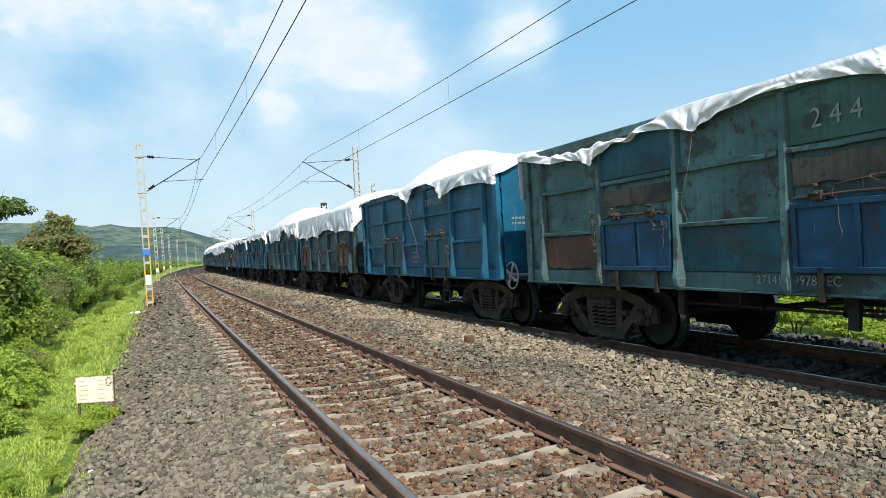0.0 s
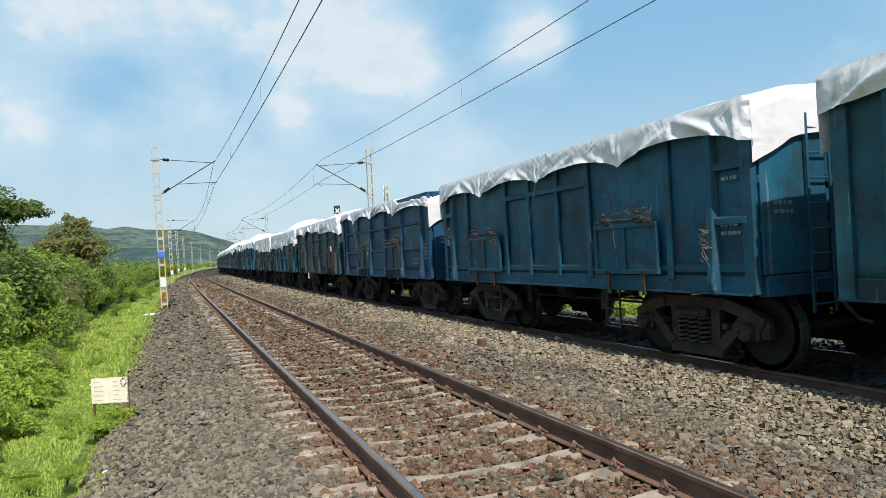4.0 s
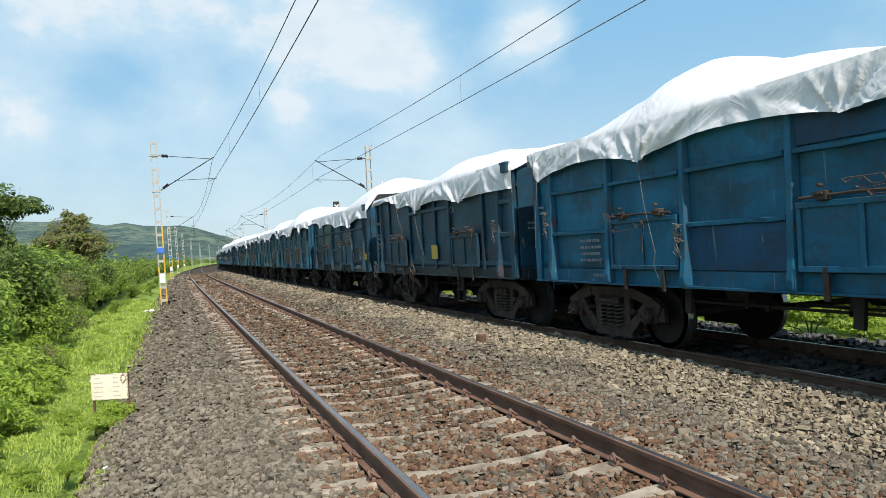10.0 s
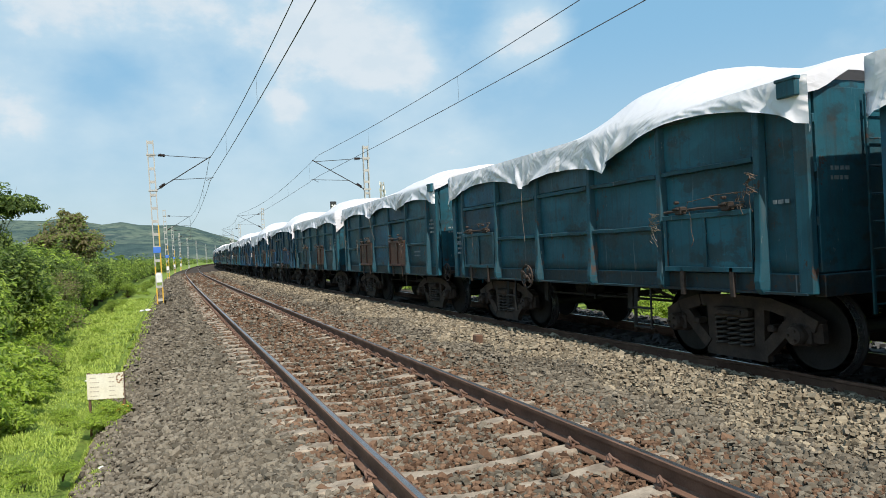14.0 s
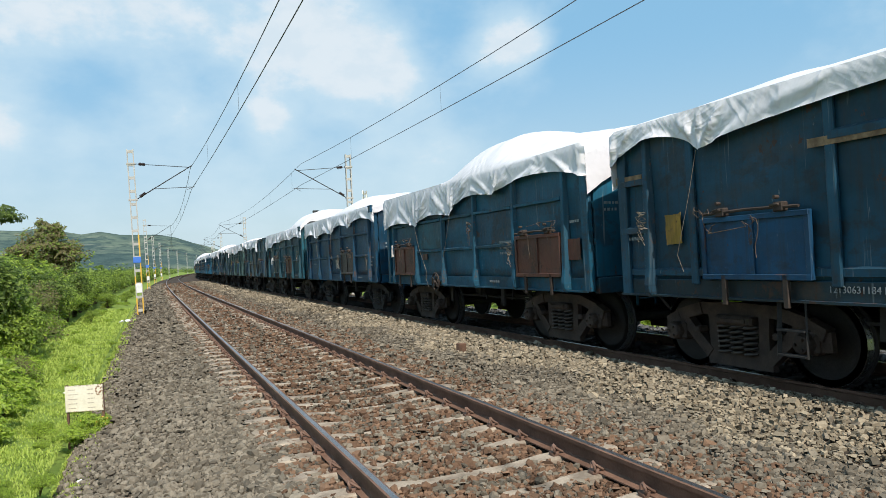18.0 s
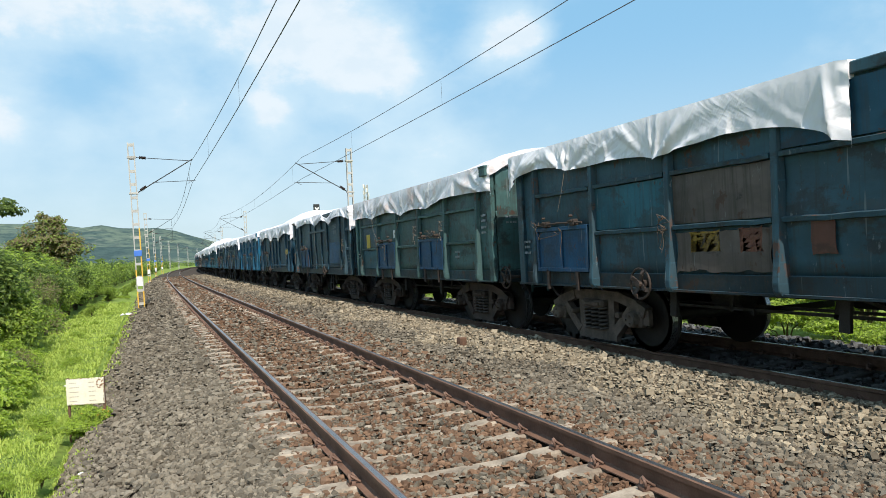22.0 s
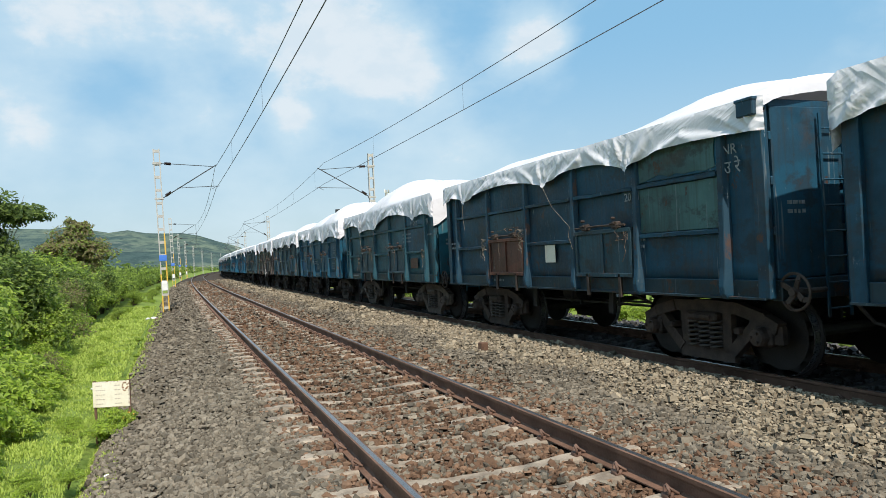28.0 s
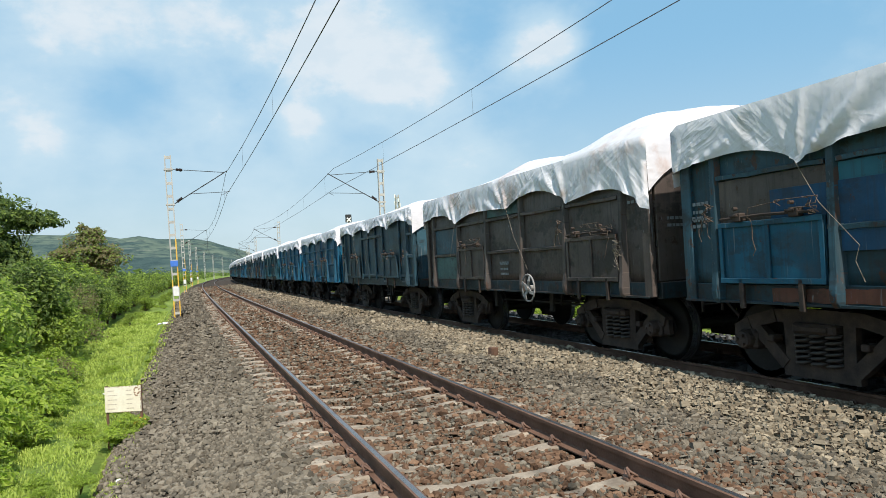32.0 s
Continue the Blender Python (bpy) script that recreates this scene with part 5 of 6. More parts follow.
def wagon(k, flat, body, bays, door, wheel, marks, patches, near):
    root = new("goods_wagon")
    dw = {"rust": " with rusty brown doors", "rust/slate": " with rusty and grey doors", "slate/rust": " with grey and rusty doors", "dirty": " with dirt-brown doors", "royal": " with fresh blue doors", "teal": " with teal doors", "slate": " with grey doors", "blue": " with blue doors", "navy": " with dark blue doors"}.get(door, "")
    tagged(root, COLOUR_WORDS[body] + (" flat-sided" if flat else " ribbed") + " open goods wagon" + dw, "goods wagon", "wagons of the goods train")
    p = PAINT[body]
    put("underframe", shared(("under",), underframe_mesh), root)
    put("brake_gear", shared(("brake",), brake_mesh), root)
    put("sole_bar", shared(("sole", body), sole_mesh, [p if body in ("bright", "royal", "indigo", "weathered", "blue") else PAINT["soot"], WORN_LIT[body]]), root)
    put("rim", shared(("rim", body), rim_mesh, p), root)
    for s in (-1, 1):
        turn = 0 if s < 0 else 180
        if flat:
            for y, z, a in ((0, SILL + 0.1, HALF - 0.05), (0, 2.62, 1.45), (-4.44, 2.5, 0.27), (-4.44, 1.86, 0.27), (4.44, 2.5, 0.27), (4.44, 1.86, 0.27)):
                put("side_flange", shared(("flange", body, a), flange_mesh, [p, WORN_LIT[body]], a), root, pose(s * (WIDE + (0.0 if a > 2 else 0.03)), y, z, 0, 0, turn))
        put("side_wall", shared(("wall", body, k % 3, flat), wall_mesh, p, HALF - 0.02, (k % 3) * 11, flat), root, pose(s * WIDE, 0, 0, 0, 0, turn))
        for y in STAKES:
            if not flat or abs(y) > 2.6:
                put("stake", shared(("stake", body), stake_mesh, [p, WORN_LIT[body]]), root, pose(s * (WIDE + 0.005), y, 0, 0, 0, turn))
        if flat:
            for y in (-3.35, -1.45, -0.5, 0.5, 1.45, 3.35):
                put("rib", shared(("rib", body), rib_mesh, p), root, pose(s * (WIDE + 0.012), y, 0, 0, 0, turn))
        for z in (1.79, 2.47):
            if not flat:
                for n, (a, c) in enumerate(zip(STAKES, STAKES[1:])):
                    if not (s < 0 and z < 2 and n in bays):
                        put("side_rail", shared(("rail", body, n % 3), rail_mesh, [p, WORN_LIT[body]], n % 3), root, pose(s * (WIDE - 0.005), (a + c) / 2, z, 0, 0, turn))
        for b, dp in zip(bays, (door.split("/") * 2)[:2] if "/" in door else (door, door)):
            y = (STAKES[b] + STAKES[b + 1]) / 2 if not flat else (-2.42 if b < 2 else 2.42)
            d = put("door", shared(("door", dp), door_mesh, PAINT[dp], 1.48), root, pose(s * (WIDE + 0.045), y * -s, 0, 0, 0, turn))
            put("door_frame", shared(("doorframe", dp), door_frame_mesh, [PAINT[dp], WORN_LIT[dp]], 1.48), d)
            put("latch", shared(("latch",), latch_mesh), d)
            for hy in (-0.42, 0.42):
                put("hinge", shared(("hinge",), hinge_mesh, M["iron"]), d, pose(0, hy, 0))
            if near and s < 0:
                put("string", shared(("string", (k + b) % 4), tie_mesh, (k + b) % 4), d)
    for e in (-1, 1):
        put("end_wall", shared(("end", body), end_mesh, p), root, pose(0, e * HALF, 0, 0, 0, 0 if e > 0 else 180))
        at = pose(0, e * HALF, 0, 0, 0, 0 if e > 0 else 180)
        for z in (1.75, 2.3, 2.8):
            put("end_bar", shared(("endbar", body), end_bar_mesh, p), root, at @ pose(0, 0, z))
        for x in (-1.03, 1.03):
            put("end_panel", shared(("endpanel", body), end_panel_mesh, p), root, at @ pose(x, 0, 0))
        if e < 0 and k < 31:
            low = random.Random(k + 400).uniform(2.0, 2.35)
            tagged(put("lettering", bars(2, 0.3, M["letter_dim"], k + 60), root, Matrix(((1, 0, 0, -1.2), (0, 0, -1, -HALF - 0.066), (0, 1, 0, low), (0, 0, 0, 1)))), kind="stuff")
        for x in (-0.35, 0.35):
            put("end_post", shared(("endpost", body), end_post_mesh, p), root, at @ pose(x, 0, 0))
        for s in (-1, 1):
            if e < 0 and k in CAPPED and s < 0:
                put("corner_cap", shared(("cap", body), cap_mesh, p), root, pose(-WIDE, e * (HALF - 0.05), 0))
            put("corner_post", shared(("corner", body), corner_mesh, p), root, pose(s * (WIDE + 0.0), e * (HALF - 0.05), 0, 0, 0, 0 if s < 0 else 180))
        put("coupler", shared(("coupler",), coupler_mesh), root, pose(0, e * HALF, 0, 0, 0, 0 if e > 0 else 180))
        put("ladder", shared(("ladder", body), ladder_mesh, p), root, pose(0.7 * e, e * (HALF + 0.12), 0))
        b = bogie(e * 3.2, "iron_dusty" if k in (20, 3, 27) else "black" if k == 18 else "iron")
        b.parent = root
        if k % 3 == 1:
            put("footstep", shared(("step",), step_mesh), root, pose(-1.62, e * 2.0, 0))
    if wheel is not None:
        y, kind = wheel
        put("hand_wheel", shared(("hand", kind), hand_wheel_mesh, M[kind], 0.25 if kind == "hand" else 0.2), root, pose(-1.74 if y > -4.8 else -1.5, y, 1.08))
    for n, (y, z, w, h) in enumerate(RAGS.get(k, ())):
        put("rag", rag_mesh(k + n, w, h), root, pose(-1.80 if z < 1.5 else -1.79, y, z), "grubby white cloth scrap")
    for text, y, z, h in marks:
        if text.startswith("#"):
            tagged(put("lettering", bars(int(text[1]), float(text[2:]), M["letter_dim"], k), root, on_side(y, z)), kind="stuff")
        else:
            put("lettering", words(text, h, M["letter"]), root, on_side(y, z))
    if near:
        gs = random.Random(k * 17 + 3)
        for st in gs.sample([y for y in STAKES if not flat or abs(y) > 2.6], 2):
            put("knot", shared(("knot", gs.randint(0, 4)), knot_mesh, gs.randint(0, 4)), root, pose(-WIDE - 0.11, st, gs.uniform(1.6, 2.2)))
        for n in range(3):
            y, z = gs.choice(((gs.uniform(-3.9, 3.9), 1.12), (-4.45, gs.uniform(1.5, 2.4)), (4.45, gs.uniform(1.6, 2.3)), (gs.choice((-3.3, 0.0, 3.3)), gs.uniform(1.45, 1.6))))
            if any(abs(y - b[1]) < 0.6 and abs(z - b[2]) < 0.4 for b in patches):
                continue
            rows, wide = (1, gs.uniform(0.4, 0.9)) if z < 1.2 else (gs.randint(1, 3), gs.uniform(0.22, 0.34) if abs(y) > 4.2 else gs.uniform(0.3, 0.6))
            tagged(put("lettering", bars(rows, wide, M["letter_dim"], k * 5 + n), root, on_side(y, z)), kind="stuff")
    g = random.Random(k * 31 + 5)
    mixed = {"chipped": ("teal", "dirty"), "mossy": ("dirty", "chipped", "teal"), "bright": ("blue", "royal"), "blue": ("navy", "teal", "bright"), "navy": ("slate", "blue", "green"), "teal": ("slate", "blue", "navy"), "slate": ("navy", "teal", "dirty"), "green": ("slate", "teal"), "weathered": ("teal", "green"), "dirty": ("slate", "green"), "royal": ("blue",), "indigo": ("indigo", "blue")}[body]
    if near and not flat:
        cells = [(n, r) for n in range(5) for r in range(3) if not (r == 0 and n in bays)]
        for n, r in g.sample(cells, 3):
            bm = bmesh.new()
            high = (0.53, 0.60, 0.54)[r]
            box(bm, -0.004, -0.765, -high / 2, 0.03, 0.765, high / 2, 0.002)
            part("repair_plate", bm, PAINT[g.choice(mixed)], root, m=pose(-WIDE - 0.026, (STAKES[n] + STAKES[n + 1]) / 2, (1.485, 2.13, 2.79)[r]))
    for kind, y, z, w, h in patches:
        bm = bmesh.new()
        if kind in ("rust", "dirty", "ochre", "paper", "green"):
            ragged(bm, w / 2, h / 2, g)
        else:
            box(bm, -0.006, -w / 2, -h / 2, 0.0, w / 2, h / 2, 0.002)
        part("placard" if kind == "brass" else "repair_plate", bm, PAINT[kind] if kind in PAINT else M[kind], root, m=pose(-WIDE - (0.052 if flat else 0.034), y, z))
    return root


# uncapped wagons whose sheet ends short
SHORT_END = (1, 12, 20)
# share of the length between which a sheet has slid off its rim, and how far
SLIPPED = {0: (0.60, 0.97, 0.20), 5: (-0.1, 0.30, 0.16), 22: (0.22, 0.42, 0.20)}


def tarpaulin(k, tops, ties, slack, mat, span, label):
    """A sheet over a heaped load: crown heights and tie points (share of the length, hanging depth) from the near end (-y).
    It lies over the rim with a sharp edge and hangs in arches, slack deep, between the ties."""
    ny, nx = 270 if -1 < k < 32 else 100, 44
    y0, y1 = span
    us = np.linspace(0, 1, len(tops))
    tops = [v if v < 0.3 else 0.3 + (v - 0.3) * 0.92 for v in tops]
    tu, td = [t[0] for t in ties], [t[1] for t in ties]
    flank = 0.546
    slip = SLIPPED.get(k)
    verts, low = [], []
    for i in range(ny + 1):
        q = i / ny
        u = min(max((q - 0.025) / 0.95, 0), 1)
        y = y0 + (y1 - y0) * u
        h = sum(w * float(np.interp(u + o, us, tops)) for o, w in ((0, 0.5), (-0.025, 0.25), (0.025, 0.25)))
        j = min(max(0, int(np.searchsorted(tu, u)) - 1), len(tu) - 2)
        f = min(max((u - tu[j]) / (tu[j + 1] - tu[j]), 0), 1)
        dip = slack[min(j, len(slack) - 1)]
        low += [h < 0.45] * (nx + 1)
        line = td[j] + (td[j + 1] - td[j]) * f
        hang = line + (min(dip, line) - line) * math.sin(math.pi * f) ** 0.6
        near, deep = (tu[j], td[j]) if f < 0.5 else (tu[j + 1], td[j + 1])
        ytie = y0 + (y1 - y0) * near
        endf = 0.0 if 0.025 <= q <= 0.975 else (0.025 - q if q < 0.025 else q - 0.975) / 0.025
        soft = min(1.0, max(0.0, (h - 0.3) * 2.2))
        # where the sheet has slid off the rim
        sag = slip[2] * min(1.0, max(0.0, u - slip[0]) * 14, max(0.0, slip[1] - u) * 14) * (0.8 + 0.4 * noise.noise((u * 30, k, 8))) if slip else 0.0
        for c in range(nx + 1):
            v = c / nx * 2 - 1
            s = -1 if v < 0 else 1
            a = abs(v)
            if a > flank:
                w = (a - flank) / (1 - flank)
                d = max(0.02, hang) * w
                z = TOP + 0.075 - sag - d * max(0.3, 1 - sag / max(0.05, hang))
                # folds that fan out from the tie
                ang = math.atan2(y - ytie, max(0.03, deep - d + 0.06))
                reach = math.hypot(y - ytie, deep - d)
                wob = 2.2 * noise.noise((ang * 1.7, k, s))
                fan = ((0.5 - abs(math.sin(ang * 5.5 + k + wob))) * 0.085 + (0.5 - abs(math.sin(ang * 11.5 + k * 2 - wob))) * 0.034) * math.exp(-reach * 0.75) * min(1, reach * 4)
                ripple = 0.06 * noise.noise((y * 1.4 + w * 0.9 * (1 if f < 0.5 else -1) + k * 3, s * 3, w * 0.9)) + 0.022 * noise.noise((y * 3.6 + w * 2.6 * (1 if f < 0.5 else -1), w * 1.8, k))
                # crisp hanging pleats
                pl = noise.noise((y * 2.3 + (0.8 if f < 0.5 else -0.8) * w + k, w * 0.5, s + k)), noise.noise((y * 7.5 + 0.5 * w, w * 0.8, s - k))
                ripple += 0.030 * (0.4 - abs(pl[0]) * 1.9) + 0.006 * (0.4 - abs(pl[1]) * 1.9)
                x = s * (WIDE + max(0.085 + 0.012 * min(1, w * 4), 0.085 + (fan * 1.15 + ripple) * min(1, w * 1.6 + 0.08) + 0.05 * w))
            else:
                w = a / flank
                x = s * w * (WIDE + 0.08)
                dome = (1 - w ** 2.5) ** (1.3 - 0.4 * soft)
                lump = 0.09 * noise.noise((y * 0.9, v * 2.2, k)) + 0.03 * noise.noise((y * 2.3, v * 4, k + 3))
                crease = 0.022 * (1 - abs(noise.noise((y * 2.2 + v * 3, v * 3, k + 3))) * 2.2) * (1 - w) + 0.008 * noise.noise((y * 9, v * 11, k))
                z = TOP + 0.085 + max(0.0, h) * dome + (lump * (0.3 + h) + crease) * min(1, dome * 1.5) + min(0, h) * dome
                z = max(z, TOP + 0.062) - sag * (1.4 if s < 0 else 0.0)
            yy = y + 0.02 * noise.noise((u * 14, v * 8, k + 5))
            if endf > 0:
                fall = endf * ((0.14 if k in CAPPED or k in SHORT_END else 0.74) * (0.6 + 0.4 * min(1, a / flank) ** 2) + 0.14 * noise.noise((v * 5, k, q * 3)) + 0.05)
                yy = (y0 - 0.13 if q < 0.5 else y1 + 0.11) + 0.03 * noise.noise((v * 12, k, 2)) * endf
                if a < flank:
                    z = min(z, TOP + 0.1 + h * 0.55) - fall
                else:
                    z = z - 0.1 * endf
                    x = s * (WIDE + 0.085)
            verts.append((x, yy, z))
    w = nx + 1
    faces = [(i * w + j, i * w + j + 1, (i + 1) * w + j + 1, (i + 1) * w + j) for i in range(ny) for j in range(nx)]
    me = raw("tarpaulin", verts, faces, [M[mat]], smooth=True)
    col = np.arange(len(verts)) % w
    sharpen(me, ((col == 10) | (col == nx - 10)) & np.array(low))
    root = new("tarpaulin", me)
    tagged(root, label, "tarpaulin", "tarpaulins over the wagons")
    return root


def ropes(root, k, ties, span):
    """Cords from the hem's points down to the stanchions."""
    g = random.Random(k * 7 + 1)
    made = 0
    for t, deep in ties[1:-1]:
        if g.random() < 0.62 and (made or t < 0.5):
            continue
        made += 1
        y = span[0] + (span[1] - span[0]) * t
        z = TOP - deep
        bm = bmesh.new()
        e = y + g.uniform(-0.9, 0.5)
        z1 = max(1.3, z - g.uniform(0.4, 1.2))
        pts = [(-WIDE - 0.13, y, z + 0.1), (-WIDE - 0.16, y * 0.6 + e * 0.4, z * 0.6 + z1 * 0.4 - 0.03), (-WIDE - 0.17, e, z1)]
        if g.random() < 0.5:
            pts += [(-WIDE - 0.17, e + 0.05, z1 - 0.15), (-WIDE - 0.15, e - 0.02, z1 - 0.35)]
        tube(bm, pts, 0.0036, 5)
        part("rope", bm, M["rope"], root, m=None)


# far-end corner of each wagon at the start, metres along the line
def gap(k):
    slack = {0: -.11, 1: .03, 2: .18, 3: -.02, 4: .06, 5: .14, 6: .03, 7: -.13, 8: -.23, 9: -.1, 10: -.22, 11: -.14, 12: .0, 13: -.16, 14: -.05, 15: .25, 16: .1, 17: -.08, 18: .07, 19: .07, 20: -.17, 21: -.08, 22: -.33, 23: -.36, 24: -.2, 25: -.02, 28: .1, 30: -.25}
    return 11.13 + 10.5 * k + slack.get(k, 0.0)


def run(t):
    """How far the train has come by t seconds."""
    return 9.3525 * t + 0.008657 * t * t


W, S, G = "tarp_white", "tarp_stained", "tarp_grey"
FULL = (-4.74, 4.74)
TRAIN = {}


def car(k, *spec):
    """flat sides, body, door bays from the near end, door paint, hand wheel, crown, ties, slack, sheet, its span, marks, plates"""
    TRAIN[k] = spec


car(0, 0, "weathered", (1, 3), "royal", None, [.15, .15, .15, .15, .18, .33, .12, -.1, -.1], [(0, .4), (.27, .33), (.54, .36), (.77, .5), (1, .12)], [.13, .12, .18, .3], G, FULL,
    [("2 4 4", -1.45, 2.66, .2), ("27141479978 SEC", -.9, 1.09, .1), ("#20.4", 2.5, 1.6, 0)], [("royal", -1.66, 1.62, 1.5, .7), ("rust", 3.32, 1.485, 1.5, .53), ("dirty", 1.66, 2.24, 1.5, .26), ("dirty", -1.66, 2.24, 1.5, .3)])
car(1, 0, "bright", (1, 3), "teal", (-4.98, "hand"), [.25, .32, .42, .8, .85, .5, .18, .06, .06], [(0, .4), (.28, .46), (.52, .4), (1, .15)], [.28, -.02, .0], W, FULL,
    [("BOXN", -1.3, 2.93, .13), ("2209162395", -1.45, 2.7, .16), ("SCR", .27, 2.55, .17)], [])
car(2, 0, "chipped", (0, 4), "rust", None, [.5, .6, .55, .42, .35, .25, .15, 0, 0], [(0, .85), (.24, .82), (.56, .95), (.78, .97), (1, .8)], [.78, .64, .78, .8], W, FULL,
    [], [("teal", .2, 2.15, 1.3, .4), ("teal", 1.9, 1.6, 1.2, .35)])
car(3, 0, "teal", (4,), "rust", (1.15, "iron"), [.1, .45, .6, .95, .97, .72, .75, .42, .08], [(0, .82), (.18, .72), (.49, .75), (.82, .82), (1, .4)], [.5, .25, .68, .3], S, FULL,
    [("9661587", -1.5, 2.6, .16), ("80", -.2, 2.3, .12), ("C", -4.37, 1.76, .2), ("#20.5", -2.2, 1.45, 0)], [("signal", -4.35, 1.85, .7, .5)])
car(4, 1, "blue", (1, 3), "blue", None, [.2, .25, .2, .15, .12, .12, .12, .12, .12], [(0, .5), (.25, .5), (.5, .45), (.75, .5), (1, .5)], [.3], W, FULL,
    [], [])
car(5, 0, "royal", (1, 3), "navy", None, [.2, .2, .18, .15, .12, .1, .1, .1, .05], [(0, .4), (.3, .5), (.55, .4), (.8, .47), (1, .32)], [.3, .25, .25, .17], W, FULL,
    [("C", -3.3, 1.75, .26), ("#20.5", -3.6, 1.5, 0)], [])
car(6, 0, "slate", (0, 4), "rust/slate", (1.15, "iron"), [.28, .36, .42, .33, .22, .15, .15, .15, .1], [(0, .65), (.35, .52), (.55, .45), (.76, .62), (1, .52)], [.5, .38, .27, .32], W, FULL,
    [("P4", 4.4, 2.2, .22), ("#30.3", 4.4, 1.75, 0)], [])
car(7, 0, "blue", (0, 4), "slate", None, [.25, .55, .68, .66, .52, .22, .1, .08, .05], [(0, .87), (.2, .8), (.47, 1.0), (.75, 1.0), (1, .92)], [.68, .75, .83, .8], W, FULL,
    [], [("ochre", -1.6, 2.32, 1.4, .28), ("ochre", .1, 2.3, 1.4, .26), ("ochre", 1.8, 2.28, 1.4, .24), ("ochre", -3.4, 2.36, 1.3, .26), ("rust", 1.66, 1.5, 1.5, .54)])
car(8, 0, "mossy", (0, 4), "teal", None, [.33, .38, .4, .28, .2, .15, .12, .12, .12], [(0, .97), (.3, .95), (.65, .95), (1, .7)], [.92, .86, .66], W, FULL,
    [("SER", .18, 2.0, .17)], [("ochre", .2, 2.62, 1.3, .2), ("ochre", 1.9, 2.4, 1.3, .16), ("ochre", 3.5, 2.35, 1.2, .25)])
car(9, 0, "bright", (1, 3), "bright", (-4.98, "hand"), [.15, .2, .25, .3, .55, .9, .68, .2, .08], [(0, .52), (.34, .5), (.67, .58), (.97, .55), (1, .1)], [.42, .34, .36], W, FULL,
    [("14329", -2.3, 2.66, .2), ("NR", -4.0, 2.72, .16), ("RETURN", 4.5, 2.7, .1), ("#30.7", -2.4, 2.25, 0), ("#40.6", 3.0, 1.65, 0)], [("signal", -2.5, 1.6, 1.1, .5)])
car(10, 1, "navy", (0, 4), "navy", (1.15, "iron"), [.35, .4, .6, .72, .48, .35, .32, .25, .22], [(0, .52), (.26, .62), (.58, .68), (.74, .4), (1, .2)], [.5, .43, .38, .13], W, FULL,
    [("CR", -1.68, 2.46, .15), ("63", -1.9, 1.62, .24)], [("brass", -.45, 1.57, .42, .34)])
car(11, 0, "navy", (1, 3), "blue", (-4.98, "hand"), [.85, .88, .72, .35, .3, .25, .28, .35, .3], [(0, .45), (.23, .77), (.5, .58), (.81, .5), (1, .12)], [.42, .55, .36, .2], W, FULL,
    [("14", 2.3, 1.75, .18), ("C", -3.2, 1.7, .26), ("BOXNHL", -3.4, 1.1, .12), ("#21.0", -.6, 1.1, 0)], [("brass", -4.3, 1.5, .35, .2)])
car(12, 0, "blue", (1, 3), "dirty", None, [.45, .75, .38, .7, 1.05, .85, .33, .12, .08], [(0, .35), (.23, .52), (.52, .56), (.66, .56), (1, .57)], [.24, .12, .5, .34], W, FULL,
    [("2215174232", -1.75, 2.58, .15), ("#10.6", -1.75, 2.83, 0), ("#10.5", -1.7, 2.43, 0), ("SWR", -.17, 2.3, .15), ("C", -3.55, 1.52, .24), ("#20.7", -3.6, 2.75, 0), ("#30.4", -4.4, 2.1, 0)], [])
car(13, 0, "teal", (0, 4), "teal", (1.15, "iron"), [.3, .42, .78, .72, .18, .12, .12, .1, .08], [(0, .5), (.36, .62), (.63, .6), (1, .64)], [.13, .42, .3], W, FULL,
    [("64", -2.6, 1.7, .15)], [])
car(14, 0, "teal", (1, 3), "rust", (-4.98, "iron"), [.4, .55, .5, .4, .3, .25, .2, .15, .15], [(0, .5), (.3, .5), (.6, .55), (1, .5)], [.3], W, FULL,
    [("#20.5", -3.3, 1.6, 0)], [])
car(15, 0, "teal", (1, 3), "rust/slate", None, [.5, .6, .6, .45, .28, .18, .12, .12, .15], [(0, .5), (.35, .5), (.75, .52), (1, .4)], [.33, .36, .3], G, FULL,
    [("TC 651", -1.9, 2.72, .15)], [("rust", .4, 1.1, .7, .16)])
car(16, 1, "navy", (1, 4), "royal", (-1.1, "iron"), [.6, .73, .82, .42, .3, .28, .32, .28, .25], [(0, .45), (.83, .52), (1, .47)], [.2, .22], W, FULL,
    [("21306", -2.5, 2.8, .17), ("31184", -2.5, 2.55, .17), ("MBS", -2.7, 2.15, .08), ("#20.5", -1.0, 2.55, 0), ("12130631184 NK", 1.2, 1.1, .07)], [("royal", -2.6, 1.75, 1.3, .7), ("timber", 1.26, 2.57, .85, .09), ("timber", 4.5, 2.55, .55, .09), ("ochre", 3.67, 1.84, .3, .4)])
car(17, 0, "blue", (0, 4), "rust", (1.15, "iron"), [.3, .42, .6, .86, .8, .18, .08, .06, .05], [(0, .5), (.3, .5), (.52, .74), (.75, .87), (1, .84)], [.3, .4, .64, .7], W, FULL,
    [("61", -2.9, 1.75, .18), ("#30.6", -2.2, 1.85, 0)], [("rust", -4.3, 1.65, .55, .35), ("rust", 2.0, 1.65, .35, .16)])
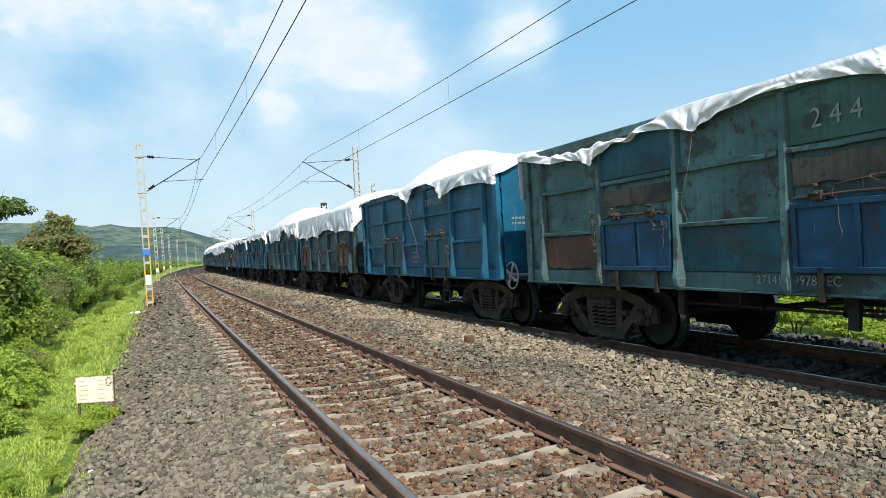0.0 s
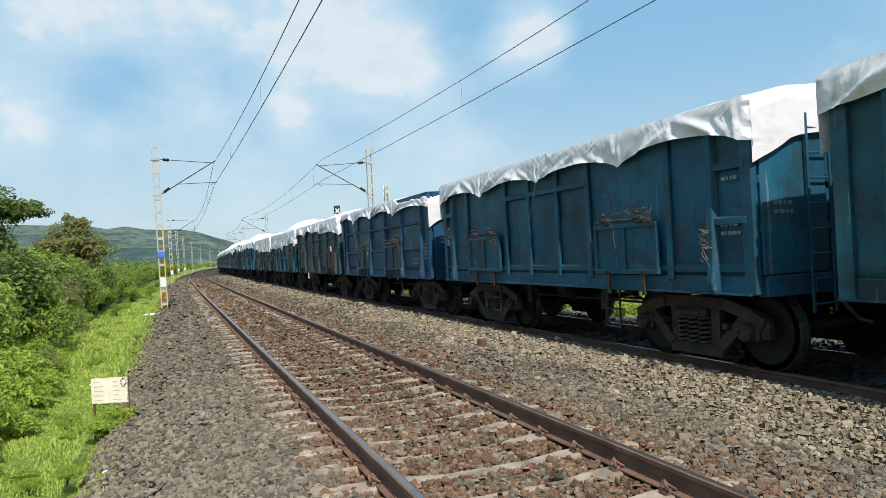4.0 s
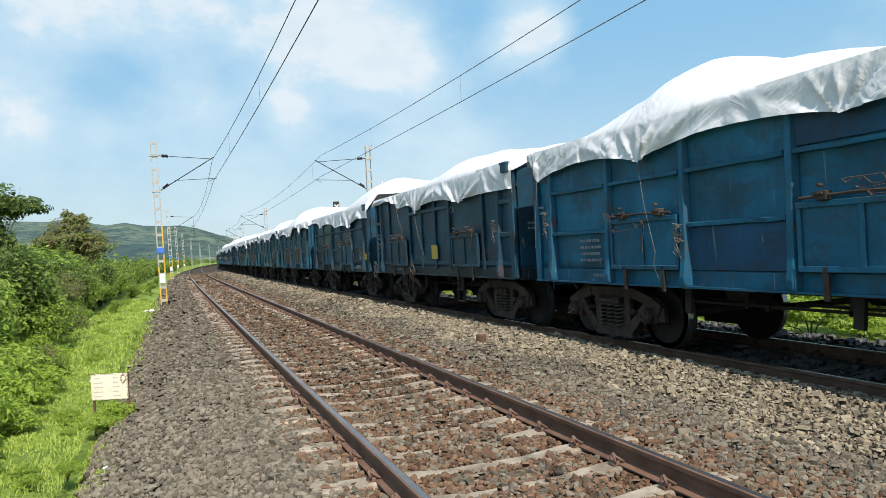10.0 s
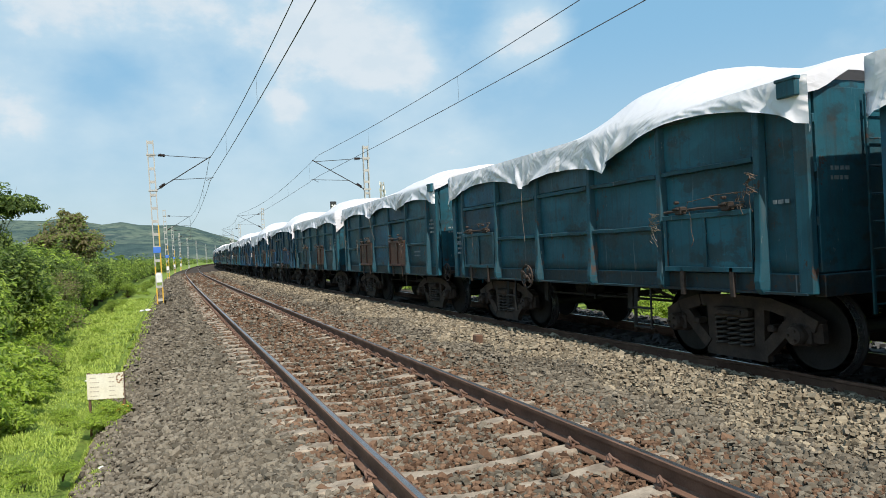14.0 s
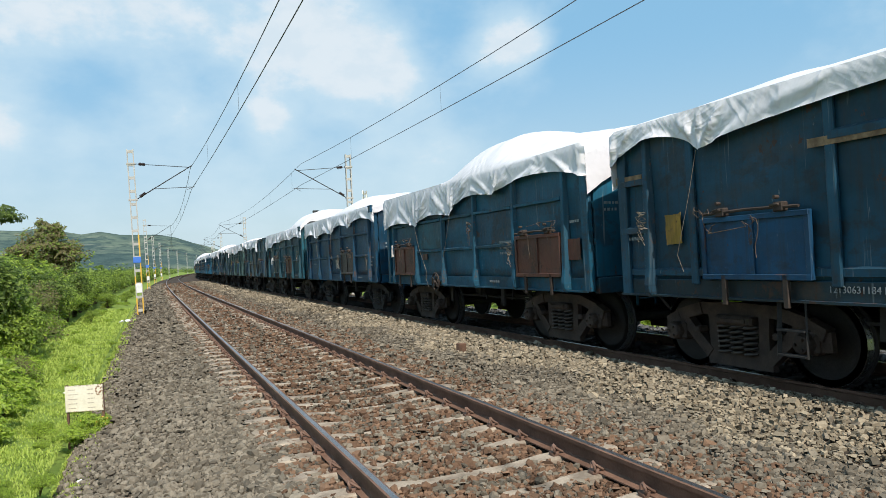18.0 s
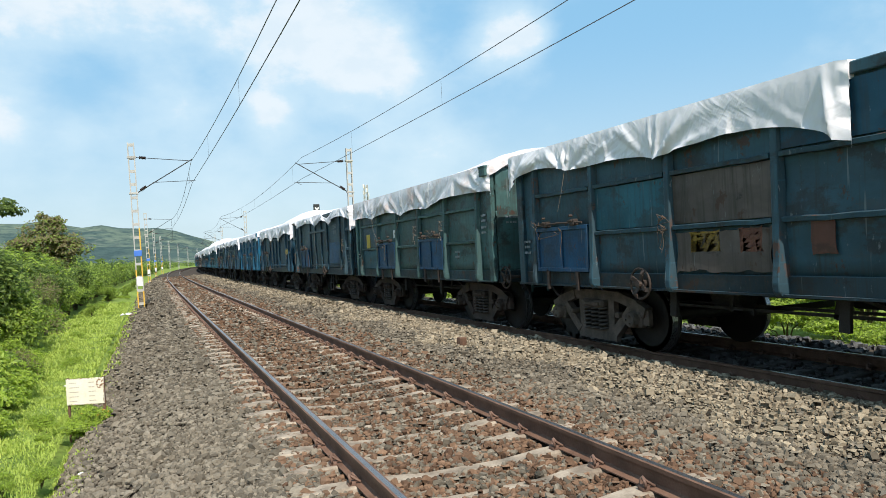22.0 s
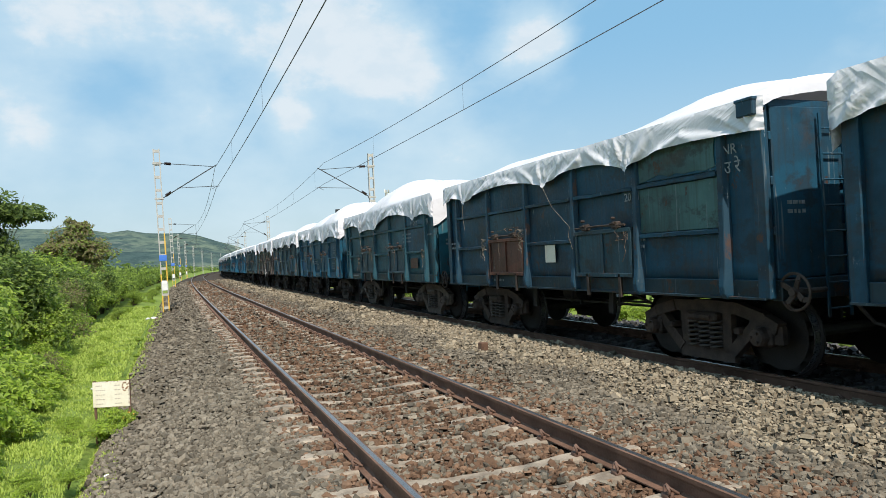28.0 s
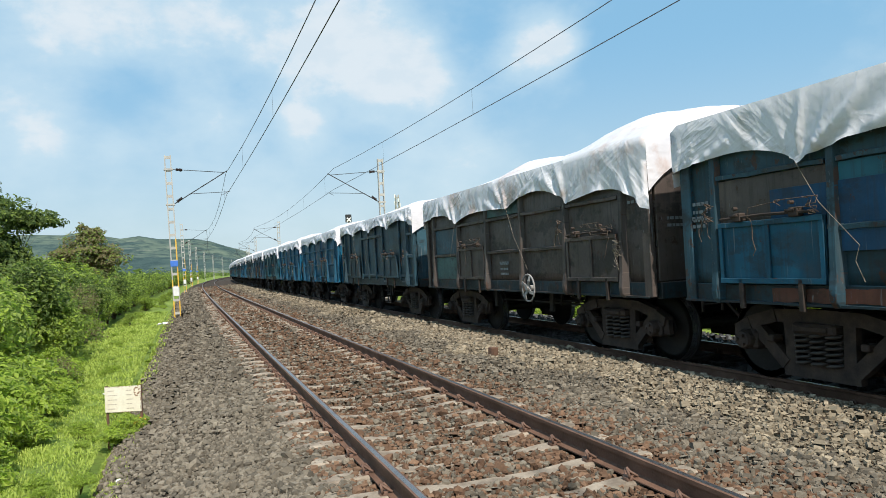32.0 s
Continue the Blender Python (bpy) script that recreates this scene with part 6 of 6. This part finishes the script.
car(18, 0, "indigo", (1,), "dirty", None, [.25, .3, .55, .63, .5, .35, .2, .15, .1], [(0, .5), (.28, .55), (.52, .64), (.77, .72), (1, .6)], [.3, .36, .52, .48], W, FULL,
    [("#20.4", -4.2, 1.6, 0)], [("paper", -.2, 1.56, .5, .34)])
car(19, 0, "teal", (1, 3), "rust/slate", None, [.7, .78, .75, .42, .28, .15, .1, .1, .1], [(0, .5), (.25, .5), (.52, .5), (.8, .7), (1, .84)], [.4, .43, .47, .66], W, FULL,
    [("ECOR", -.7, 2.75, .15)], [])
car(20, 0, "slate", (0, 4), "royal", (1.35, "iron"), [.06, .06, .06, .06, .06, .06], [(0, .75), (.4, .57), (.72, .45), (1, .6)], [.45, .45, .32], W, (-1.6, 4.85),
    [("9", -2.12, 2.65, .16), ("#20.4", -3.3, 1.6, 0)], [("rust", -4.55, 1.6, .5, .9), ("dirty", .0, 1.485, 1.5, .53), ("ochre", .25, 1.6, .5, .26), ("rust", -.45, 1.6, .35, .3), ("rust", -1.35, 1.62, .3, .4)])
car(21, 0, "green", (1, 3), "royal", (-4.98, "iron"), [.35, .35, .28, .12, .15, .12, .18, .12, .1], [(0, .5), (.33, .62), (.53, .66), (.79, .6), (1, .5)], [.45, .55, .5, .5], S, FULL,
    [("#20.3", -3.1, 1.6, 0)], [("brass", 3.47, 2.02, .35, .4), ("white", 1.0, 2.15, .25, .2)])
car(22, 1, "slate", (4,), "royal", (-1.2, "iron"), [.2, .2, .15, .14, .3, .32, .14, .1, .06], [(0, .4), (.28, .54), (.5, .46), (.89, .35), (1, .1)], [.25, .25, .22, .1], W, FULL,
    [("25069", -2.69, 2.61, .15), ("60085", -2.69, 2.4, .15), ("#10.6", -2.4, 1.5, 0)], [("royal", -2.6, 1.75, 1.4, .75)])
car(23, 1, "navy", (4,), "navy", (1.15, "iron"), [.58, .6, .58, .36, .16, .14, .35, .35, .22], [(0, .5), (.29, .78), (.56, .67), (.91, .64), (1, .35)], [.4, .5, .42, .4], W, FULL,
    [("3189", -2.7, 2.5, .16), ("2", -3.33, 2.5, .16), ("#30.6", -3.5, 2.1, 0)], [("brass", -3.62, 1.95, .6, .22)])
car(24, 0, "bright", (1, 3), "blue", (-4.98, "hand"), [.25, .35, .4, .35, .28, .22, .18, .12, .1], [(0, .45), (.3, .5), (.55, .5), (.8, .5), (1, .5)], [.3], W, FULL,
    [("22147", -1.0, 2.72, .13), ("SECR", -2.5, 2.72, .13), ("#30.6", -2.3, 2.2, 0)], [])
car(25, 0, "navy", (1, 3), "slate", (-4.98, "hand"), [.25, .35, .35, .28, .22, .18, .18, .15, .15], [(0, .5), (.3, .55), (.6, .5), (1, .55)], [.33], W, FULL,
    [("#20.5", -3.2, 1.1, 0)], [])
car(26, 0, "navy", (1, 3), "slate/rust", (-4.98, "iron"), [.3, .5, .36, .15, .16, .34, .42, .26, .16], [(0, .38), (.25, .54), (.5, .5), (.88, .5), (1, .4)], [.33, .3, .27, .3], W, FULL,
    [("NR", -4.29, 2.67, .12), ("\u0909 \u0930\u0947", -4.32, 2.45, .15), ("20.81", -2.4, 2.3, .12), ("#20.5", -2.4, 1.75, 0)], [("sign", .0, 1.6, .35, .3), ("green", -3.32, 2.79, 1.5, .54)])
car(27, 0, "teal", (1, 3), "slate", (-4.98, "iron"), [.2, .42, .55, .6, .92, .75, .25, .15, .15], [(0, .6), (.15, .6), (.55, .67), (.75, .67), (1, .4)], [.48, .32, .6, .36], W, FULL,
    [("11507", -3.2, 2.46, .17), ("WR", -4.2, 2.48, .17), ("#30.8", -2.6, 2.3, 0)], [("rust", -3.1, 1.5, .6, .3)])
car(28, 0, "blue", (1, 3), "blue", None, [.4, .8, .9, .5, .7, .6, .25, .15, .1], [(0, .7), (.32, .8), (.63, .7), (.8, .6), (1, .6)], [.56, .58, .5, .4], W, FULL,
    [("12307", -3.45, 2.45, .15), ("#30.35", -3.6, 2.2, 0), ("RETURN", -3.45, 1.72, .08), ("#30.5", -3.4, 1.58, 0), ("#10.5", 2.0, 1.65, 0), ("#20.7", .4, 1.7, 0), ("#30.4", 4.4, 2.0, 0)], [("royal", 3.3, 1.5, 1.3, .5)])
car(29, 0, "slate", (0, 4), "blue", None, [.4, .6, .52, .25, .15, .1, .06, .05, .05], [(0, .6), (.22, .74), (.49, .66), (.8, .77), (1, .6)], [.48, .48, .56, .5], G, FULL,
    [("#20.6", -.4, 1.75, 0), ("#10.7", 2.7, 1.8, 0), ("#30.3", 4.4, 2.2, 0)], [("royal", 2.6, 1.9, 1.4, .7), ("rust", 2.6, 1.1, 1.5, .17)])
car(30, 0, "dirty", (0, 3), "dirty", (-1.19, "hand"), [.5, .62, .42, .32, .5, .33, .1, .1, .1], [(0, 1.0), (.22, .74), (.46, .62), (.76, .74), (1, .55)], [.62, .4, .55, .45], S, FULL,
    [], [])
car(31, 1, "slate", (1, 3), "slate", None, [.3, .37, .3, .22, .22, .18], [(0, .5), (.25, .52), (.5, .5), (.75, .52), (1, .5)], [.3], W, FULL,
    [], [])
car(32, 0, "bright", (1, 3), "blue", None, [.37, .44, .3, .22, .22, .18], [(0, .5), (.25, .52), (.5, .5), (.75, .52), (1, .5)], [.3], W, FULL,
    [], [])
car(33, 0, "bright", (1, 3), "bright", None, [.3, .44, .44, .3, .22, .15], [(0, .5), (.25, .52), (.5, .5), (.75, .52), (1, .5)], [.3], W, FULL,
    [], [])
MOVERS = []


def build_train():
    g = random.Random(77)
    for k in range(-1, 45):
        if k in TRAIN:
            flat, body, bays, door, wheel, tops, ties, slack, mat, span, marks, plates = TRAIN[k]
        else:
            flat, body = g.random() < 0.2, g.choice(("navy", "blue", "teal", "slate", "blue", "bright"))
            bays, door, wheel = (1, 3), g.choice((body, "slate", "rust")), None
            tops = [g.uniform(0.1, 0.6) for _ in range(9)]
            ties = [(i / 4, g.uniform(0.45, 0.75)) for i in range(5)]
            slack, mat, span, marks, plates = [0.32], g.choice((W, W, W, S)), FULL, [], []
        w = wagon(k, bool(flat), body, bays, door, wheel, marks, plates, k <= 33)
        tone = {W: "bulging white tarpaulin tied over a loaded wagon", S: "white tarpaulin with brown stains over a heaped load", G: "grimy torn white tarpaulin tied over a wagon"}[mat]
        t = tarpaulin(k, tops, ties, slack, mat, span, tone)
        if k <= 32:
            ropes(t, k, ties, span)
        MOVERS.append((gap(k) - HALF, w, t))


def motions():
    """The train runs towards and past the camera; wheels roll with it."""
    times = [i * 0.8 for i in range(41)]
    for start, w, t in MOVERS:
        rows = []
        for q in times:
            y = start - run(q)
            rows.append((q, pose(FAR_X + bend(y), y, FAR_Z, 0, 0, -math.degrees(math.atan(lean(y))))))
        walk(w, rows)
        walk(t, rows)
    for s in (-1, 1):
        first = WHEELS[s][0]
        walk(first, [(i / 15, pose(0, s, 0.5, math.degrees(run(i / 15) / 0.5))) for i in range(481)])
        for other in WHEELS[s][1:]:
            data = other.animation_data_create()
            other.rotation_mode = "QUATERNION"
            data.action = first.animation_data.action
            data.action_slot = first.animation_data.action_slot


# ---- overhead line ----
def mast(x, y, reach, label, plates):
    """A latticed mast of two channels joined by batten plates, with its bracket arm."""
    root = new("overhead_mast")
    root.matrix_basis = pose(x, y, 0, 0, -0.9 if reach > 0 else 0.4, 0)
    tagged(root, label, "overhead mast", "masts along the line")
    bm = bmesh.new()
    for s in (-1, 1):
        box(bm, s * 0.13 - 0.025, -0.09, -1.0, s * 0.13 + 0.025, 0.09, 7.3)
    z = -0.3
    while z < 7.3:
        for yy in (-0.085, 0.075):
            box(bm, -0.106, yy, z, 0.106, yy + 0.01, z + 0.12)
        z += 0.62
    part("column", bm, M["mast"], root)
    if plates:
        for x0, z0, z1 in ((-0.13, -0.45, 0.35), (0.13, -0.45, 0.35), (-0.13, 1.0, 1.35), (0.13, 1.0, 3.3)):
            bm = bmesh.new()
            box(bm, x0 - 0.028, -0.094, z0, x0 + 0.028, 0.094, z1)
            part("yellow_band", bm, M["yellow"], root, "yellow painted band")
        bm = bmesh.new()
        box(bm, -0.17, -0.125, 1.98, 0.17, -0.105, 2.26, 0.01)
        part("plate", bm, M["blue_plate"], root, "blue number plate")
        bm = bmesh.new()
        box(bm, -0.12, -0.125, 0.58, 0.12, -0.105, 1.02, 0.01)
        part("plate", bm, M["white"], root, "white plate")
    s = 1 if reach > 0 else -1
    bm = bmesh.new()
    end = reach
    tube(bm, [(0.15 * s, 0, 6.62), (end, 0, 6.42)], 0.016, 6)
    tube(bm, [(0.12 * s, 0, 4.93), (end + 0.14 * s, 0, 6.5)], 0.024, 6)
    tube(bm, [(0.12 * s + (end - 0.12 * s) * 0.30, 0, 5.42), (end + 0.22 * s, 0, 5.47)], 0.014, 6)
    tube(bm, [(end + 0.1 * s, 0, 5.46), (end - 0.15 * s, 0, 5.33)], 0.012, 5)
    part("bracket_arm", bm, M["wire"], root)
    for a, b in (((0.33 * s, 0, 6.61), (0.62 * s, 0, 6.58)), ((0.30 * s, 0, 5.06), (0.55 * s, 0, 5.24))):
        bm = bmesh.new()
        n = 9
        pts = [Vector(a).lerp(Vector(b), i / n) for i in range(n + 1)]
        tube(bm, pts, [0.085 if i % 2 else 0.05 for i in range(n + 1)], 10)
        part("insulator", bm, M["insulator"], root)
    for z in (6.62, 4.93):
        bm = bmesh.new()
        box(bm, -0.2, -0.11, z - 0.04, 0.2, 0.11, z + 0.04)
        part("clamp", bm, M["mast"], root)


MAST_Y = [-12, 36, 84, 124, 156, 192, 230, 270, 310]


def wires(x0, stag, wide, low, high, sag, name_side):
    root = new("overhead_wires")
    tagged(root, "dark overhead contact and carrier wires above the " + name_side + " track", "wires", "overhead wires", "thing")
    bm, bm2 = bmesh.new(), bmesh.new()
    carrier, contact = [], []
    for a, b in zip(MAST_Y, MAST_Y[1:]):
        n = 16
        car, con = [], []
        for i in range(n + 1):
            q = i / n
            y = a + (b - a) * q
            xa, xb = x0 + bend(max(a, 0)) + stag, x0 + bend(b) + stag
            x = xa + (xb - xa) * q + wide * math.sin(math.pi * q)
            con.append((x, y, low))
            car.append((x, y, high - sag * 4 * q * (1 - q)))
        for i in range(1, n, 3):
            d = bmesh.new()
            tube(d, [car[i], con[i]], 0.004, 4)
            part("dropper", d, M["wire"], root)
        carrier += car[:-1]
        contact += con[:-1]
    size = [0.0095 + 0.00005 * max(p[1], 0) for p in carrier]
    tube(bm, carrier, size, 5)
    tube(bm2, contact, size, 5)
    part("carrier_wire", bm, M["wire"], root)
    part("contact_wire", bm2, M["wire"], root)


def build_overhead():
    for i, y in enumerate(MAST_Y[1:]):
        mast(NEAR_X - 2.72 + bend(y), y, 2.55, "tall pale latticed mast with a yellow foot and bracket arm" if i < 3 else "far pale latticed mast beside the line", i < 4)
        mast(FAR_X + 2.47 + bend(y), y + 1.2, -2.77, "tall pale latticed mast behind the goods train", False)
    wires(NEAR_X, -0.2, 0.18, 5.38, 6.42, 0.38, "near")
    wires(FAR_X, -0.3, 0.3, 5.56, 6.62, 0.37, "far")


def build_small():
    # notice board in the grass
    root = new("notice_board")
    root.location = (-0.87, 10.6, 0)
    root.rotation_euler = (0, 0, radians(-19))
    tagged(root, "weathered cream notice board with faded lines, on rusty posts", "notice board")
    bm = bmesh.new()
    box(bm, -0.245, -0.008, -0.27, 0.245, 0.008, 0.08, 0.004)
    part("panel", bm, M["sign"], root)
    for x in (-0.225, 0.235):
        bm = bmesh.new()
        box(bm, x - 0.015, 0.009, -0.85, x + 0.015, 0.03, 0.09)
        part("post", bm, M["rail_side"], root)
    g = random.Random(4)
    for r in range(5):
        for x0, most in ((-0.2, 0.13), (0.05, 0.10)):
            x, end = x0, x0 + g.uniform(0.5, 1.0) * most
            while x < end:
                bm = bmesh.new()
                l = g.uniform(0.012, 0.035)
                box(bm, x, -0.011, 0.019 - r * 0.061, x + l, -0.0085, 0.030 - r * 0.061)
                part("writing", bm, M["ink"], root)
                x += l + 0.008
    g = random.Random(6)
    flakes = [(0.190 + 0.034 * math.cos(a * 0.45) + g.gauss(0, 0.004), 0.005 + 0.055 * math.sin(a * 0.45) + g.gauss(0, 0.005), g.uniform(0.006, 0.012)) for a in range(15)]
    flakes += [(g.uniform(-0.235, 0.235), 0.076 + g.gauss(0, 0.002), g.uniform(0.002, 0.006)) for _ in range(34)]
    flakes += [(0.239 + g.gauss(0, 0.002), g.uniform(-0.25, 0.07), g.uniform(0.003, 0.007)) for _ in range(22)]
    flakes += [(g.uniform(-0.235, 0.235), -0.264 + g.gauss(0, 0.002), g.uniform(0.003, 0.006)) for _ in range(20)]
    bm = bmesh.new()
    for x, z, r in flakes:
        n = g.randint(5, 7)
        rim = [(x + r * g.uniform(0.6, 1.5) * math.cos(6.283 * i / n), z + r * g.uniform(0.6, 1.5) * math.sin(6.283 * i / n)) for i in range(n)]
        front = [bm.verts.new((px, -0.0105, pz)) for px, pz in rim]
        back = [bm.verts.new((px, -0.008, pz)) for px, pz in rim]
        bm.faces.new(front)
        for i in range(n):
            bm.faces.new((front[i], back[i], back[(i + 1) % n], front[(i + 1) % n]))
    tagged(part("rust_stain", bm, M["flake"], root, "flaking rust along the edges"), "flaking rust along the edges", kind="stuff")
    # small marker stone between the tracks
    bm = bmesh.new()
    box(bm, -0.075, -0.06, -0.45, 0.075, 0.06, 0.02, 0.012)
    ob = new("marker_post", mesh_of("marker_post", bm, M["block"]))
    ob.matrix_basis = pose(5.06, 11.5, -0.045, 3, 2, 12)
    tagged(ob, "short rusty brown marker post in the ballast", "marker post")
    # scraps on the grass
    g = random.Random(12)
    for x, y, s, m in ((-0.72, 8.0, 0.05, "white"), (-1.45, 14.2, 0.06, "white"), (-0.95, 33.5, 0.16, "rag"), (-1.15, 33.0, 0.12, "white"), (-0.8, 32.6, 0.1, "clip")):
        bm = bmesh.new()
        bmesh.ops.create_icosphere(bm, subdivisions=1, radius=s)
        for v in bm.verts:
            v.co *= g.uniform(0.6, 1.2)
            v.co.z *= 0.5
        ob = new("litter_scrap", mesh_of("litter_scrap", bm, M[m]))
        ob.location = (x, y, -0.52)
        tagged(ob, "crumpled pale scrap lying beside the ballast", "litter", "scraps in the grass")
    # signal behind the train
    root = new("railway_signal")
    root.location = (15.7, 70, 0)
    tagged(root, "black railway signal head on a post behind the train", "signal")
    bm = bmesh.new()
    tube(bm, [(0, 0, -0.9), (0, 0, 6.0)], 0.07, 8)
    part("post", bm, M["mast"], root)
    bm = bmesh.new()
    box(bm, -0.30, -0.1, 5.95, 0.30, 0.12, 6.75, 0.03)
    part("head", bm, M["signal"], root)
    bm = bmesh.new()
    bar(bm, (-0.2, -0.12, 6.02), (0.2, -0.12, 6.42), 0.02, 0.13, up=(0, 0, 1))
    bar(bm, (-0.2, -0.145, 6.42), (0.2, -0.145, 6.02), 0.02, 0.13, up=(0, 0, 1))
    part("marking", bm, M["white"], root)
    # telephone tower far behind
    root = new("lattice_tower")
    root.location = (119.5, 400, 0)
    tagged(root, "far slim lattice tower with pale antennas", "tower")
    bm = bmesh.new()
    for sx in (-1, 1):
        for sy in (-1, 1):
            bar(bm, (sx * 2.2, sy * 2.2, -1), (sx * 0.8, sy * 0.8, 42), 0.35, 0.35)
    for i in range(14):
        z, r = 3 * i, 2.2 - 1.4 * 3 * i / 42
        r2 = 2.2 - 1.4 * 3 * (i + 1) / 42
        for a, b in (((-1, -1), (1, -1)), ((1, -1), (1, 1)), ((1, 1), (-1, 1)), ((-1, 1), (-1, -1))):
            bar(bm, (a[0] * r, a[1] * r, z), (b[0] * r2, b[1] * r2, z + 3), 0.2, 0.2)
    part("frame", bm, M["mast"], root)
    for i in range(5):
        bm = bmesh.new()
        box(bm, -0.3, -0.2, 35 + i * 1.3, 0.3, 0.2, 37.2 + i * 1.3)
        part("antenna", bm, M["white"], root, m=pose(1.6 * math.cos(i * 2.4), 1.6 * math.sin(i * 2.4), 0))


build_ground()
build_hills()
build_train()
build_overhead()
build_small()
build_growth()
build_track(NEAR_X, 0.0, True)
build_track(FAR_X, FAR_Z, False)
build_stones()
build_near_stones(bpy.data.objects["ballast_bed"])
motions()
